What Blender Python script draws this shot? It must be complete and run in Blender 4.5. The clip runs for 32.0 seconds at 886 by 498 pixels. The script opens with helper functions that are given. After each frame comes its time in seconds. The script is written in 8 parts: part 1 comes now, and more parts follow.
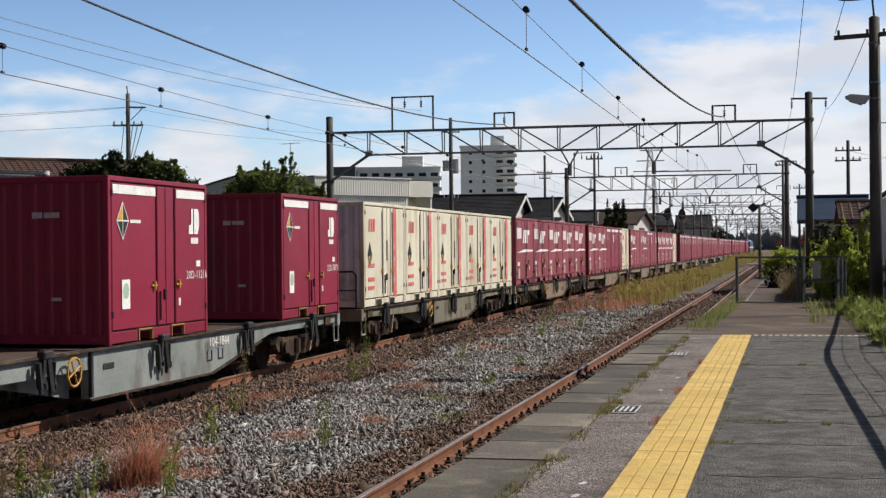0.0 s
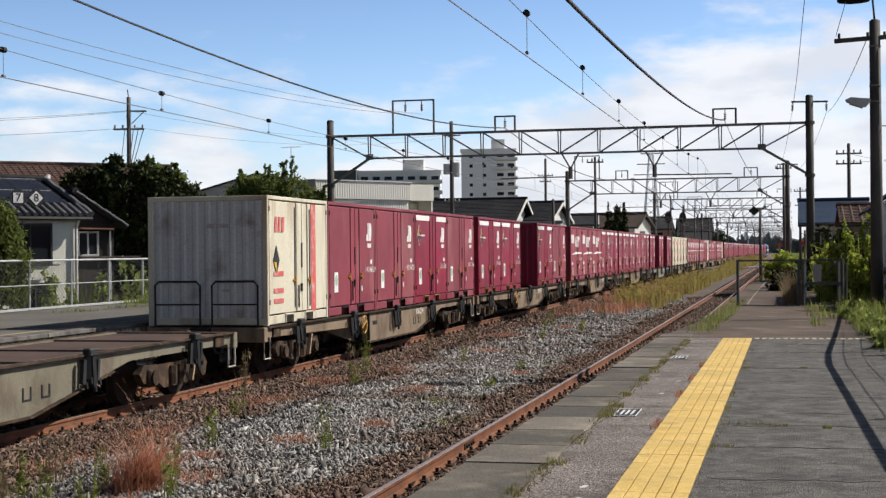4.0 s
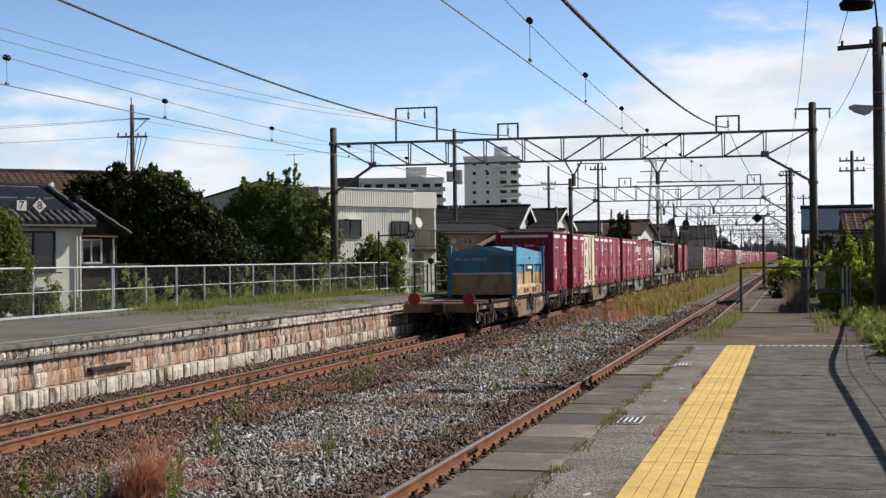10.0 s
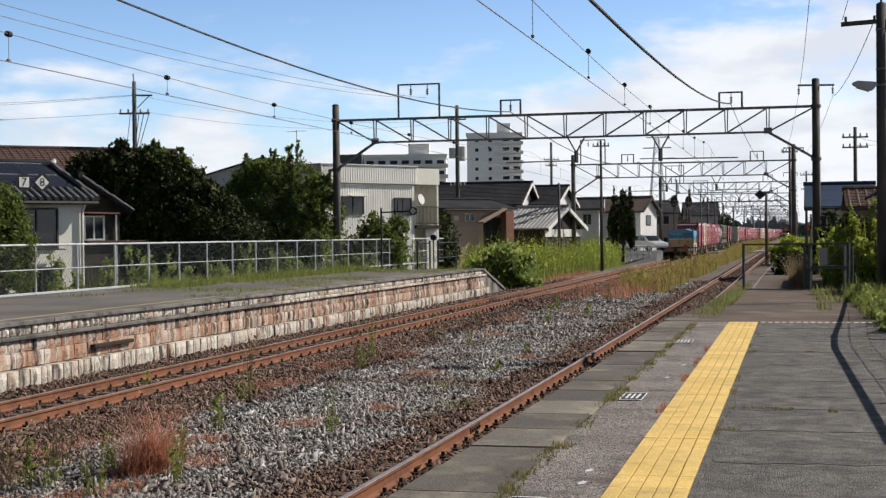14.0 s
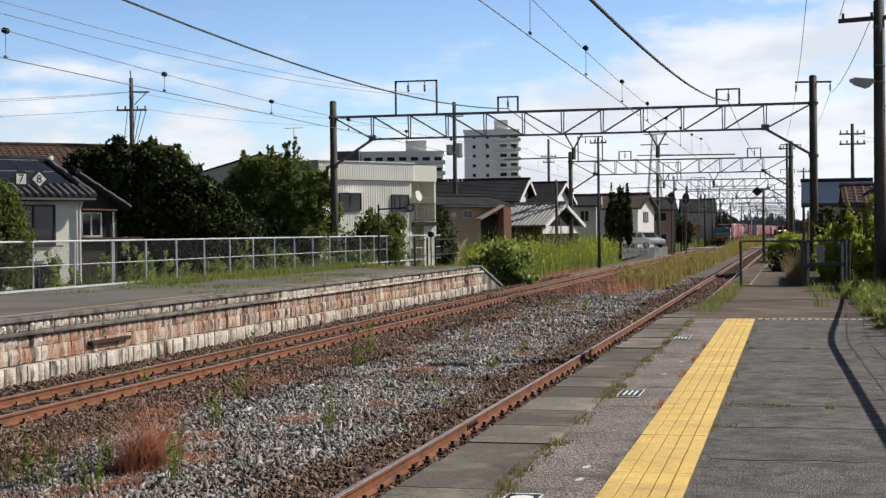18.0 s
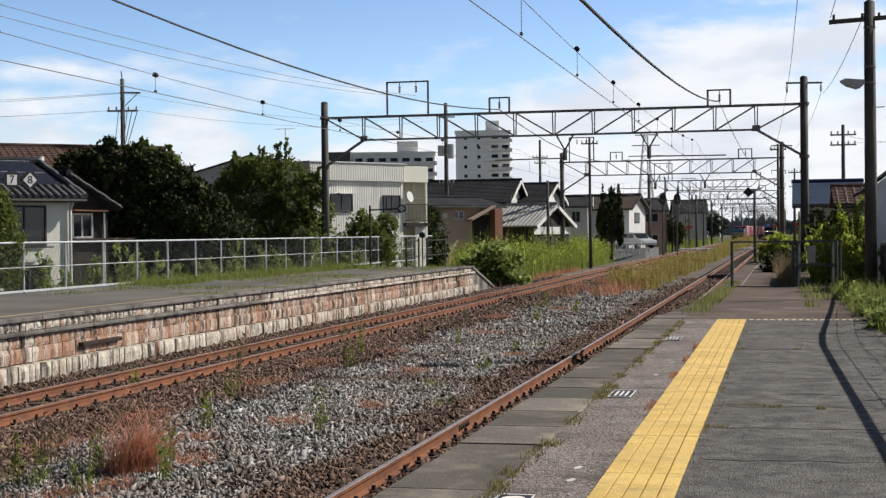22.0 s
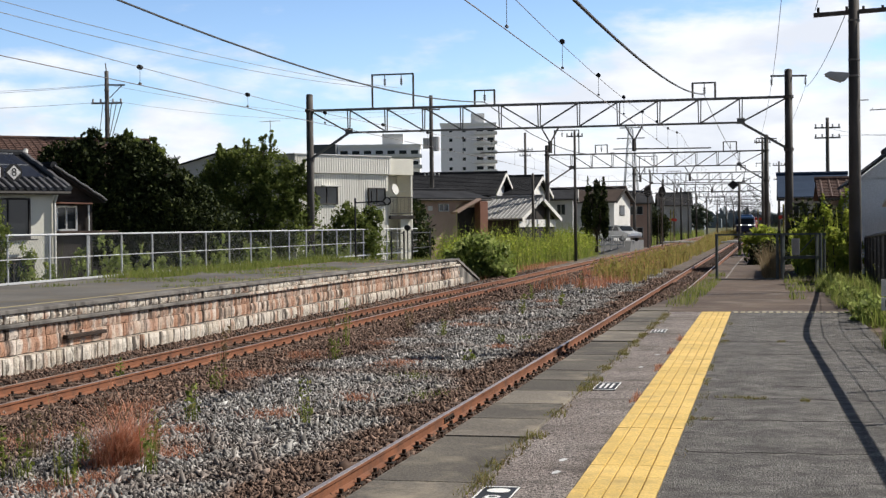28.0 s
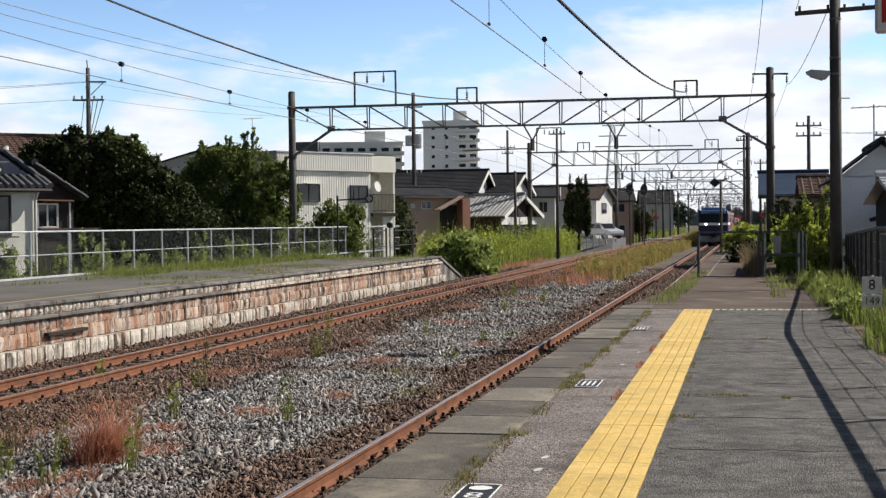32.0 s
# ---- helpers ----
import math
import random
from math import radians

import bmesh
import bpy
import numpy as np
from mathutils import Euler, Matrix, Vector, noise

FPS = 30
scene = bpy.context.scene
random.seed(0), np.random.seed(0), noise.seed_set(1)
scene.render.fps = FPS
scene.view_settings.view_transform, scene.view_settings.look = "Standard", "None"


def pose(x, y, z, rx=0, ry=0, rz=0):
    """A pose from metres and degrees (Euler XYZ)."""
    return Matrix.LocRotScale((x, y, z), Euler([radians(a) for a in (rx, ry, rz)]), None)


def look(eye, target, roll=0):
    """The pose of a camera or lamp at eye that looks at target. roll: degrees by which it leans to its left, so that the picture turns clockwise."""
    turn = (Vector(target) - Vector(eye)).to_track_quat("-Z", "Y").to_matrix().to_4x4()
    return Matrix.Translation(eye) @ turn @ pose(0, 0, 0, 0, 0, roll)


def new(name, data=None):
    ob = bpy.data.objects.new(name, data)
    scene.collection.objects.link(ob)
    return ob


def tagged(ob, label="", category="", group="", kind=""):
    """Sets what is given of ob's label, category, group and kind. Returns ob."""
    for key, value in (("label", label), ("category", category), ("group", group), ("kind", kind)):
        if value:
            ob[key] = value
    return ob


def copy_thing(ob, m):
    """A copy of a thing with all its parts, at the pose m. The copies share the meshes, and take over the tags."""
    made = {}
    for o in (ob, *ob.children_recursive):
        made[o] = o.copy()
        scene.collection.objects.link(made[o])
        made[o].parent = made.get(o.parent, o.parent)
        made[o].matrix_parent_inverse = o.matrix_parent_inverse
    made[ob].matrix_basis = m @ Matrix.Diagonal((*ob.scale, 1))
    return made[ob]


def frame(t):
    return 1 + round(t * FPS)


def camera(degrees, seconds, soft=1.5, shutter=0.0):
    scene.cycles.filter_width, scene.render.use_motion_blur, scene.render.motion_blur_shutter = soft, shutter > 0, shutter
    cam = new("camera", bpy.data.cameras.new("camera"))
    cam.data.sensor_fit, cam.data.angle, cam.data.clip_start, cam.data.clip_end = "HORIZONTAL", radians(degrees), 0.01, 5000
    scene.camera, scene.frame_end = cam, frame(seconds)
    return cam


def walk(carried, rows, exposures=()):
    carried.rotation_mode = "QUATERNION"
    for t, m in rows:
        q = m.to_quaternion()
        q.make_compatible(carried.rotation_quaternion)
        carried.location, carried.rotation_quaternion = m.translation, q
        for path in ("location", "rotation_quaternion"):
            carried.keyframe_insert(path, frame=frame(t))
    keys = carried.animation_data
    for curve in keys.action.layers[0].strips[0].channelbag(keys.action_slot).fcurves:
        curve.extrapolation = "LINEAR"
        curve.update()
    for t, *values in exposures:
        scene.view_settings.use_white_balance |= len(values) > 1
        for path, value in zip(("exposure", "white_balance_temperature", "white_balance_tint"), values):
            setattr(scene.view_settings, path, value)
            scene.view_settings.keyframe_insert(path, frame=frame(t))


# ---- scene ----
# The camera: hand-held on the platform, panning slightly.
EYE = (0.0, 0.0, 2.377)


def aim(yaw, pitch, roll):
    """A camera pose: degrees turned left of the track's direction, degrees up, roll."""
    a, b = radians(yaw), radians(pitch)
    ahead = Vector((-math.sin(a) * math.cos(b), math.cos(a) * math.cos(b), math.sin(b)))
    return look(EYE, Vector(EYE) + 10 * ahead, roll)


cam = camera(33.80, 32.0, soft=1.35)
walk(cam, [
    (0.0, aim(13.298, -0.010, -0.54)),
    (0.5, aim(13.272, -0.034, -0.56)),
    (1.0, aim(13.303, 0.074, -0.57)),
    (1.5, aim(13.302, -0.045, -0.57)),
    (2.0, aim(13.337, -0.128, -0.57)),
    (2.5, aim(13.317, 0.002, -0.57)),
    (3.0, aim(13.281, -0.094, -0.51)),
    (3.5, aim(13.264, 0.057, -0.57)),
    (5.5, aim(13.500, 0.191, -0.57)),
    (6.0, aim(13.494, 0.262, -0.56)),
    (6.5, aim(13.492, 0.311, -0.56)),
    (7.0, aim(13.445, 0.313, -0.58)),
    (7.5, aim(13.427, 0.374, -0.59)),
    (8.0, aim(13.376, 0.417, -0.61)),
    (8.5, aim(13.440, 0.318, -0.62)),
    (9.0, aim(13.481, 0.439, -0.62)),
    (9.5, aim(13.445, 0.450, -0.62)),
    (10.0, aim(13.448, 0.418, -0.62)),
    (10.5, aim(13.459, 0.184, -0.62)),
    (11.0, aim(13.495, -0.139, -0.62)),
    (11.5, aim(13.523, -0.225, -0.62)),
    (12.0, aim(13.537, -0.187, -0.62)),
    (12.5, aim(13.556, -0.194, -0.62)),
    (13.0, aim(13.590, -0.322, -0.62)),
    (13.5, aim(13.592, -0.359, -0.63)),
    (14.0, aim(13.558, -0.498, -0.63)),
    (14.5, aim(13.524, -0.459, -0.63)),
    (16.5, aim(13.491, -0.597, -0.63)),
    (17.0, aim(13.432, -0.599, -0.63)),
    (17.5, aim(13.456, -0.629, -0.63)),
    (18.0, aim(13.456, -0.626, -0.63)),
    (18.5, aim(13.459, -0.610, -0.63)),
    (19.0, aim(13.428, -0.630, -0.63)),
    (19.5, aim(13.427, -0.631, -0.62)),
    (20.0, aim(13.390, -0.625, -0.64)),
    (20.5, aim(13.356, -0.625, -0.64)),
    (21.0, aim(13.277, -0.625, -0.64)),
    (21.5, aim(13.128, -0.569, -0.65)),
    (22.0, aim(13.120, -0.598, -0.65)),
    (22.5, aim(13.107, -0.575, -0.65)),
    (23.0, aim(13.075, -0.571, -0.66)),
    (23.5, aim(13.077, -0.603, -0.66)),
    (24.0, aim(13.051, -0.666, -0.67)),
    (24.5, aim(13.040, -0.677, -0.66)),
    (25.0, aim(13.008, -0.688, -0.65)),
    (25.5, aim(12.959, -0.703, -0.64)),
    (27.5, aim(12.845, -0.830, -0.67)),
    (28.0, aim(12.543, -0.893, -0.64)),
    (28.5, aim(12.523, -0.897, -0.64)),
    (29.0, aim(12.479, -0.884, -0.63)),
    (29.5, aim(12.456, -0.926, -0.64)),
    (30.0, aim(12.443, -0.959, -0.63)),
    (30.5, aim(12.268, -0.948, -0.63)),
    (31.0, aim(11.955, -0.977, -0.63)),
    (31.5, aim(11.851, -0.962, -0.63)),
    (32.0, aim(11.848, -0.999, -0.61)),
], exposures=[(0.0, 0.05), (1.0, 0.07), (2.0, 0.2), (3.5, 0.2), (6.0, 0.2), (12.0, 0.21), (25.0, 0.22), (28.0, 0.34), (32.0, 0.33)])

# Sun ahead and to the right, blue sky with thin cloud towards the horizon.
SUN_AZ, SUN_EL = 56.0, 40.0
SKY, HAZE, ZENITH, TINT = 0.05, 2.75, 0.38, (0.86, 0.95, 1.15)
CLOUD, CLOUD_SHADE = (16.3, 16.5, 17.2, 1), (13.2, 13.7, 15.0, 1)
sun = new("sun", bpy.data.lights.new("sun", "SUN"))
sun.data.energy, sun.data.angle, sun.data.color = 5.0, radians(0.53), (1.0, 0.945, 0.865)
_az, _el = radians(SUN_AZ), radians(SUN_EL)
sun.matrix_world = look((math.sin(_az) * math.cos(_el) * 50, math.cos(_az) * math.cos(_el) * 50, math.sin(_el) * 50), (0, 0, 0))


def make_world():
    """Clear blue sky, brightening towards the horizon, with broken cloud low down."""
    w = bpy.data.worlds.new("sky")
    scene.world = w
    w.use_nodes = True
    n, l = w.node_tree.nodes, w.node_tree.links
    n.clear()
    out, bg = n.new("ShaderNodeOutputWorld"), n.new("ShaderNodeBackground")
    sky = n.new("ShaderNodeTexSky")
    sky.sky_type, sky.sun_disc = "NISHITA", False
    sky.sun_elevation, sky.sun_rotation = radians(SUN_EL), radians(SUN_AZ)
    sky.air_density, sky.dust_density, sky.ozone_density = 1.0, 0.4, 2.5
    tc, sep = n.new("ShaderNodeTexCoord"), n.new("ShaderNodeSeparateXYZ")
    l.new(tc.outputs["Generated"], sep.inputs["Vector"])

    def ramp(v, a, b, c, d, smooth=True):
        r = n.new("ShaderNodeMapRange")
        r.interpolation_type = "SMOOTHSTEP" if smooth else "LINEAR"
        for k, x in zip(("From Min", "From Max", "To Min", "To Max"), (a, b, c, d)):
            r.inputs[k].default_value = x
        l.new(v, r.inputs["Value"])
        return r.outputs["Result"]

    def mix(f, x, y, mode):
        t = n.new("ShaderNodeMix")
        t.data_type, t.blend_type, t.clamp_result = "RGBA", mode, False
        for s, v in (("Factor", f), ("A", x), ("B", y)):
            if isinstance(v, bpy.types.NodeSocket):
                l.new(v, t.inputs[s])
            else:
                t.inputs[s].default_value = v
        return t.outputs["Result"]

    # haze and cloud glow towards the sun and fade on the far side of the sky
    dot = n.new("ShaderNodeVectorMath")
    dot.operation = "DOT_PRODUCT"
    l.new(tc.outputs["Generated"], dot.inputs[0])
    dot.inputs[1].default_value = (math.sin(_az), math.cos(_az), 0.0)
    fwd = ramp(dot.outputs["Value"], -0.45, 0.05, 0.0, 1.0)
    low_haze = ramp(sep.outputs["Z"], -0.02, 0.55, HAZE - ZENITH, 0.0)
    hm = n.new("ShaderNodeMath")
    hm.operation = "MULTIPLY_ADD"
    l.new(low_haze, hm.inputs[0])
    l.new(fwd, hm.inputs[1])
    hm.inputs[2].default_value = ZENITH
    haze = hm.outputs[0]
    comb = n.new("ShaderNodeCombineXYZ")
    for k in range(3):
        l.new(haze, comb.inputs[k])
    col = mix(1.0, sky.outputs["Color"], comb.outputs["Vector"], "MULTIPLY")
    col = mix(1.0, col, (*TINT, 1), "MULTIPLY")
    mp = n.new("ShaderNodeMapping")
    mp.inputs["Scale"].default_value = (1.0, 1.0, 3.0)
    l.new(tc.outputs["Generated"], mp.inputs["Vector"])
    nz = n.new("ShaderNodeTexNoise")
    nz.inputs["Scale"].default_value, nz.inputs["Detail"].default_value, nz.inputs["Roughness"].default_value = 7.0, 9.0, 0.54
    l.new(mp.outputs["Vector"], nz.inputs["Vector"])
    low = ramp(sep.outputs["Z"], 0.0, 0.18, 0.23, -0.20, False)
    side = ramp(sep.outputs["X"], -0.55, 0.05, -0.03, 0.17, False)
    s1, s2 = n.new("ShaderNodeMath"), n.new("ShaderNodeMath")
    l.new(nz.outputs["Fac"], s1.inputs[0])
    l.new(low, s1.inputs[1])
    l.new(s1.outputs[0], s2.inputs[0])
    l.new(side, s2.inputs[1])
    fac = ramp(s2.outputs[0], 0.465, 0.645, 0.0, 0.94)
    fm = n.new("ShaderNodeMath")
    fm.operation = "MULTIPLY"
    l.new(fac, fm.inputs[0])
    l.new(fwd, fm.inputs[1])
    fac = fm.outputs[0]
    nz2 = n.new("ShaderNodeTexNoise")
    nz2.inputs["Scale"].default_value, nz2.inputs["Detail"].default_value = 13.0, 7.0
    l.new(mp.outputs["Vector"], nz2.inputs["Vector"])
    puff = mix(ramp(nz2.outputs["Fac"], 0.36, 0.60, 0.0, 1.0), CLOUD_SHADE, CLOUD, "MIX")
    col = mix(fac, col, puff, "MIX")
    l.new(col, bg.inputs["Color"])
    bg.inputs["Strength"].default_value = SKY
    l.new(bg.outputs["Background"], out.inputs["Surface"])


make_world()


# ---- materials ----
MATS = {}


def surf(name, a, b, scale=2.0, rough=0.75, bump=0.15, bscale=60.0, metal=0.0, stain=None, streak=0.0, rand=0.0, amount=0.5, dist=0.01, grain=0.18, spec=0.35):
    """A worn surface: two colours over a coarse noise, a fine grain with relief, and an optional stain colour (streak > 0: running down)."""
    if name in MATS:
        return MATS[name]
    m = bpy.data.materials.new(name)
    m.use_nodes = True
    n, l = m.node_tree.nodes, m.node_tree.links
    p = n["Principled BSDF"]
    tc, info = n.new("ShaderNodeTexCoord"), n.new("ShaderNodeObjectInfo")
    off = n.new("ShaderNodeVectorMath")
    off.operation = "MULTIPLY_ADD"
    l.new(info.outputs["Random"], off.inputs[0])
    off.inputs[1].default_value = (37.0, 53.0, 41.0)
    l.new(tc.outputs["Object"], off.inputs[2])
    vec = off.outputs["Vector"]

    def nz(s, det, v=vec):
        t = n.new("ShaderNodeTexNoise")
        t.inputs["Scale"].default_value, t.inputs["Detail"].default_value = s, det
        l.new(v, t.inputs["Vector"])
        return t.outputs["Fac"]

    def ramp(v, lo, hi):
        r = n.new("ShaderNodeMapRange")
        r.inputs["From Min"].default_value, r.inputs["From Max"].default_value = lo, hi
        l.new(v, r.inputs["Value"])
        return r.outputs["Result"]

    def mix(f, x, y, mode="MIX"):
        t = n.new("ShaderNodeMix")
        t.data_type, t.blend_type = "RGBA", mode
        for s, v in (("Factor", f), ("A", x), ("B", y)):
            if isinstance(v, bpy.types.NodeSocket):
                l.new(v, t.inputs[s])
            elif s == "Factor":
                t.inputs[s].default_value = v
            else:
                t.inputs[s].default_value = (*v, 1)
        return t.outputs["Result"]

    col = mix(ramp(nz(scale, 5.0), 0.32, 0.68), a, b)
    fine = nz(bscale, 3.0)
    g = n.new("ShaderNodeMapRange")
    g.inputs["From Min"].default_value, g.inputs["From Max"].default_value = 0.25, 0.75
    g.inputs["To Min"].default_value, g.inputs["To Max"].default_value = 1 - grain, 1 + grain
    l.new(fine, g.inputs["Value"])
    hsv = n.new("ShaderNodeHueSaturation")
    l.new(col, hsv.inputs["Color"])
    l.new(g.outputs["Result"], hsv.inputs["Value"])
    col = hsv.outputs["Color"]
    if stain:
        v = vec
        if streak:
            mp = n.new("ShaderNodeMapping")
            mp.inputs["Scale"].default_value = (1.0, 1.0, 1.0 / streak)
            l.new(vec, mp.inputs["Vector"])
            v = mp.outputs["Vector"]
        col = mix(ramp(nz(scale * 2.3, 6.0, v), 0.62 - 0.3 * amount, 0.86 - 0.3 * amount), col, stain)
    if rand:
        r = n.new("ShaderNodeMapRange")
        r.inputs["To Min"].default_value, r.inputs["To Max"].default_value = 1 - rand, 1 + rand
        l.new(info.outputs["Random"], r.inputs["Value"])
        h2 = n.new("ShaderNodeHueSaturation")
        l.new(col, h2.inputs["Color"])
        l.new(r.outputs["Result"], h2.inputs["Value"])
        col = h2.outputs["Color"]
    l.new(col, p.inputs["Base Color"])
    rr = n.new("ShaderNodeMapRange")
    rr.inputs["To Min"].default_value, rr.inputs["To Max"].default_value = max(0.05, rough - 0.15), min(1.0, rough + 0.15)
    l.new(nz(scale * 3, 3.0), rr.inputs["Value"])
    l.new(rr.outputs["Result"], p.inputs["Roughness"])
    p.inputs["Metallic"].default_value = metal
    p.inputs["Specular IOR Level"].default_value = spec
    if bump:
        bp = n.new("ShaderNodeBump")
        bp.inputs["Strength"].default_value, bp.inputs["Distance"].default_value = bump, dist
        l.new(fine, bp.inputs["Height"])
        l.new(bp.outputs["Normal"], p.inputs["Normal"])
    MATS[name] = m
    return m


def island(name, cols, rough=0.85, patch=None, pscale=0.25, bump=0.3, trans=0.0, plo=0.5, phi=0.62, bands=()):
    """Loose pieces in one mesh: a colour for each piece at random, tinted by patches over the ground and by bands along the tracks."""
    if name in MATS:
        return MATS[name]
    m = bpy.data.materials.new(name)
    m.use_nodes = True
    n, l = m.node_tree.nodes, m.node_tree.links
    p = n["Principled BSDF"]
    geo, tc = n.new("ShaderNodeNewGeometry"), n.new("ShaderNodeTexCoord")
    r = n.new("ShaderNodeValToRGB")
    e = r.color_ramp.elements
    while len(e) < len(cols):
        e.new(0.5)
    for i, c in enumerate(cols):
        e[i].position = i / (len(cols) - 1)
        e[i].color = (*c, 1)
    l.new(geo.outputs["Random Per Island"], r.inputs["Fac"])
    col = r.outputs["Color"]
    if patch:
        nz = n.new("ShaderNodeTexNoise")
        nz.inputs["Scale"].default_value, nz.inputs["Detail"].default_value = pscale, 5.0
        l.new(tc.outputs["Object"], nz.inputs["Vector"])
        fac = nz.outputs["Fac"]
        if bands:
            sx = n.new("ShaderNodeSeparateXYZ")
            l.new(tc.outputs["Object"], sx.inputs["Vector"])
            for centre, half in bands:
                d = n.new("ShaderNodeMath")
                d.operation = "SUBTRACT"
                l.new(sx.outputs["X"], d.inputs[0])
                d.inputs[1].default_value = centre
                ab = n.new("ShaderNodeMath")
                ab.operation = "ABSOLUTE"
                l.new(d.outputs[0], ab.inputs[0])
                mr = n.new("ShaderNodeMapRange")
                mr.inputs["From Min"].default_value, mr.inputs["From Max"].default_value = half * 0.55, half
                mr.inputs["To Min"].default_value, mr.inputs["To Max"].default_value = 0.36, 0.0
                l.new(ab.outputs[0], mr.inputs["Value"])
                ad = n.new("ShaderNodeMath")
                l.new(fac, ad.inputs[0])
                l.new(mr.outputs["Result"], ad.inputs[1])
                fac = ad.outputs[0]
        mr = n.new("ShaderNodeMapRange")
        mr.inputs["From Min"].default_value, mr.inputs["From Max"].default_value = plo, phi
        mr.inputs["To Max"].default_value = 0.85
        l.new(fac, mr.inputs["Value"])
        mx = n.new("ShaderNodeMix")
        mx.data_type, mx.blend_type = "RGBA", "MULTIPLY"
        l.new(mr.outputs["Result"], mx.inputs["Factor"])
        l.new(col, mx.inputs["A"])
        mx.inputs["B"].default_value = (*patch, 1)
        col = mx.outputs["Result"]
    l.new(col, p.inputs["Base Color"])
    p.inputs["Roughness"].default_value = rough
    p.inputs["Specular IOR Level"].default_value = 0.18
    if trans:
        p.inputs["Transmission Weight"].default_value = 0.0
        p.inputs["Subsurface Weight"].default_value = 0.0
        add, tr = n.new("ShaderNodeMixShader"), n.new("ShaderNodeBsdfTranslucent")
        add.inputs["Fac"].default_value = trans
        l.new(col, tr.inputs["Color"])
        l.new(p.outputs["BSDF"], add.inputs[1])
        l.new(tr.outputs["BSDF"], add.inputs[2])
        l.new(add.outputs["Shader"], n["Material Output"].inputs["Surface"])
    MATS[name] = m
    return m


def glass(name, tint, rough=0.06):
    if name in MATS:
        return MATS[name]
    m = surf(name, tint, tint, rough=rough, bump=0.0)
    p = m.node_tree.nodes["Principled BSDF"]
    for k in list(p.inputs["Roughness"].links):
        m.node_tree.links.remove(k)
    p.inputs["Roughness"].default_value = rough
    p.inputs["Specular IOR Level"].default_value = 0.5
    return m


def glow(name, col, power):
    m = bpy.data.materials.new(name)
    m.use_nodes = True
    p = m.node_tree.nodes["Principled BSDF"]
    p.inputs["Base Color"].default_value = (*col, 1)
    p.inputs["Emission Color"].default_value = (*col, 1)
    p.inputs["Emission Strength"].default_value = power
    MATS[name] = m
    return m


RUST = surf("rusty_rail", (0.155, 0.058, 0.027), (0.23, 0.088, 0.040), 1.5, 0.8, 0.2, 80, 0.0, (0.10, 0.045, 0.025), rand=0.08)
RAILTOP = surf("polished_rail", (0.24, 0.16, 0.12), (0.34, 0.27, 0.23), 3, 0.42, 0.05, 60, 0.5)
SLEEPER = surf("old_sleeper", (0.07, 0.045, 0.032), (0.13, 0.085, 0.06), 3, 0.9, 0.4, 50, rand=0.2)
IRON = surf("dirty_iron", (0.022, 0.017, 0.015), (0.05, 0.034, 0.025), 4, 0.85, 0.2, 60, rand=0.15, spec=0.15)
SHINY = surf("running_rail_top", (0.34, 0.27, 0.23), (0.44, 0.37, 0.33), 3, 0.42, 0.05, 60, 0.6, spec=0.4)
BOGIE = surf("bogie_iron", (0.024, 0.018, 0.014), (0.075, 0.048, 0.032), 3, 0.85, 0.2, 60, stain=(0.16, 0.10, 0.06), amount=0.25, spec=0.15)
ASPH = surf("old_asphalt", (0.078, 0.072, 0.066), (0.168, 0.157, 0.144), 4.5, 0.95, 1.0, 85, stain=(0.056, 0.052, 0.047), amount=0.42, dist=0.022, grain=1.8)
ASPH2 = surf("worn_asphalt_strip", (0.17, 0.14, 0.125), (0.24, 0.21, 0.19), 1.0, 0.95, 1.0, 75, stain=(0.085, 0.07, 0.06), amount=0.42, dist=0.018, grain=1.4)
CONC = surf("coping_concrete", (0.078, 0.068, 0.056), (0.13, 0.114, 0.092), 1.1, 0.9, 0.4, 60, stain=(0.25, 0.215, 0.16), amount=0.30, rand=0.45, grain=0.5)
CONCD = surf("stained_concrete", (0.17, 0.155, 0.135), (0.27, 0.25, 0.22), 1.2, 0.92, 0.3, 70, stain=(0.04, 0.036, 0.032), streak=3.0, amount=0.75)
YEL = surf("tactile_yellow", (0.60, 0.41, 0.115), (0.70, 0.495, 0.165), 2.0, 0.75, 0.15, 60, stain=(0.44, 0.31, 0.11), amount=0.3, rand=0.07, grain=0.25)
YELJ = surf("tactile_joint", (0.26, 0.18, 0.07), (0.34, 0.24, 0.09), 5, 0.9, 0.2, 90)
DIRT = surf("brown_dirt", (0.10, 0.07, 0.05), (0.17, 0.125, 0.09), 0.8, 0.95, 0.6, 40, dist=0.02)
# bed colour darkened to give the shade in the gaps between stones
SOIL = surf("track_bed", (0.035, 0.027, 0.022), (0.075, 0.062, 0.052), 0.5, 0.95, 0.8, 30, stain=(0.10, 0.05, 0.03), amount=0.4, dist=0.03)
FIELD = surf("grassy_ground", (0.045, 0.06, 0.02), (0.11, 0.10, 0.05), 0.12, 0.95, 0.6, 6, dist=0.05)
STEEL = surf("grey_steel", (0.17, 0.165, 0.155), (0.24, 0.23, 0.22), 2, 0.6, 0.1, 50, 0.25, rand=0.08)
DARKST = surf("weathered_steel", (0.06, 0.055, 0.052), (0.11, 0.095, 0.085), 2, 0.65, 0.15, 40, 0.1)
GALV = surf("galvanised", (0.45, 0.46, 0.47), (0.58, 0.59, 0.6), 3, 0.5, 0.05, 60, 0.5)
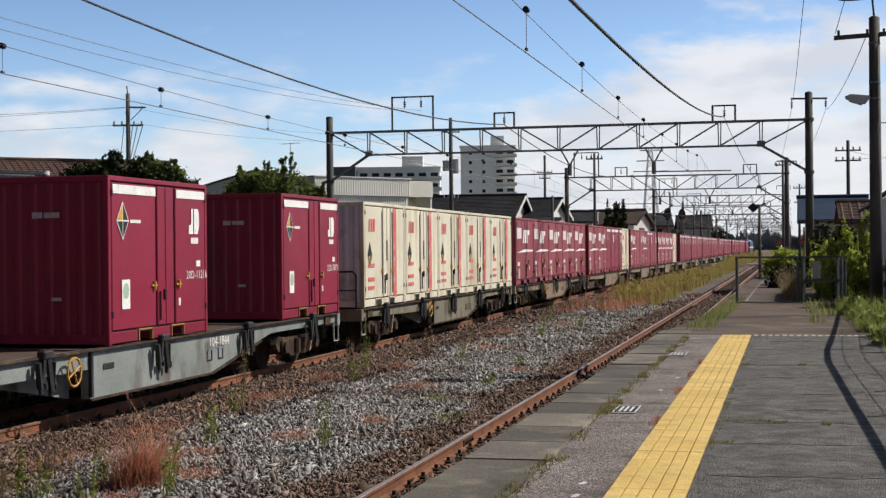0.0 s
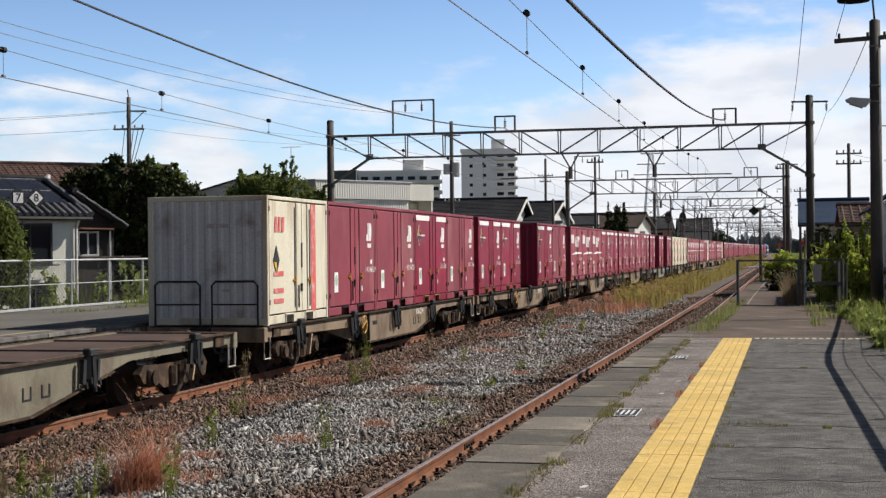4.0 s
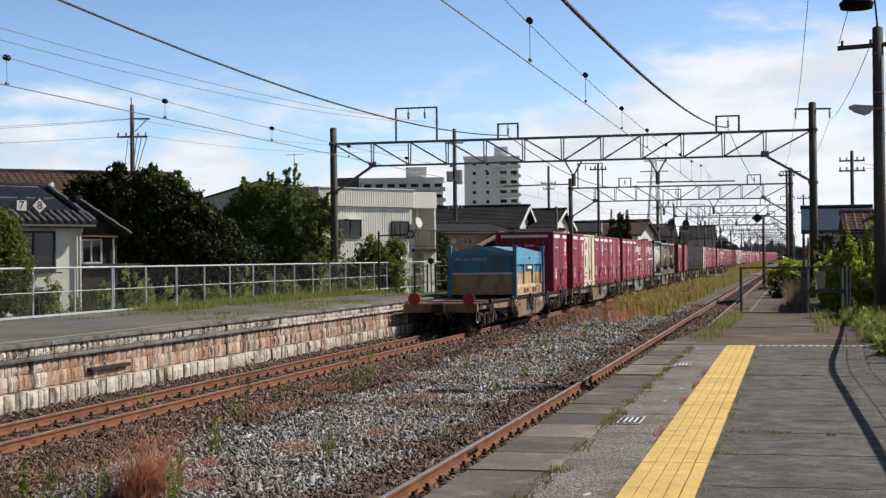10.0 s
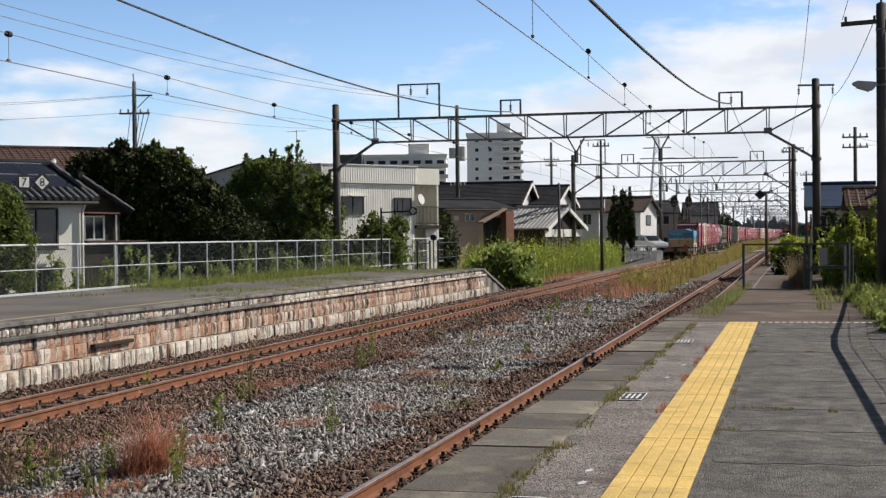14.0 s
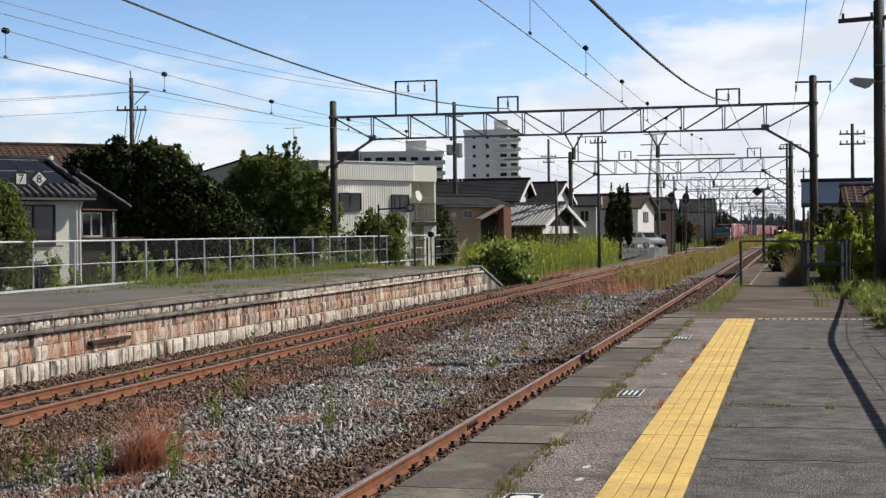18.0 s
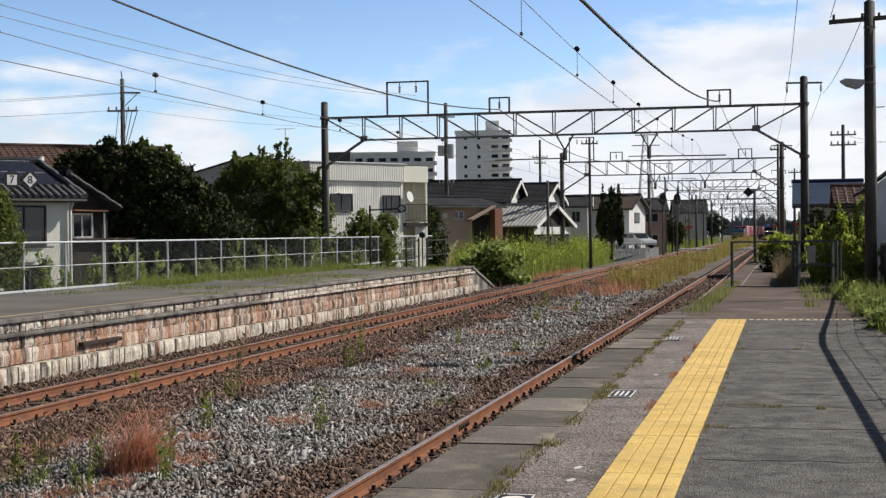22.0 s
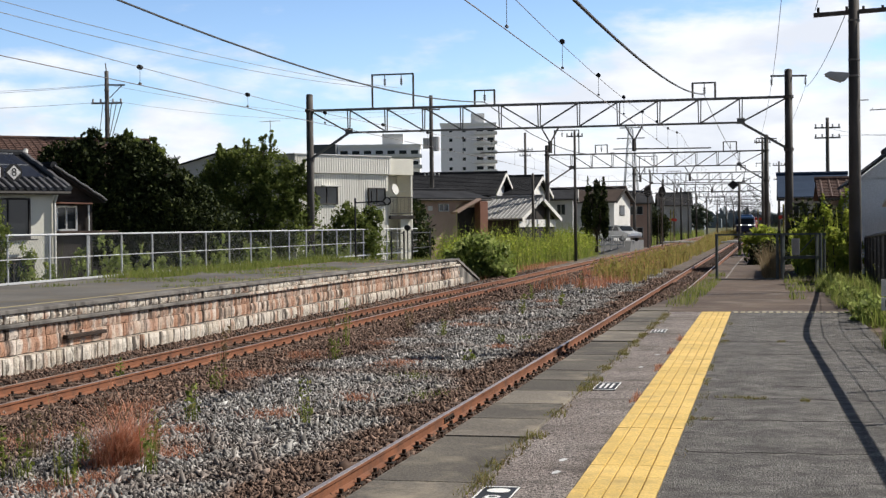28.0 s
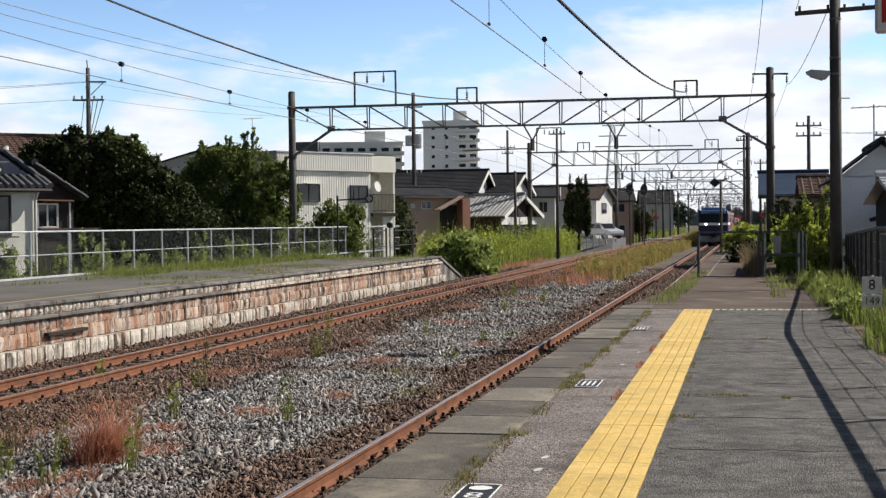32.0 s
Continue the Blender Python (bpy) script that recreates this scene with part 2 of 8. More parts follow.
POLEC = surf("pole_concrete", (0.075, 0.068, 0.062), (0.12, 0.11, 0.10), 1.0, 0.85, 0.2, 60, streak=4, stain=(0.05, 0.045, 0.04))
WIRE = surf("wire_dark", (0.05, 0.048, 0.045), (0.08, 0.075, 0.07), 5, 0.6, 0.0, 10, 0.3)
WIREB = surf("wire_bronze", (0.17, 0.14, 0.12), (0.24, 0.20, 0.17), 5, 0.5, 0.0, 10, 0.3)
WIREL = surf("wire_aluminium", (0.22, 0.22, 0.22), (0.30, 0.30, 0.30), 5, 0.5, 0.0, 10, 0.4)
BLACK = surf("black_paint", (0.012, 0.012, 0.013), (0.03, 0.03, 0.03), 3, 0.6, 0.05, 60)
WHITE = surf("white_paint", (0.72, 0.71, 0.68), (0.82, 0.81, 0.78), 4, 0.6, 0.05, 60, stain=(0.5, 0.46, 0.42), amount=0.15)
REDP = surf("red_paint", (0.42, 0.03, 0.02), (0.5, 0.05, 0.03), 4, 0.5, 0.05, 50)


def stained_stone(name, cols, rust, dark, wash):
    """Split stone: a tint for each stone at random, rust and soot running down across the joints, pale lime wash."""
    m = bpy.data.materials.new(name)
    m.use_nodes = True
    n, l = m.node_tree.nodes, m.node_tree.links
    p = n["Principled BSDF"]
    geo, info, ramp = n.new("ShaderNodeNewGeometry"), n.new("ShaderNodeObjectInfo"), n.new("ShaderNodeValToRGB")
    e = ramp.color_ramp.elements
    while len(e) < len(cols):
        e.new(0.5)
    for i, c in enumerate(cols):
        e[i].position, e[i].color = i / (len(cols) - 1), (*c, 1)
    l.new(info.outputs["Random"], ramp.inputs["Fac"])
    col = ramp.outputs["Color"]

    def nz(scale, det, sx, sz, off):
        mp, t = n.new("ShaderNodeMapping"), n.new("ShaderNodeTexNoise")
        mp.inputs["Scale"].default_value, mp.inputs["Location"].default_value = (sx, sx, sz), (off, off, off)
        t.inputs["Scale"].default_value, t.inputs["Detail"].default_value = scale, det
        l.new(geo.outputs["Position"], mp.inputs["Vector"])
        l.new(mp.outputs["Vector"], t.inputs["Vector"])
        return t.outputs["Fac"]

    def layer(base, fac, lo, hi, c, mode="MIX", top=1.0):
        r, x = n.new("ShaderNodeMapRange"), n.new("ShaderNodeMix")
        r.inputs["From Min"].default_value, r.inputs["From Max"].default_value, r.inputs["To Max"].default_value = lo, hi, top
        l.new(fac, r.inputs["Value"])
        x.data_type, x.blend_type = "RGBA", mode
        l.new(r.outputs["Result"], x.inputs["Factor"])
        l.new(base, x.inputs["A"])
        x.inputs["B"].default_value = (*c, 1)
        return x.outputs["Result"]

    col = layer(col, nz(1.0, 5.0, 3.2, 1.1, 0), 0.60 - wash * .25, 0.72 - wash * .2, (0.66, 0.60, 0.53), top=0.8)
    col = layer(col, nz(1.0, 7.0, 3.4, 0.8, 7), 0.66 - rust * .3, 0.80 - rust * .3, (0.38, 0.195, 0.115), top=0.78)
    col = layer(col, nz(1.0, 8.0, 6.0, 0.9, 15), 0.68 - dark * .3, 0.80 - dark * .3, (0.055, 0.045, 0.038), top=0.9)
    fine = nz(34.0, 4.0, 1, 1, 3)
    col = layer(col, fine, 0.35, 0.65, (0.62, 0.58, 0.55), "MULTIPLY", 0.9)
    l.new(col, p.inputs["Base Color"])
    p.inputs["Roughness"].default_value, p.inputs["Specular IOR Level"].default_value = 0.92, 0.2
    b = n.new("ShaderNodeBump")
    b.inputs["Strength"].default_value, b.inputs["Distance"].default_value = 0.7, 0.02
    l.new(fine, b.inputs["Height"])
    l.new(b.outputs["Normal"], p.inputs["Normal"])
    MATS[name] = m
    return m


# ---- mesh building ----
class Shape:
    """Collects vertices and faces of one mesh."""

    def __init__(self):
        self.v, self.f = [], []

    def add(self, vs, fs):
        k = len(self.v)
        self.v += [tuple(p) for p in vs]
        self.f += [tuple(i + k for i in f) for f in fs]
        return self

    def box(self, x0, x1, y0, y1, z0, z1, b=0.0):
        if b <= 0:
            vs = [(x, y, z) for x in (x0, x1) for y in (y0, y1) for z in (z0, z1)]
            fs = [(0, 1, 3, 2), (4, 6, 7, 5), (0, 4, 5, 1), (2, 3, 7, 6), (0, 2, 6, 4), (1, 5, 7, 3)]
            return self.add(vs, fs)
        vs, ix = [], {}
        for a, x in enumerate((x0, x1)):
            for c, y in enumerate((y0, y1)):
                for d, z in enumerate((z0, z1)):
                    sx, sy, sz = (b if a == 0 else -b), (b if c == 0 else -b), (b if d == 0 else -b)
                    for ax, q in enumerate(((x, y + sy, z + sz), (x + sx, y, z + sz), (x + sx, y + sy, z))):
                        ix[a, c, d, ax] = len(vs)
                        vs.append(q)
        g = lambda a, c, d, ax: ix[a, c, d, ax]
        fs = []
        for s in (0, 1):
            q = [g(s, 0, 0, 0), g(s, 1, 0, 0), g(s, 1, 1, 0), g(s, 0, 1, 0)]
            fs.append(q if s else q[::-1])
            q = [g(0, s, 0, 1), g(1, s, 0, 1), g(1, s, 1, 1), g(0, s, 1, 1)]
            fs.append(q[::-1] if s else q)
            q = [g(0, 0, s, 2), g(1, 0, s, 2), g(1, 1, s, 2), g(0, 1, s, 2)]
            fs.append(q if s else q[::-1])
        for s in (0, 1):
            for t in (0, 1):
                fs.append([g(0, s, t, 1), g(1, s, t, 1), g(1, s, t, 2), g(0, s, t, 2)])
                fs.append([g(s, 0, t, 0), g(s, 1, t, 0), g(s, 1, t, 2), g(s, 0, t, 2)])
                fs.append([g(s, t, 0, 0), g(s, t, 1, 0), g(s, t, 1, 1), g(s, t, 0, 1)])
        fs += [[g(a, c, d, 0), g(a, c, d, 1), g(a, c, d, 2)] for a in (0, 1) for c in (0, 1) for d in (0, 1)]
        return self.add(vs, fs)

    def tube(self, p, q, r, n=8, r2=None):
        p, q = Vector(p), Vector(q)
        r2 = r if r2 is None else r2
        d = (q - p).normalized()
        u = d.orthogonal().normalized()
        w = d.cross(u)
        vs = []
        for c, rr in ((p, r), (q, r2)):
            for i in range(n):
                a = 2 * math.pi * (i + 0.5) / n
                vs.append(c + rr * (math.cos(a) * u + math.sin(a) * w))
        fs = [(i, (i + 1) % n, n + (i + 1) % n, n + i) for i in range(n)] + [tuple(range(n))[::-1], tuple(range(n, 2 * n))]
        return self.add(vs, fs)

    def bar(self, p, q, w, h, up=(0, 0, 1)):
        """A straight bar of rectangular section."""
        p, q = Vector(p), Vector(q)
        d = (q - p).normalized()
        s = d.cross(Vector(up))
        s = s.normalized() if s.length > 1e-4 else d.orthogonal().normalized()
        t = s.cross(d)
        vs = [c + a * s * w / 2 + b * t * h / 2 for c in (p, q) for a, b in ((-1, -1), (1, -1), (1, 1), (-1, 1))]
        return self.add(vs, [(3, 2, 1, 0), (4, 5, 6, 7), (0, 1, 5, 4), (1, 2, 6, 5), (2, 3, 7, 6), (3, 0, 4, 7)])

    def path(self, pts, r, n=5):
        """One continuous round tube along the points."""
        pts = [Vector(q) for q in pts]
        vs, k = [], len(pts)
        for i, c in enumerate(pts):
            d = (pts[min(i + 1, k - 1)] - pts[max(i - 1, 0)]).normalized()
            u = d.cross(Vector((0, 0, 1)))
            u = u.normalized() if u.length > 0.05 else Vector((1, 0, 0))
            w = u.cross(d)
            vs += [c + r * (math.cos(2 * math.pi * (j + .5) / n) * u + math.sin(2 * math.pi * (j + .5) / n) * w) for j in range(n)]
        fs = [(i * n + j, i * n + (j + 1) % n, (i + 1) * n + (j + 1) % n, (i + 1) * n + j) for i in range(k - 1) for j in range(n)]
        return self.add(vs, fs + [tuple(range(n))[::-1], tuple(range((k - 1) * n, k * n))])

    def extrude(self, prof, y0, y1, axis="y"):
        """A closed profile of (x, z), counter-clockwise, run along y; axis x: profile of (y, z) run along x; axis z: (x, y) run up."""
        n = len(prof)
        if axis == "y":
            vs = [(a, y0, b) for a, b in prof] + [(a, y1, b) for a, b in prof]
        elif axis == "x":
            vs = [(y0, a, b) for a, b in prof] + [(y1, a, b) for a, b in prof]
        else:
            vs = [(a, b, y0) for a, b in prof] + [(a, b, y1) for a, b in prof]
        fs = [(i, (i + 1) % n, n + (i + 1) % n, n + i) for i in range(n)] + [tuple(range(n))[::-1], tuple(range(n, 2 * n))]
        return self.add(vs, fs)

    def sweep(self, prof, line):
        """A closed profile of (x, z) carried along points (x, y, z)."""
        n, k = len(prof), len(line)
        vs = [(x + a, y, z + b) for x, y, z in line for a, b in prof]
        fs = [(j * n + i, j * n + (i + 1) % n, (j + 1) * n + (i + 1) % n, (j + 1) * n + i) for j in range(k - 1) for i in range(n)]
        return self.add(vs, fs + [tuple(range(n))[::-1], tuple(range((k - 1) * n, k * n))])

    def mesh(self, name, smooth=False):
        me = bpy.data.meshes.new(name)
        me.from_pydata(self.v, [], self.f)
        bm = bmesh.new()
        bm.from_mesh(me)
        bmesh.ops.recalc_face_normals(bm, faces=bm.faces)
        bm.to_mesh(me)
        bm.free()
        if smooth:
            me.polygons.foreach_set("use_smooth", [True] * len(me.polygons))
        return me


def part(name, shape, material, parent, label="", smooth=False, at=None):
    """Links a shape (or a ready mesh) as one mesh object under a thing or a part."""
    me = shape.mesh(name, smooth) if isinstance(shape, Shape) else shape
    if not me.materials:
        me.materials.append(material)
    ob = new(name, me)
    ob.parent = parent
    if at is not None:
        ob.matrix_basis = at
    if label:
        tagged(ob, label)
    return ob


def thing(name, label, category, at=None, group="", kind=""):
    ob = new(name)
    ob.empty_display_size = 0.2
    if at is not None:
        ob.matrix_basis = at
    return tagged(ob, label, category, group, kind)


def solid(name, shape, material, label, category="", group="", kind="", at=None, smooth=False):
    """A thing that is one mesh."""
    me = shape.mesh(name, smooth) if isinstance(shape, Shape) else shape
    if not me.materials:
        me.materials.append(material)
    ob = new(name, me)
    if at is not None:
        ob.matrix_basis = at
    return tagged(ob, label, category, group, kind)


def arrays(name, verts, faces_n, material):
    """A mesh from numpy: verts (k, n, 3), one face of n corners each, or a (v, f) pair of arrays with faces of one size."""
    v, f = verts.reshape(-1, 3), faces_n
    me = bpy.data.meshes.new(name)
    me.vertices.add(len(v))
    me.vertices.foreach_set("co", np.ascontiguousarray(v, dtype=np.float32).ravel())
    k = f.shape[1]
    me.loops.add(f.size)
    me.loops.foreach_set("vertex_index", np.ascontiguousarray(f, dtype=np.int32).ravel())
    me.polygons.add(len(f))
    me.polygons.foreach_set("loop_start", np.arange(len(f), dtype=np.int32) * k)
    me.update(calc_edges=True)
    me.validate()
    me.materials.append(material)
    return me


def glyphs(text, size):
    """A flat mesh of the given characters, centred, in the built-in font."""
    c = bpy.data.curves.new("writing", "FONT")
    c.body, c.size, c.align_x, c.align_y, c.resolution_u = text, size, "CENTER", "CENTER", 2
    ob = bpy.data.objects.new("writing", c)
    scene.collection.objects.link(ob)
    me = bpy.data.meshes.new_from_object(ob.evaluated_get(bpy.context.evaluated_depsgraph_get()))
    bpy.data.objects.remove(ob)
    return me


def smoothstep(a, b, x):
    t = min(1.0, max(0.0, (x - a) / (b - a)))
    return t * t * (3 - 2 * t)


rng = np.random.default_rng(7)

# ---- ground, tracks, platforms (z = 0 at the rail heads) ----
FAR_X = -10.865


def far_x(y):
    return FAR_X + 4.3 * smoothstep(240, 500, y)


def near_x(y):
    return -3.40 - 0.28 * math.exp(-max(0.0, y + 4) / 12) - 0.06 * smoothstep(40, 120, y) + 0.7 * smoothstep(240, 500, y)


def platform_z(y):
    """Height of the platform and of the ramp beyond its end."""
    return 0.95 - 0.17 * smoothstep(24, 42, y) - 0.6 * smoothstep(46, 150, y)


g = Shape()
xs = [-2500, -600, -150, -60, -30, -19, -13, -9, -2, 1.5, 6, 30, 150, 600, 2500]
ys = [-300, -40, 0, 20, 40, 70, 110, 160, 240, 400, 800, 1600, 4000]
g.add([(x, y, -0.34) for y in ys for x in xs],
      [(j * len(xs) + i, j * len(xs) + i + 1, (j + 1) * len(xs) + i + 1, (j + 1) * len(xs) + i) for j in range(len(ys) - 1) for i in range(len(xs) - 1)])
solid("ground", g, FIELD, "flat weedy ground around the railway", kind="structure")


SOILF = surf("far_track_bed", (0.075, 0.055, 0.042), (0.14, 0.12, 0.10), 0.5, 0.95, 0.9, 12, stain=(0.16, 0.085, 0.05), amount=0.4, dist=0.05, grain=0.6)


def bed():
    """The stony bed between the two platforms, slightly uneven."""
    X = np.concatenate([np.linspace(-12.3, -1.9, 60)])
    Y = np.concatenate([np.arange(-8, 70, 0.5), np.arange(70, 300, 4), np.arange(300, 1300, 50)])
    gx, gy = np.meshgrid(X, Y)
    z = np.empty_like(gx)
    for j in range(gx.shape[0]):
        for i in range(gx.shape[1]):
            x, y = gx[j, i], gy[j, i]
            h = noise.noise((x * 0.9, y * 0.9, 0)) * 0.035 + noise.noise((x * 0.25, y * 0.25, 5)) * 0.05
            d = min(abs(x - near_x(y)), abs(x - far_x(y)))
            flat = smoothstep(1.2, 2.2, d)
            z[j, i] = -0.185 + flat * (h - 0.03) + 0.165 * smoothstep(-11.75, -12.15, x)
    n, k = gx.shape
    idx = np.arange(n * k).reshape(n, k)
    f = np.stack([idx[:-1, :-1], idx[:-1, 1:], idx[1:, 1:], idx[1:, :-1]], -1).reshape(-1, 4)
    me = arrays("ballast_bed", np.stack([gx, gy, z], -1), f, SOIL)
    me.materials.append(SOILF)
    me.polygons.foreach_set("material_index", (gy.ravel()[f[:, 0]] > 75).astype(np.int32))
    return solid("ballast_bed", me, SOIL, "brown and grey stony track bed between the platforms", kind="structure")


bed()


def bed_z(x, y):
    h = noise.noise((x * 0.9, y * 0.9, 0)) * 0.035 + noise.noise((x * 0.25, y * 0.25, 5)) * 0.05
    d = min(abs(x - near_x(y)), abs(x - far_x(y)))
    return -0.185 + smoothstep(1.2, 2.2, d) * (h - 0.03) + 0.165 * smoothstep(-11.75, -12.15, x)


RAIL = [(-0.063, -0.153), (0.063, -0.153), (0.063, -0.138), (0.012, -0.118), (0.012, -0.042), (0.0325, -0.032), (0.0325, -0.003), (-0.0325, -0.003), (-0.0325, -0.032), (-0.012, -0.042), (-0.012, -0.118), (-0.063, -0.138)]
TOP = [(-0.03, -0.004), (0.03, -0.004), (0.027, 0.0), (-0.027, 0.0)]


def track(name, fx, label, top_mat):
    t = thing(name, label, kind="structure", category="")
    ys = [-12, -6, 0, 5, 8, 11, 14, 17, 20, 24, 28, 34, 40, 50, 65, 90, 120, 160, 200, 240, 270, 300, 340, 380, 420, 460, 500, 700, 1200]
    for s in (-1, 1):
        line = [(fx(y) + s * 0.566, y, 0) for y in ys]
        r = part("rail", Shape().sweep(RAIL, line), RUST, t, "rust-brown steel rail")
        part("rail_head", Shape().sweep(TOP, line), top_mat, r, "worn rail top")
    # sleepers with the rail's fastenings, the nearer ones singly
    sl = Shape().box(-1.05, 1.05, -0.11, 0.11, -0.29, -0.155, 0.012).mesh("sleeper")
    sl.materials.append(SLEEPER)
    fs = Shape()
    for s in (-1, 1):
        for d in (-1, 1):
            x = s * 0.566 + d * 0.085
            fs.box(x - 0.05, x + 0.05, -0.075, 0.075, -0.158, -0.13, 0.006)
            fs.tube((x, 0, -0.14), (x, 0, -0.085), 0.022, 6)
    fs = fs.mesh("fastening")
    fs.materials.append(IRON)
    rest, k = Shape(), 0
    y = -7.8
    while y < 420:
        if 8.5 < y < 62:
            o = part("sleeper", sl, SLEEPER, t, at=pose(fx(y), y, rng.uniform(-0.008, 0.004), 0, 0, rng.uniform(-0.6, 0.6)))
            part("fastening", fs, IRON, o)
        else:
            x = fx(y)
            rest.box(x - 1.05, x + 1.05, y - 0.11, y + 0.11, -0.29, -0.155)
        y += 0.6
    tagged(part("distant_sleepers", rest, SLEEPER, t), kind="stuff")
    return t


track("track_far", far_x, "rusty narrow-gauge railway track on brown ballast", RAILTOP)
track("track_near", near_x, "rusty railway track along the platform edge", SHINY)
for fx, s, yy in ((near_x, -1, 18.2), (far_x, 1, 53.5)):
    j = thing("rail_joint", "dark fishplate joint bolted to the rail", "rail joint", pose(fx(yy) + s * 0.566, yy, 0))
    for d in (-1, 1):
        pl = part("plate", Shape().box(d * 0.014 - 0.008, d * 0.014 + 0.008, -0.28, 0.28, -0.12, -0.04, 0.003), IRON, j)
        for k in range(4):
            part("bolt", Shape().tube((d * 0.02, -0.2 + k * 0.133, -0.08), (d * 0.045, -0.2 + k * 0.133, -0.08), 0.016, 6), IRON, pl)

STONE_COLS = [(0.035, 0.032, 0.03), (0.12, 0.11, 0.105), (0.34, 0.33, 0.315), (0.06, 0.055, 0.05), (0.50, 0.49, 0.47), (0.22, 0.205, 0.19), (0.40, 0.385, 0.36), (0.09, 0.082, 0.075)]
BALLAST = island("ballast_stone", STONE_COLS, 0.9, patch=(0.50, 0.29, 0.20), pscale=0.45, plo=0.50, phi=0.72, bands=((FAR_X, 3.0), (-3.5, 1.9)))


def stones(name, n, place, size, material, label):
    """n loose stones: each a small sharp-edged solid of eight faces."""
    base = np.array([(1, 0, 0), (-1, 0, 0), (0, 1, 0), (0, -1, 0), (0, 0, 1), (0, 0, -1)], float) * 1.35
    tris = np.array([(a, b, c) if s > 0 else (b, a, c) for a, sa in ((0, 1), (1, -1)) for b, sb in ((2, 1), (3, -1)) for c, sc in ((4, 1), (5, -1)) for s in (sa * sb * sc,)])
    p = place(n)
    n = len(p)
    sc = size * rng.lognormal(0, 0.35, (n, 1, 1)) * np.stack([rng.uniform(0.35, 0.95, n), rng.uniform(0.9, 2.0, n), rng.uniform(0.35, 0.75, n)], -1)[:, None, :]
    v = (base[None] * rng.uniform(0.6, 1.15, (n, 6, 1)) + rng.uniform(-0.38, 0.38, (n, 6, 3))) * sc
    q = rng.normal(size=(n, 4))
    q /= np.linalg.norm(q, axis=1, keepdims=True)
    a, b, c, d = q.T
    R = np.stack([1 - 2 * (c * c + d * d), 2 * (b * c - a * d), 2 * (b * d + a * c), 2 * (b * c + a * d), 1 - 2 * (b * b + d * d), 2 * (c * d - a * b), 2 * (b * d - a * c), 2 * (c * d + a * b), 1 - 2 * (b * b + c * c)], -1).reshape(n, 3, 3)
    v = np.einsum("nij,nkj->nki", R, v) + p[:, None, :]
    f = (tris[None] + (np.arange(n) * 6)[:, None, None]).reshape(-1, 3)
    return solid(name, arrays(name, v, f, material), material, label, "gravel", kind="stuff")


def bed_place(y0, y1, power):
    def place(n):
        y = y0 + (y1 - y0) * rng.random(n) ** power
        x = rng.uniform(-12.2, -2.3, n)
        keep = np.abs(x - FAR_X) > 0.45 * (rng.random(n) > 0.35)
        x, y = x[keep], y[keep]
        return np.stack([x, y, np.array([bed_z(a, b) for a, b in zip(x, y)]) + 0.008], -1)
    return place


stones("ballast", 135000, bed_place(9.5, 36, 1.3), 0.0205, BALLAST, "grey and rust-stained crushed stone ballast")
stones("ballast_slabs", 15000, bed_place(9.8, 34, 1.2), 0.030, BALLAST, "larger flat stones among the ballast")
stones("ballast_behind", 9000, bed_place(-7, 9.5, 1.0), 0.032, BALLAST, "grey crushed stone ballast beside the platform")
stones("distant_ballast", 46000, bed_place(36, 80, 1.25), 0.031, BALLAST, "grey crushed stone ballast further along the tracks")


# the platform on which the camera stands
pl = thing("platform_near", "low railway platform of patched asphalt with a concrete edge", "", kind="structure")
PY = [-10, -4, 0, 4, 8, 12, 16, 20, 24.0]


def edge_x(y):
    return near_x(y) + 1.33


def joint_x(y):
    return -1.575


def strip(f0, f1, ys, z, thick=0.3, dz=0.0):
    s = Shape()
    vs, fs = [], []
    for y in ys:
        zz = (z(y) if callable(z) else z) + dz
        vs += [(f0(y), y, zz - thick), (f1(y), y, zz - thick), (f1(y), y, zz), (f0(y), y, zz)]
    for j in range(len(ys) - 1):
        k = 4 * j
        fs += [(k + i, k + (i + 1) % 4, k + 4 + (i + 1) % 4, k + 4 + i) for i in range(4)]
    fs += [(3, 2, 1, 0), tuple(4 * (len(ys) - 1) + i for i in range(4))]
    return s.add(vs, fs)


part("asphalt", strip(lambda y: -0.575, lambda y: 1.32, PY, 0.95), ASPH, pl, "grey patched asphalt")
part("asphalt_strip", strip(joint_x, lambda y: -1.035, PY, 0.944), ASPH2, pl, "worn brownish asphalt strip")
part("edge_wall", strip(lambda y: edge_x(y) + 0.07, joint_x, PY, 0.86, 1.2), CONCD, pl, "stained concrete wall under the platform edge")
part("tactile_bed", strip(lambda y: -1.035, lambda y: -0.575, PY, 0.945), YELJ, pl)
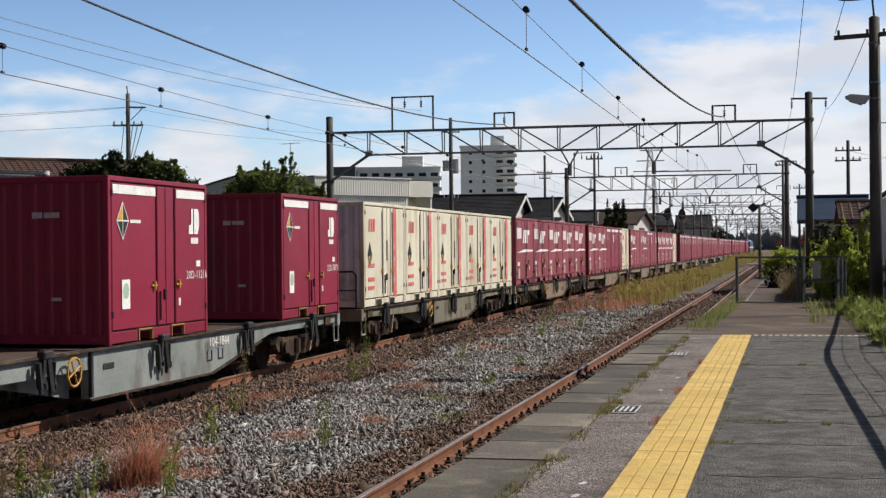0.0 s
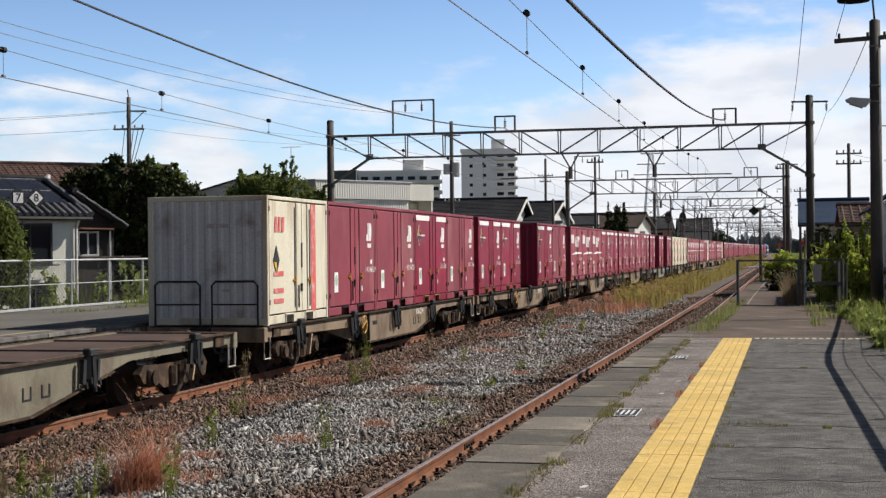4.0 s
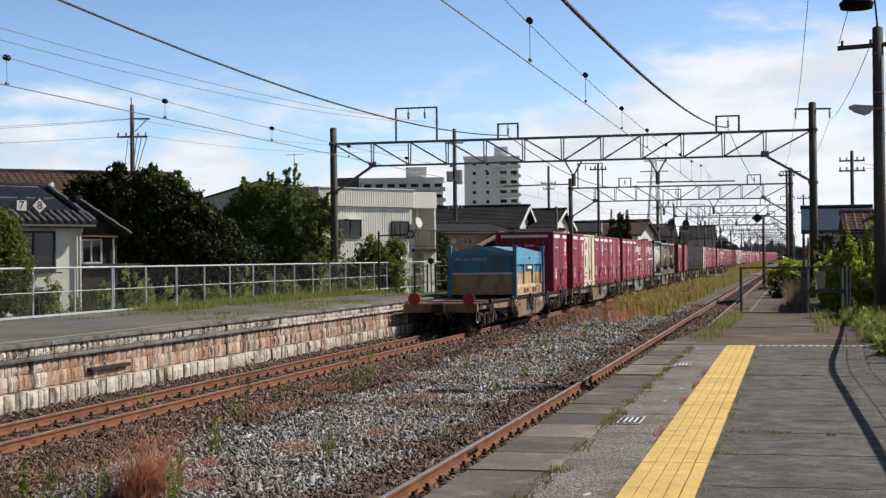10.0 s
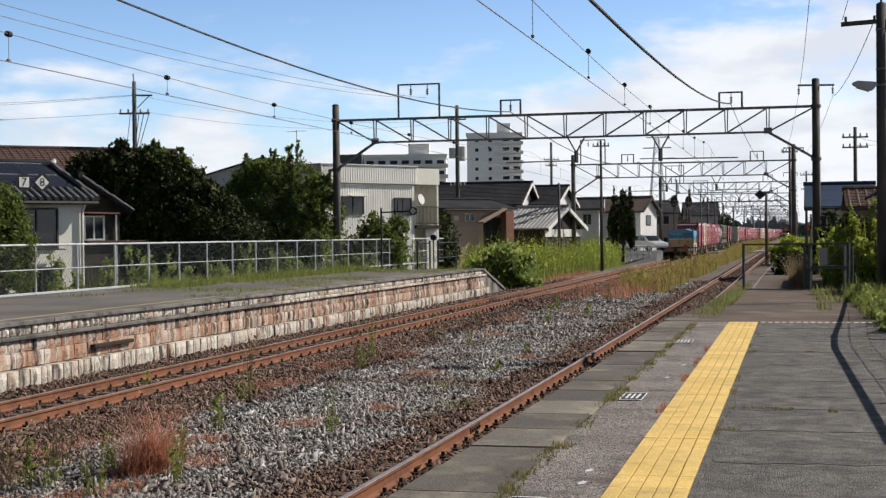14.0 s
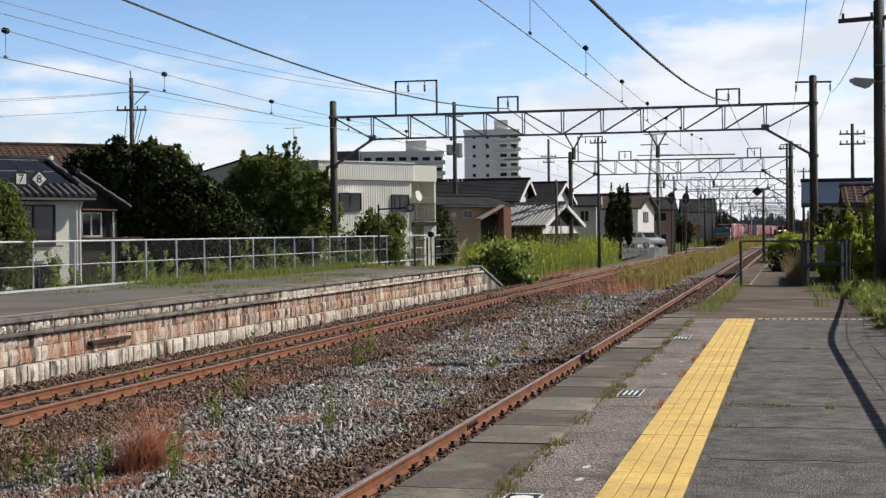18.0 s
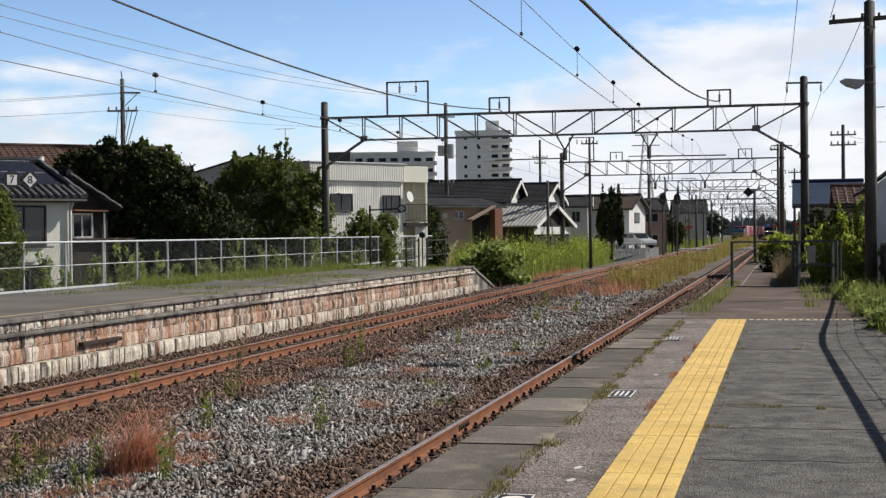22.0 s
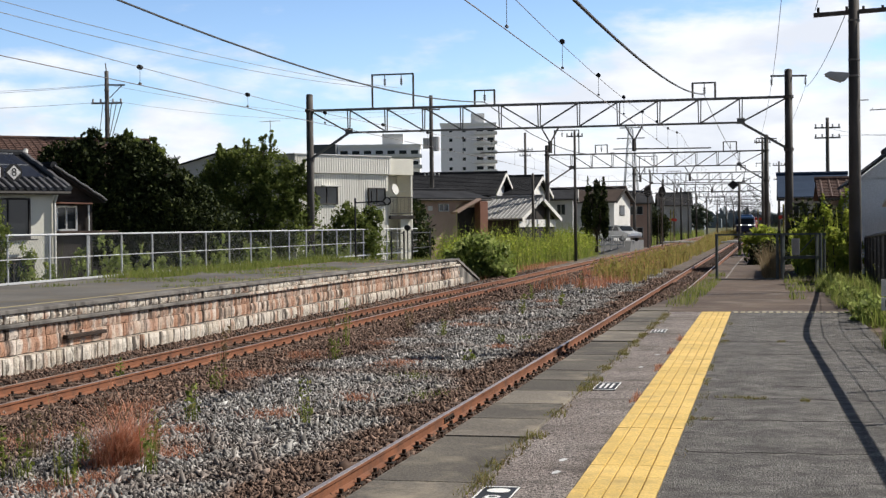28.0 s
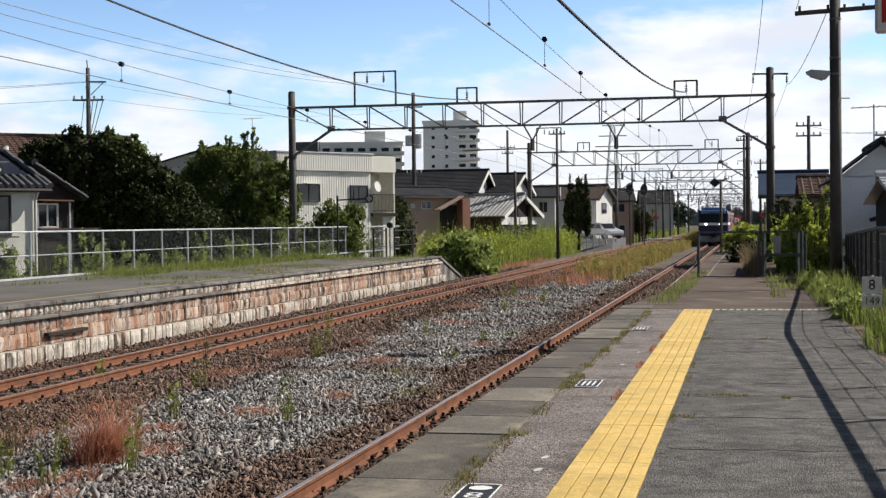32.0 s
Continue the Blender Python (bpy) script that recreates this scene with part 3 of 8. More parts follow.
# cracks across the asphalt
CRACK = surf("asphalt_crack", (0.022, 0.02, 0.018), (0.045, 0.04, 0.034), 6, .95, .3, 60)
for cy, x0, x1 in ((6.9, -.2, 1.3), (9.25, -.5, .6), (10.75, -.57, 1.3), (12.05, -.45, 1.25), (12.95, -.05, .5), (14.4, .1, 1.3), (16.15, -.3, .6), (17.85, -.57, 1.31), (20.6, -.57, 1.2), (22.3, -.3, 1.3)):
    n = 26
    xs_ = [x0 + (x1 - x0) * k / n for k in range(n + 1)]
    mid = [cy + .13 * noise.noise((x * 2.1, cy, 0)) + .05 * noise.noise((x * 9, cy, 3)) for x in xs_]
    wd = [.006 + .05 * max(0.0, noise.noise((x * 6, cy, 8))) for x in xs_]
    vs = [(x, m - w, .9515) for x, m, w in zip(xs_, mid, wd)] + [(x, m + w, .9515) for x, m, w in zip(xs_, mid, wd)]
    vs += [(x, y, .93) for x, y, z in vs]
    m1, m2 = n + 1, 2 * (n + 1)
    fs = [(k, k + 1, m1 + k + 1, m1 + k) for k in range(n)] + [(k, m2 + k, m2 + k + 1, k + 1) for k in range(n)] + [(m1 + k, m1 + k + 1, m2 + m1 + k + 1, m2 + m1 + k) for k in range(n)]
    part("crack", Shape().add(vs, fs), CRACK, pl, "dark crack across the asphalt")
# coping blocks along the edge
y = -9.2
while y < 24.6:
    w = 0.9
    x0, x1, j0, j1 = edge_x(y), edge_x(y + w), joint_x(y), joint_x(y + w)
    zt = 0.95 + rng.uniform(-0.006, 0.006)
    b = Shape().add([(x0, y + .003, .86), (j0, y + .003, .86), (j1, y + w - .006, .86), (x1, y + w - .006, .86), (x0, y + .006, zt), (j0 - .02, y + .006, zt), (j1 - .02, y + w - .006, zt), (x1, y + w - .006, zt)],
                    [(3, 2, 1, 0), (4, 5, 6, 7), (0, 1, 5, 4), (1, 2, 6, 5), (2, 3, 7, 6), (3, 0, 4, 7)])
    part("coping_block", b, CONC, pl)
    y += w
# yellow tactile blocks: raised bars along the way, dots towards the edge
prof = [(0.199, -0.02), (0.199, 0.008)]
for k in range(4):
    x = 0.119 - k * 0.0795
    prof += [(x + 0.006, 0.010), (x + 0.005, -0.004), (x - 0.005, -0.004), (x - 0.006, 0.010)]
tile = Shape().extrude([(a * 1.14, b) for a, b in [(-0.199, -0.02)] + prof + [(-0.199, 0.008)]], -0.1985, 0.1985)
tile = tile.mesh("tactile_block")
tile.materials.append(YEL)
y = -9.6
while y < 23.85:
    part("tactile_block", tile, YEL, pl, at=pose(-0.806 + rng.uniform(-.001, .001), y, 0.948 + rng.uniform(-.0015, .0015), 0, 0, rng.uniform(-.12, .12)))
    y += 0.4
PALEY = surf("pale_warning_paint", (0.55, 0.48, 0.30), (0.66, 0.60, 0.42), 4, .8, .1, 60)
stripm = Shape().box(-0.034, 0.034, -0.085, 0.085, -0.01, 0.008, 0.003).mesh("warning_block")
stripm.materials.append(PALEY)
x = -0.5
while x < 1.22:
    part("warning_block", stripm, YEL, pl, at=pose(x, 23.75, 0.948))
    x += 0.11

# ramp and dirt path beyond the platform's end
ry = [24.0, 27, 30, 34, 38, 42, 50, 60, 75, 90, 110, 135, 160]
ramp = thing("path", "brown dirt and asphalt path sloping down from the platform end", "", kind="structure")
part("path_surface", strip(lambda y: near_x(y) + 1.35 + 0.25 * smoothstep(24, 30, y), lambda y: 1.35 + 0.5 * smoothstep(24, 40, y), ry, platform_z, 0.6, -0.004),
     surf("dirt_asphalt", (0.060, 0.040, 0.029), (0.115, 0.080, 0.058), 0.5, 0.95, 0.6, 40, stain=(0.17, 0.14, 0.115), amount=0.3, grain=0.5), ramp)
part("path_line", strip(lambda y: -1.20, lambda y: -1.155, [43, 50, 60, 75, 92], platform_z, 0.02, 0.004), surf("worn_line", (0.20, 0.18, 0.16), (0.34, 0.32, 0.30), 1.5, .9, .2, 40, stain=(0.09, 0.07, 0.055), amount=.6), ramp, "faded white edge line")
side = solid("verge", strip(lambda y: 1.36 + 0.5 * smoothstep(24, 40, y), lambda y: 9.0, [-10, 0, 10, 20, 24, 30, 40, 60, 90, 160], lambda y: platform_z(y) - 0.06, 0.6), DIRT, "weedy earth verge beside the platform", kind="structure")

# the disused platform across the tracks
LZ = 1.02
LX = -12.41
far = thing("platform_far", "old platform with a stained stone retaining wall", "", kind="structure")
LY = [-10, 0, 10, 20, 30, 40, 50, 58.6]
part("asphalt", strip(lambda y: -18.75, lambda y: LX - 0.28, LY, LZ - 0.01, 0.5), surf("old_dark_asphalt", (0.085, 0.08, 0.075), (0.15, 0.14, 0.125), 0.4, 0.95, 0.4, 80, stain=(0.16, 0.12, 0.05), amount=0.2), far, "dark worn asphalt")
part("edge_line", strip(lambda y: LX - 0.95, lambda y: LX - 0.88, LY, LZ - 0.002, 0.02), surf("faded_line", (0.33, 0.27, 0.13), (0.25, 0.22, 0.15), 2, 0.9, 0.2, 50), far, "faded yellowish line")
part("wall_core", strip(lambda y: LX - 2.5, lambda y: LX - 0.22, LY, LZ - 0.14, 1.3), CONCD, far, "dark mortar behind the stones")
# coping slabs, then courses of split stone, a ledge, and the footing course
STONEW = stained_stone("wall_stone", [(0.50, 0.39, 0.31), (0.56, 0.46, 0.38), (0.46, 0.34, 0.26), (0.58, 0.49, 0.41), (0.48, 0.37, 0.31)], 0.80, 0.58, 0.60)
STONEL = stained_stone("pale_stone", [(0.58, 0.53, 0.45), (0.70, 0.66, 0.58), (0.48, 0.42, 0.34), (0.66, 0.61, 0.53), (0.40, 0.34, 0.27)], 0.45, 0.56, 0.45)
COPE = surf("dark_coping", (0.12, 0.11, 0.10), (0.20, 0.185, 0.165), 1.2, 0.9, 0.3, 60, stain=(0.05, 0.045, 0.04), amount=0.5, rand=0.15)
BASES = {}


def stone_mesh(kind, w, h, mat):
    """A split-faced stone of that width and height, its face towards +x; a few shared meshes."""
    key = (kind, round(w, 2), round(h, 2))
    if key not in BASES:
        s = Shape()
        n = 4
        vs, fs = [], []
        for j in range(n):
            for i in range(n):
                e = (i in (0, n - 1)) or (j in (0, n - 1))
                u, t = i / (n - 1), j / (n - 1)
                vs.append((-0.012 if e else 0.012 + rng.uniform(-0.012, 0.016), (u - .5) * w + (rng.uniform(-.008, .008) if e else rng.uniform(-.01, .01)), (t - .5) * h + rng.uniform(-.007, .007)))
        fs = [(j * n + i, j * n + i + 1, (j + 1) * n + i + 1, (j + 1) * n + i) for j in range(n - 1) for i in range(n - 1)]
        k = len(vs)
        vs += [(-0.2, -w / 2, -h / 2), (-0.2, w / 2, -h / 2), (-0.2, w / 2, h / 2), (-0.2, -w / 2, h / 2)]
        fs += [(0, 1, 2, 3, k + 1, k), (12, 13, 14, 15, k + 2, k + 3), (0, 4, 8, 12, k + 3, k), (3, 7, 11, 15, k + 2, k + 1)]
        BASES[key] = s.add(vs, fs).mesh("stone")
        BASES[key].materials.append(mat)
    return BASES[key]


def course(z0, h, x, widths, mat, kind, y0=13.0, y1=58.5, gap=0.012, single=32.0):
    """A course of stones: the nearer ones singly, the rest joined into one mesh."""
    y, rest = y0, Shape()
    while y < y1:
        w = widths[rng.integers(len(widths))]
        me = stone_mesh(kind + str(rng.integers(4)), w - gap, h - gap * 0.8, mat)
        m = pose(x + rng.uniform(-.012, .012), y + w / 2, z0 + h / 2, rng.uniform(-1, 1), rng.uniform(-1.5, 1.5), 0)
        if y < single:
            part("stone", me, mat, far, at=m)
        else:
            rest.add([m @ v.co for v in me.vertices], [tuple(f.vertices) for f in me.polygons])
        y += w
    tagged(part("stone_course", rest, mat, far), kind="stuff")


course(0.81, 0.17, LX - 0.03, (0.14, 0.18, 0.22, 0.30), STONEL, "top", gap=0.03)
course(0.54, 0.21, LX - 0.01, (0.15, 0.20, 0.27, 0.36), STONEW, "mid", gap=0.009)
course(0.285, 0.255, LX + 0.02, (0.16, 0.22, 0.28, 0.40), STONEW, "low", gap=0.009)
course(-0.03, 0.315, LX + 0.20, (0.20, 0.26, 0.31, 0.36), STONEL, "foot", gap=0.032)
y = 12.0
while y < 58.5:
    part("coping_slab", Shape().box(LX - 0.30, LX + 0.03, y + 0.005, y + 1.79, 0.975, LZ + .035 + rng.uniform(-.004, .004), 0.012), COPE, far)
    part("ledge_slab", Shape().box(LX - 0.25, LX + 0.075, y + 0.004, y + 1.79, 0.745, 0.812, 0.012), COPE if y < 33.5 else STONEL, far, "projecting ledge")
    y += 1.8
part("footing_top", strip(lambda y: LX - 0.1, lambda y: LX + 0.13, [12, 30, 45, 58.5], 0.27, 0.5), COPE, far)
# sloped end of the wall
e0, e1 = 58.5, 63.0
part("end_slope", Shape().extrude([(e0, -0.3), (e1, -0.3), (e1, 0.0), (e0, LZ - 0.02)], LX - 6.2, LX - 0.02, "x"), CONCD, far, "sloped platform end")
part("end_coping", Shape().bar((LX - 0.08, e0 - 0.1, LZ + 0.0), (LX - 0.08, e1, 0.02), 0.24, 0.1), COPE, far, "dark sloping coping")
# an iron angle left on the wall
part("iron_angle", Shape().box(LX + 0.0, LX + 0.12, 24.1, 25.7, 0.42, 0.49, 0.01), IRON, far, "rusty iron bar fixed to the wall")


# ---- portals, masts and wires over the tracks ----
def gantry(y, xl, xr, panels=11, group="overhead line portals"):
    t = thing("overhead_portal", "grey lattice steel portal carrying the overhead wires", "catenary portal", pose(0, y, 0), group)
    for x, h in ((xl, 8.05), (xr, 8.45)):
        p = part("post", Shape().tube((x, 0, -0.4), (x, 0, h), 0.17, 12, 0.15), POLEC, t, "dark concrete post", smooth=True)
        part("cap", Shape().tube((x, 0, h), (x, 0, h + 0.06), 0.16, 10, 0.1), DARKST, p)
        for z in (7.4, 5.3):
            part("clamp", Shape().tube((x, 0, z - 0.06), (x, 0, z + 0.06), 0.2, 12), DARKST, p)
    a, b = xl + 1.75, xr - 1.87
    part("upper_chord", Shape().bar((xl, 0, 7.4), (xr, 0, 7.4), 0.12, 0.1), STEEL, t)
    part("lower_chord", Shape().bar((a, 0, 6.42), (b, 0, 6.42), 0.09, 0.08), STEEL, t)
    for x0, z0, x1, z1 in ((xl, 5.3, a, 6.42), (xr, 5.3, b, 6.42)):
        part("brace", Shape().bar((x0, 0, z0), (x1, 0, z1), 0.1, 0.1), STEEL, t)
        part("gusset", Shape().box(x1 - 0.16, x1 + 0.16, -0.02, 0.02, 6.36, 6.6), STEEL, t)
    n = panels - 1
    w = (b - a) / n
    for i in range(n + 1):
        x = a + i * w
        part("strut", Shape().bar((x - 0.04, 0, 6.42), (x - 0.06, 0, 7.4), 0.045, 0.045).bar((x + 0.04, 0, 6.42), (x + 0.06, 0, 7.4), 0.045, 0.045), STEEL, t)
        if i < n:
            lo, hi = (x + w, x) if i < n / 2 else (x, x + w)
            part("diagonal", Shape().bar((lo, 0, 6.42), (hi, 0, 7.4), 0.06, 0.06), STEEL, t)
    part("diagonal", Shape().bar((xl, 0, 7.4), (a, 0, 6.42), 0.06, 0.06), STEEL, t)
    part("diagonal", Shape().bar((xr, 0, 7.4), (b, 0, 6.42), 0.06, 0.06), STEEL, t)
    return t


def frame_on(t, x0, x1, z, hang, name="wire_frame"):
    """A small pipe frame on top of a portal, with hanging insulators."""
    f = part(name, Shape().bar((x0, 0, 7.4), (x0, 0, z), 0.06, 0.06).bar((x1, 0, 7.4), (x1, 0, z), 0.06, 0.06).bar((x0 - .03, 0, z), (x1 + .03, 0, z), 0.06, 0.06), DARKST, t, "small steel frame on the beam")
    for x in hang:
        s = Shape().tube((x, 0, z), (x, 0, z - 0.48), 0.018, 6)
        for k in range(3):
            s.tube((x, 0, z - 0.2 - k * 0.09), (x, 0, z - 0.25 - k * 0.09), 0.06, 8, 0.045)
        part("insulator", s, DARKST, f)


def pull_off(t, x, x2, z=5.45):
    """V hanger under the beam, drop bracket, and the arm steadying the wires."""
    v = part("v_hanger", Shape().bar((x - .36, 0, 6.42), (x, 0, 5.78), 0.06, 0.06).bar((x + .36, 0, 6.42), (x, 0, 5.78), 0.06, 0.06), STEEL, t)
    part("drop_post", Shape().bar((x, 0, 5.85), (x, 0, 5.36), 0.12, 0.12), DARKST, v)
    part("registration_arm", Shape().tube((x, 0, z), (x2, 0, z - 0.02), 0.028, 6), STEEL, v)


GANTRIES = [(60, -19.15, 0.87), (104, -15.4, -0.02), (147, -13.0, -0.35), (190, -13.1, -0.3), (234, -13.3, -0.2), (278, -13, 0), (322, -12.8, 0), (366, -12, 0.3), (410, -11, 0.5), (455, -10, 0.8), (500, -9.5, 1.0)]
for i, (gy, gl, gr) in enumerate(GANTRIES):
    t = gantry(gy, gl, gr, 11 if i == 0 else 9)
    if i == 0:
        frame_on(t, -16.35, -14.56, 8.84, (-15.8, -15.08))
    else:
        frame_on(t, gl + 0.55, gl + 2.3, 9.15, (gl + 1.1, gl + 1.8))
    fx = far_x(gy)
    frame_on(t, fx - 1.05, fx - 0.21, 8.04, (fx - 0.63,))
    nx = near_x(gy)
    frame_on(t, nx + 0.5, nx + 1.4, 8.06, (nx + 0.97,))
    pull_off(t, -5.29, -2.19)
    pull_off(t, -8.75, -11.7)
    s = Shape().bar((gr - 0.7, 0, 8.25), (gr + 0.72, 0, 8.22), 0.07, 0.07)
    arm = part("cross_arm", s, STEEL, t)
    for k in (-0.66, 0.66):
        q = Shape().tube((gr + k, 0, 8.24), (gr + k, 0, 7.85), 0.018, 6)
        for j in range(3):
            q.tube((gr + k, 0, 8.1 - j * .08), (gr + k, 0, 8.06 - j * .08), 0.055, 8, 0.04)
        part("insulator", q, DARKST, arm)


def sag(p, q, d, n=14):
    p, q = Vector(p), Vector(q)
    return [p.lerp(q, i / n) - Vector((0, 0, 4 * d * (i / n) * (1 - i / n))) for i in range(n + 1)]


def catenary(name, fx, z0, z1, gap=0.42, y0=6):
    """Contact wire and the catenary above it, joined by droppers, span by span."""
    w = thing(name, "overhead contact wire hung from a catenary by droppers", "overhead wire")
    ys = [y0 - 50, y0] + [g[0] for g in GANTRIES]
    c, m = [], []
    for a, b in zip(ys, ys[1:]):
        c += [(fx(a), a, z0), (fx((a + b) / 2), (a + b) / 2, z0 - 0.02)]
        cable = sag((fx(a), a, z1), (fx(b), b, z1), z1 - z0 - gap, 16)
        m += cable[:-1]
        n = int((b - a) / 5)
        if b < 200:
            for k in range(n):
                u = (k + 0.5) / n
                y = a + (b - a) * u
                z = z1 - 4 * (z1 - z0 - gap) * u * (1 - u)
                d = part("dropper", Shape().tube((fx(y), y, z0), (fx(y), y, z), 0.005, 4), WIREL, w)
                if y < 60:
                    part("clip", Shape().tube((fx(y), y - .05, z), (fx(y), y + .05, z), 0.045, 8), BLACK, d, "black clip")
                    part("clip", Shape().tube((fx(y), y - .03, z0 + .02), (fx(y), y + .03, z0 + .02), 0.025, 6), WIREL, d)
    part("contact_wire", Shape().path(c, 0.008, 5), WIREB, w)
    part("catenary_wire", Shape().path(m, 0.006, 5), WIREB, w)


catenary("overhead_line", lambda y: near_x(y) + 0.02, 5.05, 6.02)
catenary("overhead_line", lambda y: far_x(y) - 0.6 + 0.75 * smoothstep(0, 60, y), 5.03, 5.86, 0.27)


def cable(pts, r, mat, label):
    return solid("cable", Shape().path(pts, r, 6), mat, label, "cable", "cables along the line")


cable([(-11.51, y, 6.46 + 0.0015 * (y - 33) ** 2) for y in range(0, 61, 3)] + sag((-11.51, 60, 7.56), (-10.6, 104, 7.5), 0.9, 8)[1:], 0.022, WIRE, "thick dark feeder cable sagging between portals")
cable([(-2.46, -10 + k * 3.5, 5.16 + 0.00078 * (k * 3.5 - 14) ** 2) for k in range(21)], 0.026, WIRE, "thick black feeder cable sagging to the portal")
cable(sag((-2.46, 60, 7.60), (-0.25, 104, 6.0), 1.2, 12), 0.014, WIREL, "thin cable from the portal to the next post")
for dx, z0, b, yc in ((-15.78, 6.995, 0.00107, 25.6), (-15.08, 7.02, 0.00092, 23.5)):
    cable([(dx, 10 + k * 2.5, z0 + b * (10 + k * 2.5 - yc) ** 2) for k in range(21)], 0.008, WIREL, "thin grey aerial wire")
cable([(0.5, -10, 7.95), (0.45, 15, 7.86), (0.40, 33, 7.83), (0.33, 47, 7.86), (0.22, 60, 7.9)], 0.009, WIREL, "thin grey wire over the platform")
cable(sag((1.70, 33, 6.9), (1.58, 60, 7.79), 0.22, 10), 0.009, WIREL, "thin grey wire from the lamp post to the portal")
for dx in (0.2, 1.55):
    cable(sag((dx, 60, 7.85), (dx - 0.8, 104, 7.9), 0.4, 8), 0.008, WIREL, "thin grey wire by the posts")

# lamp post beside the platform
lp = thing("lamp_post", "dark concrete pole with cross-arm and street light", "lamp post", pose(1.875, 33, 0))
part("pole", Shape().tube((0, 0, -0.2), (0, 0, 7.31), 0.145, 16, 0.115), POLEC, lp, smooth=True)
ca = part("cross_arm", Shape().bar((-0.85, 0, 6.9), (0.95, 0, 6.98), 0.1, 0.09), DARKST, lp)
for k in (-0.75, -0.15, 0.2, 0.6):
    part("bolt", Shape().tube((k, -0.03, 6.95), (k, -0.03, 7.06), 0.03, 6), DARKST, ca)
part("cap", Shape().tube((0, 0, 7.3), (0, 0, 7.34), .112, 16, .07), DARKST, lp)
for z in (6.75, 5.9, 5.55, 3.9):
    part("band", Shape().tube((0, 0, z - .02), (0, 0, z + .02), 0.127, 16), STEEL, lp)
lh = part("lamp_head", Shape().extrude([(-0.10, 5.56), (-0.2, 5.45), (-0.30, 5.44), (-0.60, 5.56), (-0.63, 5.61), (-0.52, 5.655), (-0.12, 5.615)], -0.13, 0.13), GALV, lp, "grey street light head")
part("lens", Shape().bar((-0.27, 0, 5.44), (-0.54, 0, 5.535), .2, .05), surf("lamp_lens", (0.5, 0.5, 0.5), (0.6, 0.6, 0.6), 3, 0.2, 0.0), lh)
part("step_bolt", Shape().tube((0.1, 0, 5.02), (0.30, 0, 5.02), 0.012, 5), STEEL, lp)

part("hood_bracket", Shape().path([(0, 0, 7.3), (-.06, -.02, 8.0), (-.2, -.06, 8.2), (-.4, -.1, 8.22), (-.445, -.12, 8.1)], .022, 8), BLACK, lp)
part("round_hood", Shape().tube((-0.445, -.12, 7.73), (-0.445, -.12, 7.85), .34, 28, .37).tube((-0.445, -.12, 7.85), (-0.445, -.12, 8.1), .37, 28, .12), surf("matt_black", (0.006, 0.006, 0.006), (0.012, 0.012, 0.012), 3, .95, 0, 40, spec=.05), lp, "round black hood")
part("stay_wire", Shape().path([(-.82, 0, 7.0), (-.6, -.1, 7.76)], .008, 5), WIREL, lp)
sb = part("sign_box", Shape().box(.84, 2.12, -.1, .1, 6.40, 7.66, .05), WHITE, lp, "white sign box with a red panel")
part("red_panel", Shape().box(.97, 2.0, -.106, -.1, 6.62, 7.56), REDP, sb)


# ---- houses and distance ----
CREAMW = surf("cream_render", (0.69, 0.67, 0.58), (0.77, 0.75, 0.66), 0.5, 0.85, 0.1, 60, stain=(0.36, 0.34, 0.27), streak=4, amount=0.2)
CORRW = surf("cream_corrugated", (0.70, 0.68, 0.61), (0.78, 0.76, 0.69), 0.4, 0.7, 0.05, 60, stain=(0.46, 0.42, 0.35), streak=6, amount=0.25)
TANW = surf("tan_render", (0.36, 0.25, 0.20), (0.43, 0.31, 0.25), 0.5, 0.85, 0.1, 40)
WHITEW = surf("white_render", (0.55, 0.54, 0.51), (0.64, 0.63, 0.60), 0.5, 0.85, 0.08, 50, stain=(0.42, 0.40, 0.37), streak=5, amount=0.3)
GREYW = surf("grey_wall", (0.46, 0.46, 0.46), (0.54, 0.54, 0.54), 0.5, 0.8, 0.08, 40)
DARKW = surf("dark_timber", (0.014, 0.011, 0.010), (0.03, 0.024, 0.02), 1.5, 0.85, 0.2, 40)
TILEB = surf("brown_roof_tile", (0.060, 0.036, 0.03), (0.12, 0.070, 0.055), 2.5, 0.75, 0.3, 12, rand=0.1, grain=.5, spec=.2)
TILED = surf("dark_roof_tile", (0.016, 0.017, 0.020), (0.034, 0.035, 0.039), 0.6, 0.85, 0.3, 14, stain=(0.055, 0.055, 0.058), amount=0.15, grain=.4, spec=.12)
TILEG = surf("grey_roof_tile", (0.24, 0.24, 0.235), (0.33, 0.33, 0.32), 0.6, 0.6, 0.1, 25)
BLUER = surf("blue_roof", (0.016, 0.034, 0.070), (0.026, 0.048, 0.092), 0.6, 0.8, 0.08, 25, spec=.15)
SOLAR = surf("solar_panel", (0.016, 0.018, 0.026), (0.024, 0.027, 0.036), 0.8, 0.3, 0.0, 20, spec=.3)
PANE = glass("window_glass", (0.02, 0.024, 0.027), 0.05)
FRAMEA = surf("aluminium_frame", (0.42, 0.42, 0.41), (0.5, 0.5, 0.49), 4, 0.45, 0.0, 30, 0.4)
FRAMED = surf("dark_frame", (0.03, 0.026, 0.022), (0.05, 0.045, 0.04), 4, 0.6, 0.0, 30)


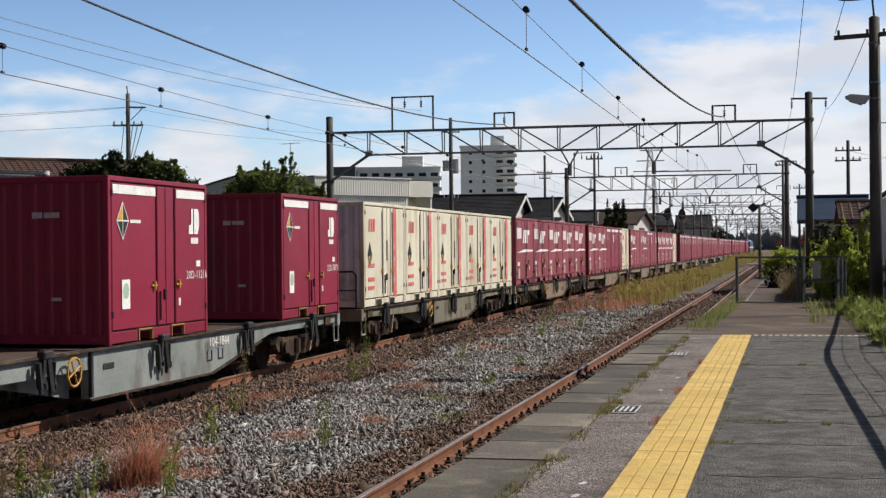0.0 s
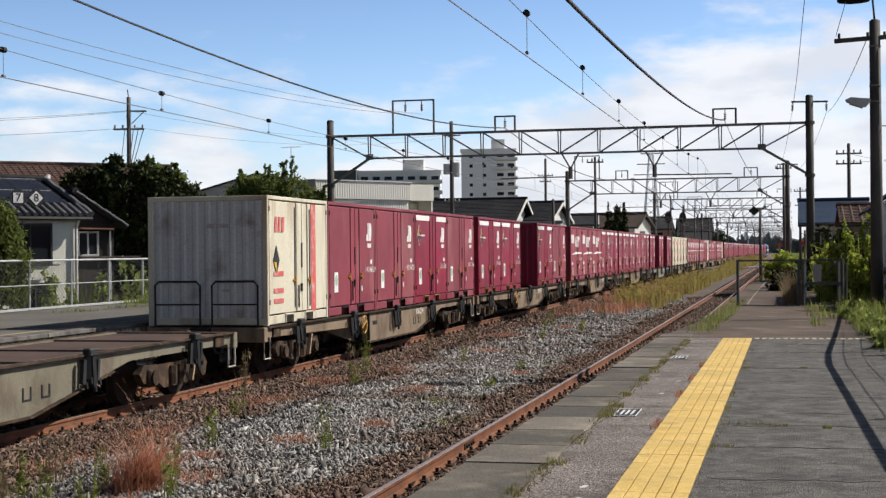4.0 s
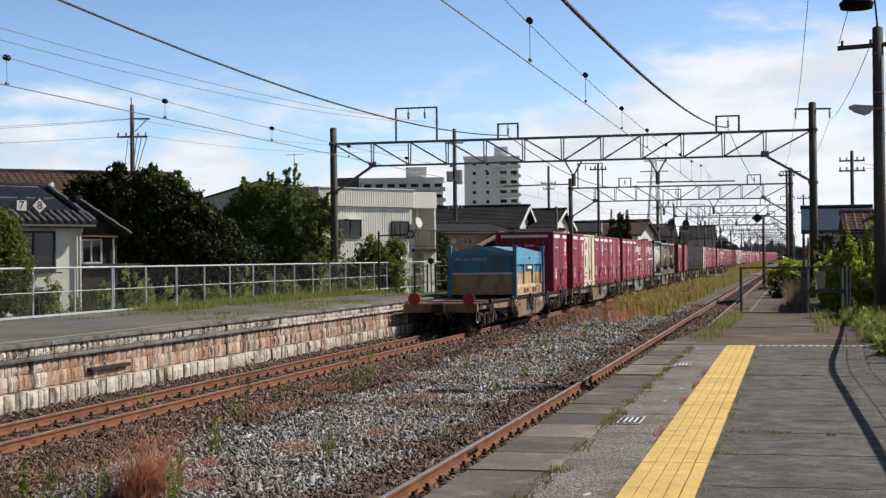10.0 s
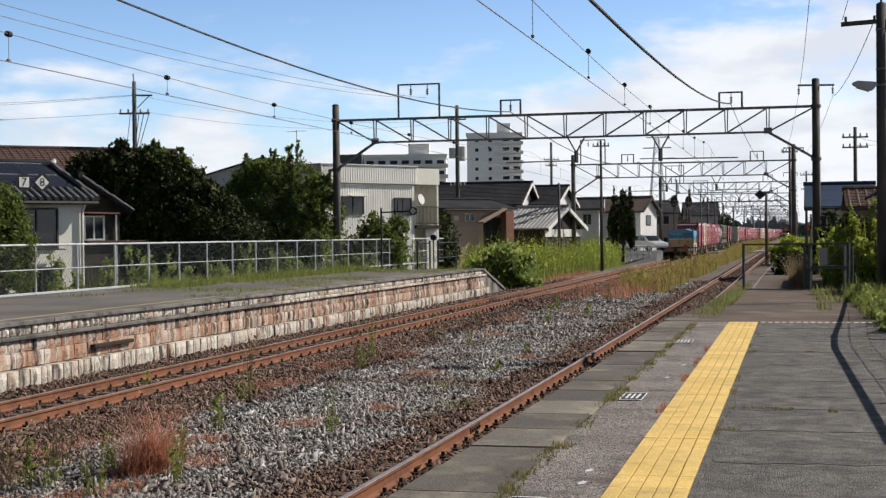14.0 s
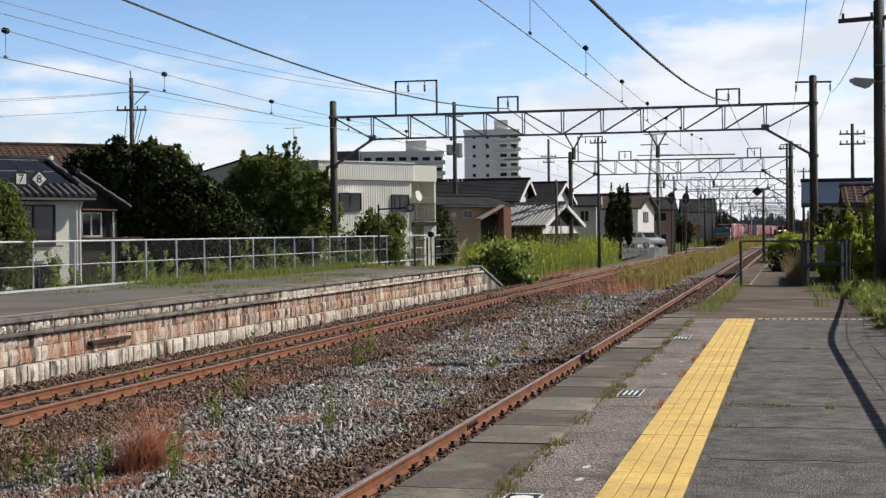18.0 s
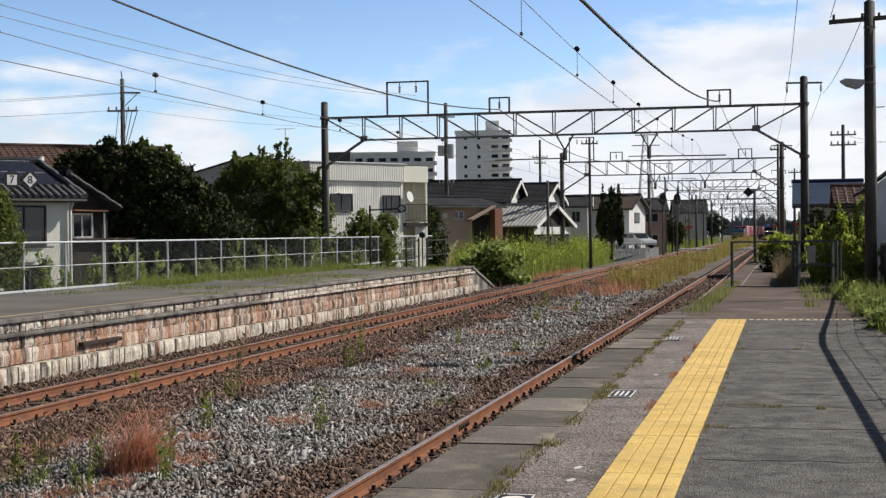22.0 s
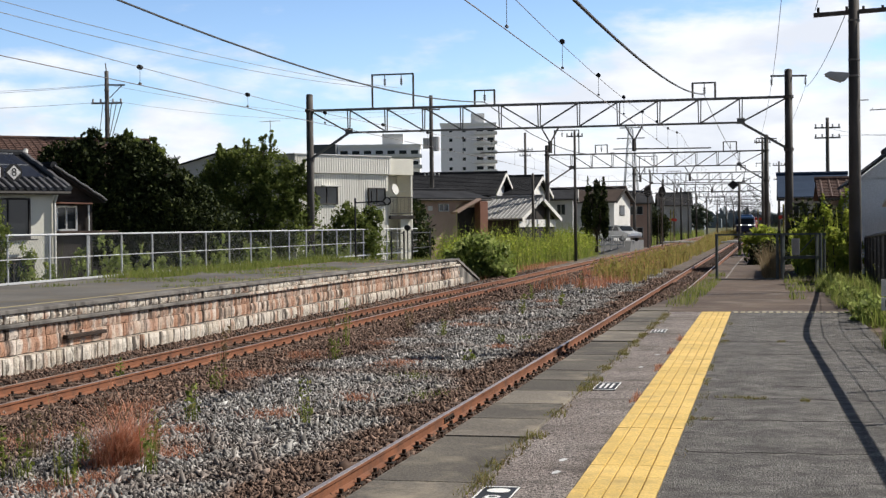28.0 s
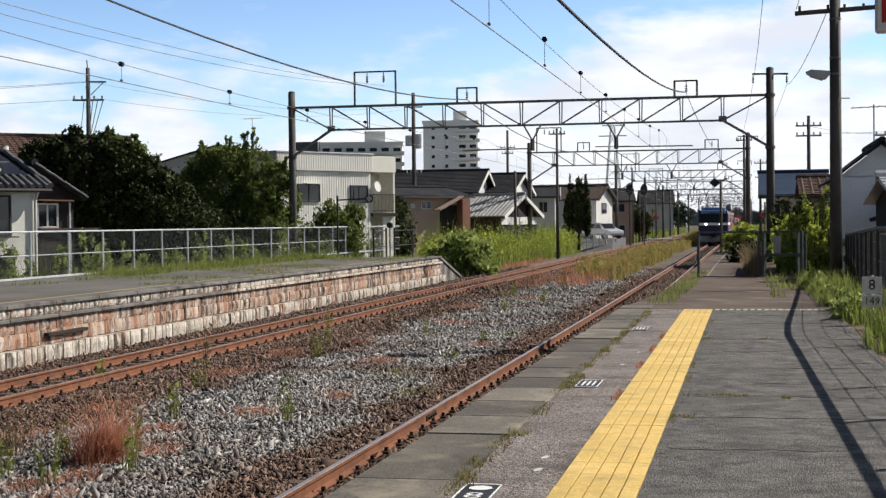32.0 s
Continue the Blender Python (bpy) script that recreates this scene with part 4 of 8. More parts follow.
def window(h, x0, x1, z0, z1, frame=None, y=-0.0, curtain=False):
    """A sliding window on a facade at y; x to the right, y into the house."""
    w = part("window", Shape().box(x0 - .06, x1 + .06, y - .07, y + .02, z0 - .06, z0, .008).box(x0 - .06, x1 + .06, y - .07, y + .02, z1, z1 + .06, .008)
             .box(x0 - .06, x0, y - .07, y + .02, z0, z1).box(x1, x1 + .06, y - .07, y + .02, z0, z1), frame or FRAMEA, h, "sliding window")
    m = (x0 + x1) / 2
    part("pane", Shape().box(x0, m + .02, y - .02, y - .012, z0, z1), PANE, w)
    part("pane", Shape().box(m - .02, x1, y - .035, y - .027, z0, z1), PANE, w)
    part("stile", Shape().box(m - .025, m + .025, y - .05, y - .015, z0, z1), frame or FRAMEA, w)
    if curtain:
        part("curtain", Shape().extrude([(x0 + (x1 - x0) * k / 24, y - .01 + .005 * (k % 2)) for k in range(25)] + [(x1, y + .012), (x0, y + .012)], z0, z1, "z"), surf("grey_curtain", (0.12, 0.12, 0.115), (0.17, 0.17, 0.16), 3, 0.9, 0.1), w)
    return w


def ribbed(x0, x1, p0, p1, pitch, r):
    """Round tile rolls on a slope from (y, z) p0 at the eave to p1 at the ridge."""
    s, x = Shape(), x0 + pitch / 2
    while x < x1:
        s.tube((x, p0[0], p0[1]), (x, p1[0], p1[1]), r, 6)
        x += pitch
    return s


def rows_of_tiles(x0, x1, p0, p1, pitch=0.3):
    """Overlapping tile courses: a low lip for each row up the slope."""
    n = max(2, int(math.hypot(p1[0] - p0[0], p1[1] - p0[1]) / pitch))
    vs, fs = [], []
    for k in range(n):
        (ya, za), (yb, zb) = [(p0[0] + (p1[0] - p0[0]) * u, p0[1] + (p1[1] - p0[1]) * u) for u in (k / n, (k + 1) / n)]
        i = len(vs)
        vs += [(x0, ya, za), (x1, ya, za), (x1, ya, za + .035), (x0, ya, za + .035), (x1, yb, zb + .005), (x0, yb, zb + .005)]
        fs += [(i, i + 1, i + 2, i + 3), (i + 3, i + 2, i + 4, i + 5)]
    return vs, fs


def house(label, a, rz, length, depth, ze, zr, wall, roof, z0=-0.35, gable="side", over=0.45, rolls=0.0, windows=(), barge=None, ridge_at=0.5, stories=None):
    """A house; a: plan of the facade's left corner, rz: the facade's direction. gable side: ridge along the facade, front: gable over the facade."""
    h = thing("house", label, "house", pose(a[0], a[1], 0, 0, 0, rz))
    part("wall", Shape().box(0, length, 0, depth, z0, ze), wall, h)
    e = over
    if gable == "side":
        yr = depth * ridge_at
        k = (zr - ze) / yr
        for n, (ye, sgn) in enumerate(((-e, 1), (depth + e, -1))):
            zz = ze - e * k * (1 if n == 0 else yr / (depth - yr))
            t = 0.09
            r = part("roof", Shape().extrude([(ye, zz), (yr, zr), (yr, zr + t), (ye, zz + t)], -e, length + e, "x"), roof, h)
            if rolls and n == 0:
                tagged(part("tile_relief", ribbed(-e, length + e, (ye, zz + t), (yr, zr + t), rolls, rolls * (.16 if roof in (TILEG, TILEB, GALV) else .07)), roof, r), kind="stuff")
                if roof is not TILEG:
                    tagged(part("tile_row_relief", Shape().add(*rows_of_tiles(-e, length + e, (ye, zz + t), (yr, zr + t))), roof, r), kind="stuff")
        part("ridge", Shape().tube((-e - .05, yr, zr + .12), (length + e + .05, yr, zr + .12), .13, 8), roof, h)
        for x in (0.0, length - .02):
            part("gable", Shape().extrude([(0.0, ze - .02), (depth, ze - .02), (yr, zr - .02)], x, x + .02, "x"), wall, h)
        if barge:
            for x in (-e - .04, length + e):
                for ya, za in ((-e, ze - e * k), (depth + e, ze - e * k)):
                    part("bargeboard", Shape().bar((x, ya, za - .02), (x, yr, zr - .02), .06, .26), barge, h, "pale bargeboard")
        part("gutter", Shape().tube((-e, -e - .05, ze - e * k - .02), (length + e, -e - .05, ze - e * k - .02), .055, 6), FRAMED, h)
    else:
        xr = length * ridge_at
        for xe, dx in ((-e, 1), (length + e, -1)):
            k = (zr - ze) / (xr if dx > 0 else length - xr)
            zz = ze - e * k
            r = part("roof", Shape().extrude([(xe, zz), (xr, zr), (xr, zr + .09), (xe, zz + .09)], -e, depth + e), roof, h)
            if barge:
                part("bargeboard", Shape().bar((xe, -e - .03, zz), (xr, -e - .03, zr), .06, .24, (0, 1, 0)), barge, h, "pale bargeboard")
        part("gable", Shape().extrude([(0, ze - .02), (length, ze - .02), (xr, zr - .02)], 0.0, 0.03), wall, h)
        part("ridge", Shape().tube((xr, -e, zr + .1), (xr, depth + e, zr + .1), .12, 8), roof, h)
    for w in windows:
        window(h, *w)
    return h


def antenna(x, y, z, h, n=6, w=0.5):
    t = thing("tv_antenna", "thin metal television aerial on a mast", "antenna", pose(x, y, z))
    part("mast", Shape().tube((0, 0, 0), (0, 0, h), .025, 6), GALV, t)
    b = part("boom", Shape().tube((-.7, 0, h - .1), (.7, 0, h - .05), .018, 5), GALV, t)
    for k in range(n):
        x0 = -.65 + 1.3 * k / (n - 1)
        part("element", Shape().tube((x0, -w, h - .08), (x0, w, h - .08), .010, 4), GALV, b)


# cream house behind the far fence: gabled tile roof almost covered by dark panels
CA = radians(55)
ca = (-20.6 - 9 * math.cos(CA), 39.755 - 9 * math.sin(CA))
h = house("cream rendered house with dark tiled gable roof and solar panels", ca, 55, 9.0, 5.4, 3.62, 4.66, CREAMW, TILED, over=.3, windows=())
SLH = (4.66 - 3.62) / 2.7
PALET = surf("pale_glazed_tile", (0.10, 0.10, 0.105), (0.17, 0.17, 0.175), 1, 0.5, 0.05, 30, rand=0.15)
tagged(part("eave_trim", ribbed(-.3, 9.3, (-.34, 3.60), (.42, 3.93), .24, .065), PALET, h), kind="stuff")
part("verge_trim", Shape().path([(9.28, -.36 + k * .386, 3.62 + k * .386 * SLH + (.03 if k % 2 else 0)) for k in range(9)], .09, 7), PALET, h)
part("ridge_cap", Shape().path([(-.3 + k * .4, 2.7, 4.80 + (.012 if k % 2 else 0)) for k in range(24)] + [(9.32, 2.7, 4.81)], .085, 8), surf("pale_ridge", (0.42, 0.41, 0.39), (0.52, 0.51, 0.49), 2, .7, .1, 40), h, "pale ridge tiles")
part("ridge_ornament", Shape().tube((9.3, 2.62, 4.72), (9.40, 2.62, 4.93), .14, 8, .06), WHITEW, h, "white ridge end ornament")
for k in range(6):
    for m in range(2):
        x0, y0 = 2.55 + k * 1.06, .50 + m * 1.02
        y1 = y0 + 1.0
        q = part("solar_panel", Shape().extrude([(y, 3.62 + y * SLH + dz) for y, dz in ((y0, .14), (y1, .14), (y1, .18), (y0, .18))], x0, x0 + 1.04, "x"), SOLAR, h, "dark solar panel")
        part("frame_strip", Shape().bar((x0, y1, 3.62 + y1 * SLH + .185), (x0 + 1.04, y1, 3.62 + y1 * SLH + .185), .03, .012), FRAMEA, q)
window(h, 6.85, 8.1, 2.2, 3.28, FRAMED, curtain=True)
window(h, 7.05, 8.2, .75, 1.55, FRAMED)
part("downpipe", Shape().path([(8.92, -.30, 3.5), (8.92, -.22, 3.42), (8.92, -.07, 3.2), (8.92, -.07, 0)], .045, 8), WHITEW, h)
part("window_rail", Shape().path([(7.15, -.2, 2.12), (8.3, -.2, 2.12)], .02, 5), FRAMED, h)
# dark timber annexe set back beside it
h = house("near-black timber house wing with a gabled tile roof", (-23.25, 38.09), 55, 4.75, 5.0, 3.40, 4.26, DARKW, TILED, gable="front", over=.3, ridge_at=.70, windows=((3.55, 4.15, 2.42, 3.08),))
part("verge_trim", Shape().path([(3.32 + k * .22, -.33, 4.34 - k * .22 * .59 + (.02 if k % 2 else 0)) for k in range(9)], .035, 7), PALET, h)
# only the outer slope stands clear of the main roof
bpy.data.objects.remove([c for c in h.children if c.name.startswith("roof")][0])
part("awning", Shape().bar((3.4, -.25, 3.22), (4.5, -.25, 3.20), .5, .04), surf("brown_awning", (0.16, 0.07, 0.045), (0.22, 0.11, 0.08), 3, .7, .1), h, "brown awning over the window")
part("window_sill", Shape().box(3.2, 5.6, -.12, -.0, 2.22, 2.36, .01), surf("brown_sill_board", (0.035, 0.022, 0.018), (0.06, 0.04, 0.03), 3, .8, .1), h)
part("downpipe", Shape().tube((4.6, -.06, 0), (4.6, -.06, 3.15), .03, 6), GALV, h)
# big brown-tiled house
h = house("large house with brown tiled roof", (-45.9, 52.0), 42, 23.2, 13, 4.9, 6.95, DARKW, TILEB, rolls=.36, over=.6, ridge_at=.42)
antenna(-38.4, 64.5, 7.0, 1.4)
antenna(-39.6, 62.8, 7.0, 1.9, 5, .35)
# house with grey gable behind the trees
house("grey gabled house behind the trees", (-40.2, 95), 22, 8.5, 9, 6.7, 8.0, GREYW, TILED, gable="front", over=.6)
antenna(-34.2, 98, 7.6, 2.4)
# corrugated two-storey house
h = thing("house", "cream corrugated two-storey house with a roofed balcony", "house", pose(-23.47, 72, 0, 0, 0, 56))
s = Shape().extrude([(-.4, 0), (5.96, 0), (5.96, 6), (-.4, 6)], -.35, 5.2, "z")
part("wall", s, CORRW, h)
c = Shape()
x = 0.06
while x < 5.95:
    c.extrude([(x - .05, 0.0), (x - .03, -.014), (x + .03, -.014), (x + .05, 0.0)], -.35, 5.2, "z")
    x += 0.16
tagged(part("corrugation", c, CORRW, h), kind="stuff")
c = Shape().box(-.55, 6.05, -.14, 5.9, 5.22, 6.15, .01)
x = -.48
while x < 6.05:
    c.extrude([(x - .04, -.14), (x - .025, -.154), (x + .025, -.154), (x + .04, -.14)], 5.24, 6.12, "z")
    x += 0.16
part("parapet", c, CORRW, h, "corrugated parapet")
part("coping", Shape().box(-.6, 6.1, -.2, 5.9, 6.15, 6.22, .01), GREYW, h)
window(h, .95, 2.3, 3.65, 4.48, FRAMED, y=-.03, curtain=False)
window(h, 4.55, 5.65, 3.6, 4.43, FRAMED, y=-.03)
part("hood", Shape().box(1.3, 2.4, -.32, 0, 4.52, 4.58, .01), WHITEW, h)
for x0, x1, y0, y1, z0, z1, m in ((6.07, 7.85, .02, 4, 5.22, 6.1, CREAMW), (6.0, 7.8, 1.2, 4, -.35, 5.22, CREAMW), (7.66, 7.8, .05, 1.2, -.35, 5.22, CREAMW), (5.98, 7.8, .1, 1.2, 2.85, 3.02, CREAMW), (6.9, 7.66, .06, .14, -.35, 2.85, CREAMW)):
    part("balcony_wall", Shape().box(x0, x1, y0, y1, z0, z1, .01), m, h)
part("balcony_floor", Shape().box(5.98, 7.72, -.15, .1, 2.8, 3.0, .01), DARKW, h)
rl = part("balcony_railing", Shape().bar((6.0, -.1, 4.0), (7.66, -.1, 4.0), .05, .05).bar((6.0, -.1, 3.1), (7.66, -.1, 3.1), .05, .05), FRAMED, h)
for k in range(17):
    part("baluster", Shape().bar((6.05 + k * .1, -.1, 3.1), (6.05 + k * .1, -.1, 4.0), .05, .02), FRAMED, rl)
d = part("satellite_dish", Shape().tube((6.2, -.22, 4.40), (6.22, -.30, 4.42), .27, 16, .30), WHITEW, h, "white satellite dish")
part("dish_arm", Shape().tube((6.4, -.2, 4.3), (6.8, -.5, 4.3), .02, 5), WHITEW, d)

# the cluster beyond the platform
h = house("two-storey house with dark tiled roof and white bargeboards", (-28.2, 113.2), 0, 6.9, 8, 4.95, 6.6, GREYW, TILED, over=.6, rolls=.35, barge=WHITEW, ridge_at=.5)
house("smaller house with dark tiled roof and white gable", (-22.3, 119), -3, 3.05, 8, 5.0, 6.45, WHITEW, TILED, over=.5, rolls=.35, barge=WHITEW)
h = house("tan rendered house with low dark roof and porch", (-22.2, 91.5), 47, 5.4, 5.5, 4.2, 4.72, TANW, TILED, over=.45, windows=((1.9, 2.6, 3.4, 3.8),))
# the porch's shaded depth is only a thin dark sheet on the wall
part("porch", Shape().box(3.35, 4.75, -.02, .0, -.35, 3.6), DARKW, h, "dark sheet for the shaded open porch")
part("porch_roof", Shape().bar((2.7, -.6, 3.25), (4.6, -.6, 4.15), .8, .1), TANW, h, "small sloping porch roof")
part("porch_pillar", Shape().box(4.75, 5.38, -.65, -.02, -.35, 4.0, .01), surf("brick_pillar", (0.28, 0.13, 0.09), (0.34, 0.17, 0.12), 2, 0.85, 0.2), h, "reddish brick pillar")
part("vent", Shape().box(1.0, 1.35, -.08, 0, 3.4, 3.7, .01), WHITEW, h)
part("downpipe", Shape().tube((.15, -.08, -.3), (.15, -.08, 4.1), .04, 6), FRAMED, h)
h = house("single-storey house with ribbed grey tile roof", (-19.72, 100.2), -14, 3.1, 6.4, 2.95, 4.3, DARKW, TILEG, over=.42, rolls=.3, barge=WHITEW, ridge_at=.5)
part("white_band", Shape().box(3.12, 3.2, -.2, 6.5, 2.25, 2.78, .01), WHITEW, h, "white board across the gable end")
house("grey house with dark roof and white eave", (-19.3, 130), 7, 2.3, 7, 4.75, 5.55, GREYW, TILED, over=.5, windows=((.9, 1.6, 3.3, 4.2),), barge=WHITEW)
h = house("white house with brown roof and gable end to the lane", (-21.0, 140.7), -14, 7.0, 4.6, 4.7, 5.85, WHITEW, surf("brown_sheet_roof", (0.085, 0.065, 0.055), (0.12, 0.09, 0.075), .6, .8, .2, 10, spec=.15), over=.4, barge=DARKW)
w = part("window", Shape().box(7.0, 7.05, 1.5, 2.9, 3.2, 4.2, .01), FRAMED, h, "gable window")
part("pane", Shape().box(7.05, 7.06, 1.6, 2.8, 3.3, 4.1), PANE, w)
h = house("brown house with wooden balconies", (-14.2, 152), 8, 2.4, 8, 4.6, 5.6, TANW, TILED, over=.4, windows=((.4, 1.6, 3.4, 4.2), (.4, 1.6, 1.0, 2.0)))
house("blue-grey house beyond the crossing", (-20.5, 190), 8, 5, 8, 5.4, 6.6, GREYW, BLUER, over=.4, windows=((.8, 2.0, 3.4, 4.4),))
house("low far house with brown roof", (-27.0, 260), 8, 6.4, 8, 5.2, 6.9, TANW, TILEB, over=.4)
house("grey far house beside the line", (-20.0, 280), 8, 6, 8, 6, 8.2, GREYW, TILED, over=.4)
# right-hand houses
h = house("white house with blue slate roof", (1.0, 80), 0, 2.9, 8, 3.78, 4.95, WHITEW, BLUER, over=.45, windows=((.25, 1.1, 2.7, 3.4), (1.4, 2.3, 2.7, 3.4)))
h = house("weathered house with brown wavy tiles", (2.4, 62), 0, 5, 6, 3.4, 4.1, TANW, TILEB, over=.35, rolls=.36, windows=((.5, 1.3, 2.5, 3.1),))
h = house("pale-walled house with dark gabled roof", (2.62, 45), 0, 2.5, 6, 3.66, 4.6, surf("pale_blue_wall", (0.70, 0.75, 0.80), (0.76, 0.81, 0.86), 0.4, 0.8, 0.05, 40), TILED, gable="front", over=.3)
part("lower_roof", Shape().bar((.9, -.5, 2.35), (2.9, -.5, 3.0), 1.0, .1), BLUER, h, "blue lean-to roof")
h = house("shed with shiny corrugated roof", (3.75, 37.4), 5, 4, 4, 2.85, 3.4, DARKW, GALV, over=.3, rolls=.16)
antenna(3.9, 48, 4.5, 1.5)


# distant blocks of flats
FLATW = surf("flat_wall", (0.80, 0.80, 0.82), (0.86, 0.86, 0.88), 0.05, 0.8, 0.0)
FLATD = surf("flat_slab", (0.82, 0.81, 0.79), (0.88, 0.87, 0.85), 0.05, 0.8, 0.0)


def flats(label, a, rz, length, depth, z0, storeys, sh, left, bays):
    """A tower of flats: blank end wall of that width on the left, then open galleries."""
    b = thing("apartment_building", label, "apartments", pose(a[0], a[1], 0, 0, 0, rz))
    part("wall", Shape().box(0, length, .0, depth, -.35, z0 + storeys * sh), FLATW, b)
    part("roof_parapet", Shape().box(-.3, length + .3, -.3, depth + .3, z0 + storeys * sh, z0 + storeys * sh + .9), FLATD, b)
    part("roof_house", Shape().box(length * .55, length * .8, 2, 6, z0 + storeys * sh + .9, z0 + storeys * sh + 4), FLATD, b)
    for k in range(storeys):
        z = z0 + k * sh
        g = part("balcony", Shape().box(left, length + .6, -1.5, 0, z, z + .25).box(left, length + .6, -1.5, -1.35, z, z + 1.1), FLATD, b)
        for i in range(bays):
            x = left + .8 + i * (length - left) / bays
            w = part("window", Shape().box(x, x + (length - left) / bays * .62, -.06, 0, z + .3, z + 2.2), PANE, b)
        for i in range(2):
            if left > 3:
                x = left * (.25 + .4 * i)
                part("window", Shape().box(x, x + 1.0, -.06, 0, z + 1.0, z + 2.0), PANE, b)
    return b


flats("tall grey apartment tower far behind the houses", (-100.4, 450), 10, 17.2, 14, 1.0, 11, 3.0, 10.5, 2)
flats("wide low apartment block far behind the houses", (-120, 400), 12, 24, 12, 0.6, 8, 3.05, .5, 7)
solid("apartment_annexe", Shape().box(-126, -119.5, 398, 410, -.35, 26.0), surf("dark_annexe", (0.10, 0.11, 0.12), (0.13, 0.14, 0.15), .1, .8, 0), "dark stair block beside the flats", "building")


# ---- fences, gates, signs, poles ----
def mesh_panel(s, y0, y1, z0, z1, x, cell, r):
    """Diamond wire netting in the plane x."""
    n = int((y1 - y0 + (z1 - z0)) / cell)
    for k in range(n):
        a = y0 - (z1 - z0) + k * cell
        for sgn in (1, -1):
            p0, p1 = (a, z0), (a + (z1 - z0), z1)
            if sgn < 0:
                p0, p1 = (a, z1), (a + (z1 - z0), z0)
            t0 = max(0.0, (y0 - p0[0]) / (z1 - z0))
            t1 = min(1.0, (y1 - p0[0]) / (z1 - z0))
            if t1 - t0 < .02:
                continue
            q0 = (x, p0[0] + (z1 - z0) * t0, p0[1] + (p1[1] - p0[1]) * t0)
            q1 = (x, p0[0] + (z1 - z0) * t1, p0[1] + (p1[1] - p0[1]) * t1)
            s.bar(q0, q1, r, r)


fn = thing("fence", "galvanised chain-link fence along the back of the old platform", "fence")
FX, y = -18.54, 13.4
NET = surf("netting", (0.10, 0.105, 0.11), (0.15, 0.155, 0.16), 3, .6, 0, 30, .3)
net_me = Shape()
mesh_panel(net_me, 0.03, 2.17, LZ + .06, LZ + 1.22, 0, .14, .0032)
net_me = net_me.mesh("netting")
net_me.materials.append(NET)
k = 0
while y < 76:
    x = FX - .004 * max(0, y - 60)
    part("post", Shape().tube((x, y, LZ - .3), (x, y, LZ + 1.25), .03, 8), GALV, fn)
    part("netting", net_me, NET, fn, at=pose(x, y, 0))
    part("top_rail", Shape().tube((x, y, LZ + 1.25), (x, y + 2.2, LZ + 1.25), .028, 8), GALV, fn)
    part("mid_rail", Shape().tube((x, y, LZ + .63), (x, y + 2.2, LZ + .63), .012, 6), GALV, fn)
    part("bottom_rail", Shape().box(x - .03, x + .03, y, y + 2.2, LZ + .0, LZ + .06, .006), GALV, fn)
    y += 2.2

# dark iron posts and gate at the platform's end
for gy0, w in ((70.8, 2.6), (75.2, 4.2)):
    g = thing("iron_gate", "dark iron pipe gate at the end of the fence", "gate", pose(-18.4, gy0, 0.62))
    for yy in (0, w):
        part("post", Shape().tube((0, yy, -.9), (0, yy, 1.55), .045, 8), BLACK, g)
    part("top_bar", Shape().tube((0, 0, 1.42), (0, w, 1.42), .03, 8), BLACK, g)
    part("mid_bar", Shape().tube((0, 0, .62), (0, w, .62), .025, 8), BLACK, g)
sp = thing("signal_lamp", "small black lamp head on a thin post", "signal", pose(-18.2, 73.4, .6))
part("post", Shape().tube((0, 0, -.9), (0, 0, 1.7), .03, 6), BLACK, sp)
part("head", Shape().tube((0, -.12, 1.72), (0, .14, 1.72), .15, 12), BLACK, sp)

# stopping-position sign: a black square plate with 7 and a diamond with 8, hung over the track side
sg = thing("stop_sign", "black stopping-position plates with a white square and diamond", "sign", pose(-14.66, 26.55, .125, 0, 0, 50))
part("post", Shape().tube((-1.7, .02, .89), (-1.7, .02, 3.6), .03, 8), GALV, sg)
part("arm", Shape().tube((-1.7, .02, 3.42), (.15, .02, 3.42), .012, 6), BLACK, sg)
n = 8
for cx, txt, dia in ((-.37, "7", False), (.0, "8", True)):
    oc = [(cx + .18 * math.cos(6.283 * (k + .5) / n), 3.42 + .18 * math.sin(6.283 * (k + .5) / n)) for k in range(n)]
    p = part("plate", Shape().extrude(oc, -.01, .01), BLACK, sg)
    f = [(cx - .10, 3.32), (cx + .10, 3.32), (cx + .10, 3.52), (cx - .10, 3.52)] if not dia else [(cx, 3.275), (cx + .145, 3.42), (cx, 3.565), (cx - .145, 3.42)]
    part("white_field", Shape().extrude(f, -.016, -.012), WHITE, p)
    part("figure", glyphs(txt, .23), BLACK, p, at=pose(cx, -.02, 3.42, 90, 0, 0))
# diamond sign on a bracket by the corrugated house
sg = thing("diamond_sign", "small diamond sign hanging from a dark bracket post", "sign", pose(-17.6, 61.5, 0))
part("post", Shape().tube((0, 0, .9), (0, 0, 3.65), .04, 8), BLACK, sg)
part("arm", Shape().bar((0, 0, 3.45), (1.45, 0, 3.5), .06, .06), BLACK, sg)
part("hanger", Shape().tube((.75, 0, 3.45), (.75, 0, 3.95), .03, 6), BLACK, sg)
part("plate", Shape().tube((1.45, -.02, 3.5), (1.45, .02, 3.5), .19, 8), BLACK, sg)
part("diamond", Shape().extrude([(1.45, 3.35), (1.6, 3.5), (1.45, 3.65), (1.3, 3.5)], -.035, -.025), GREYW, sg)

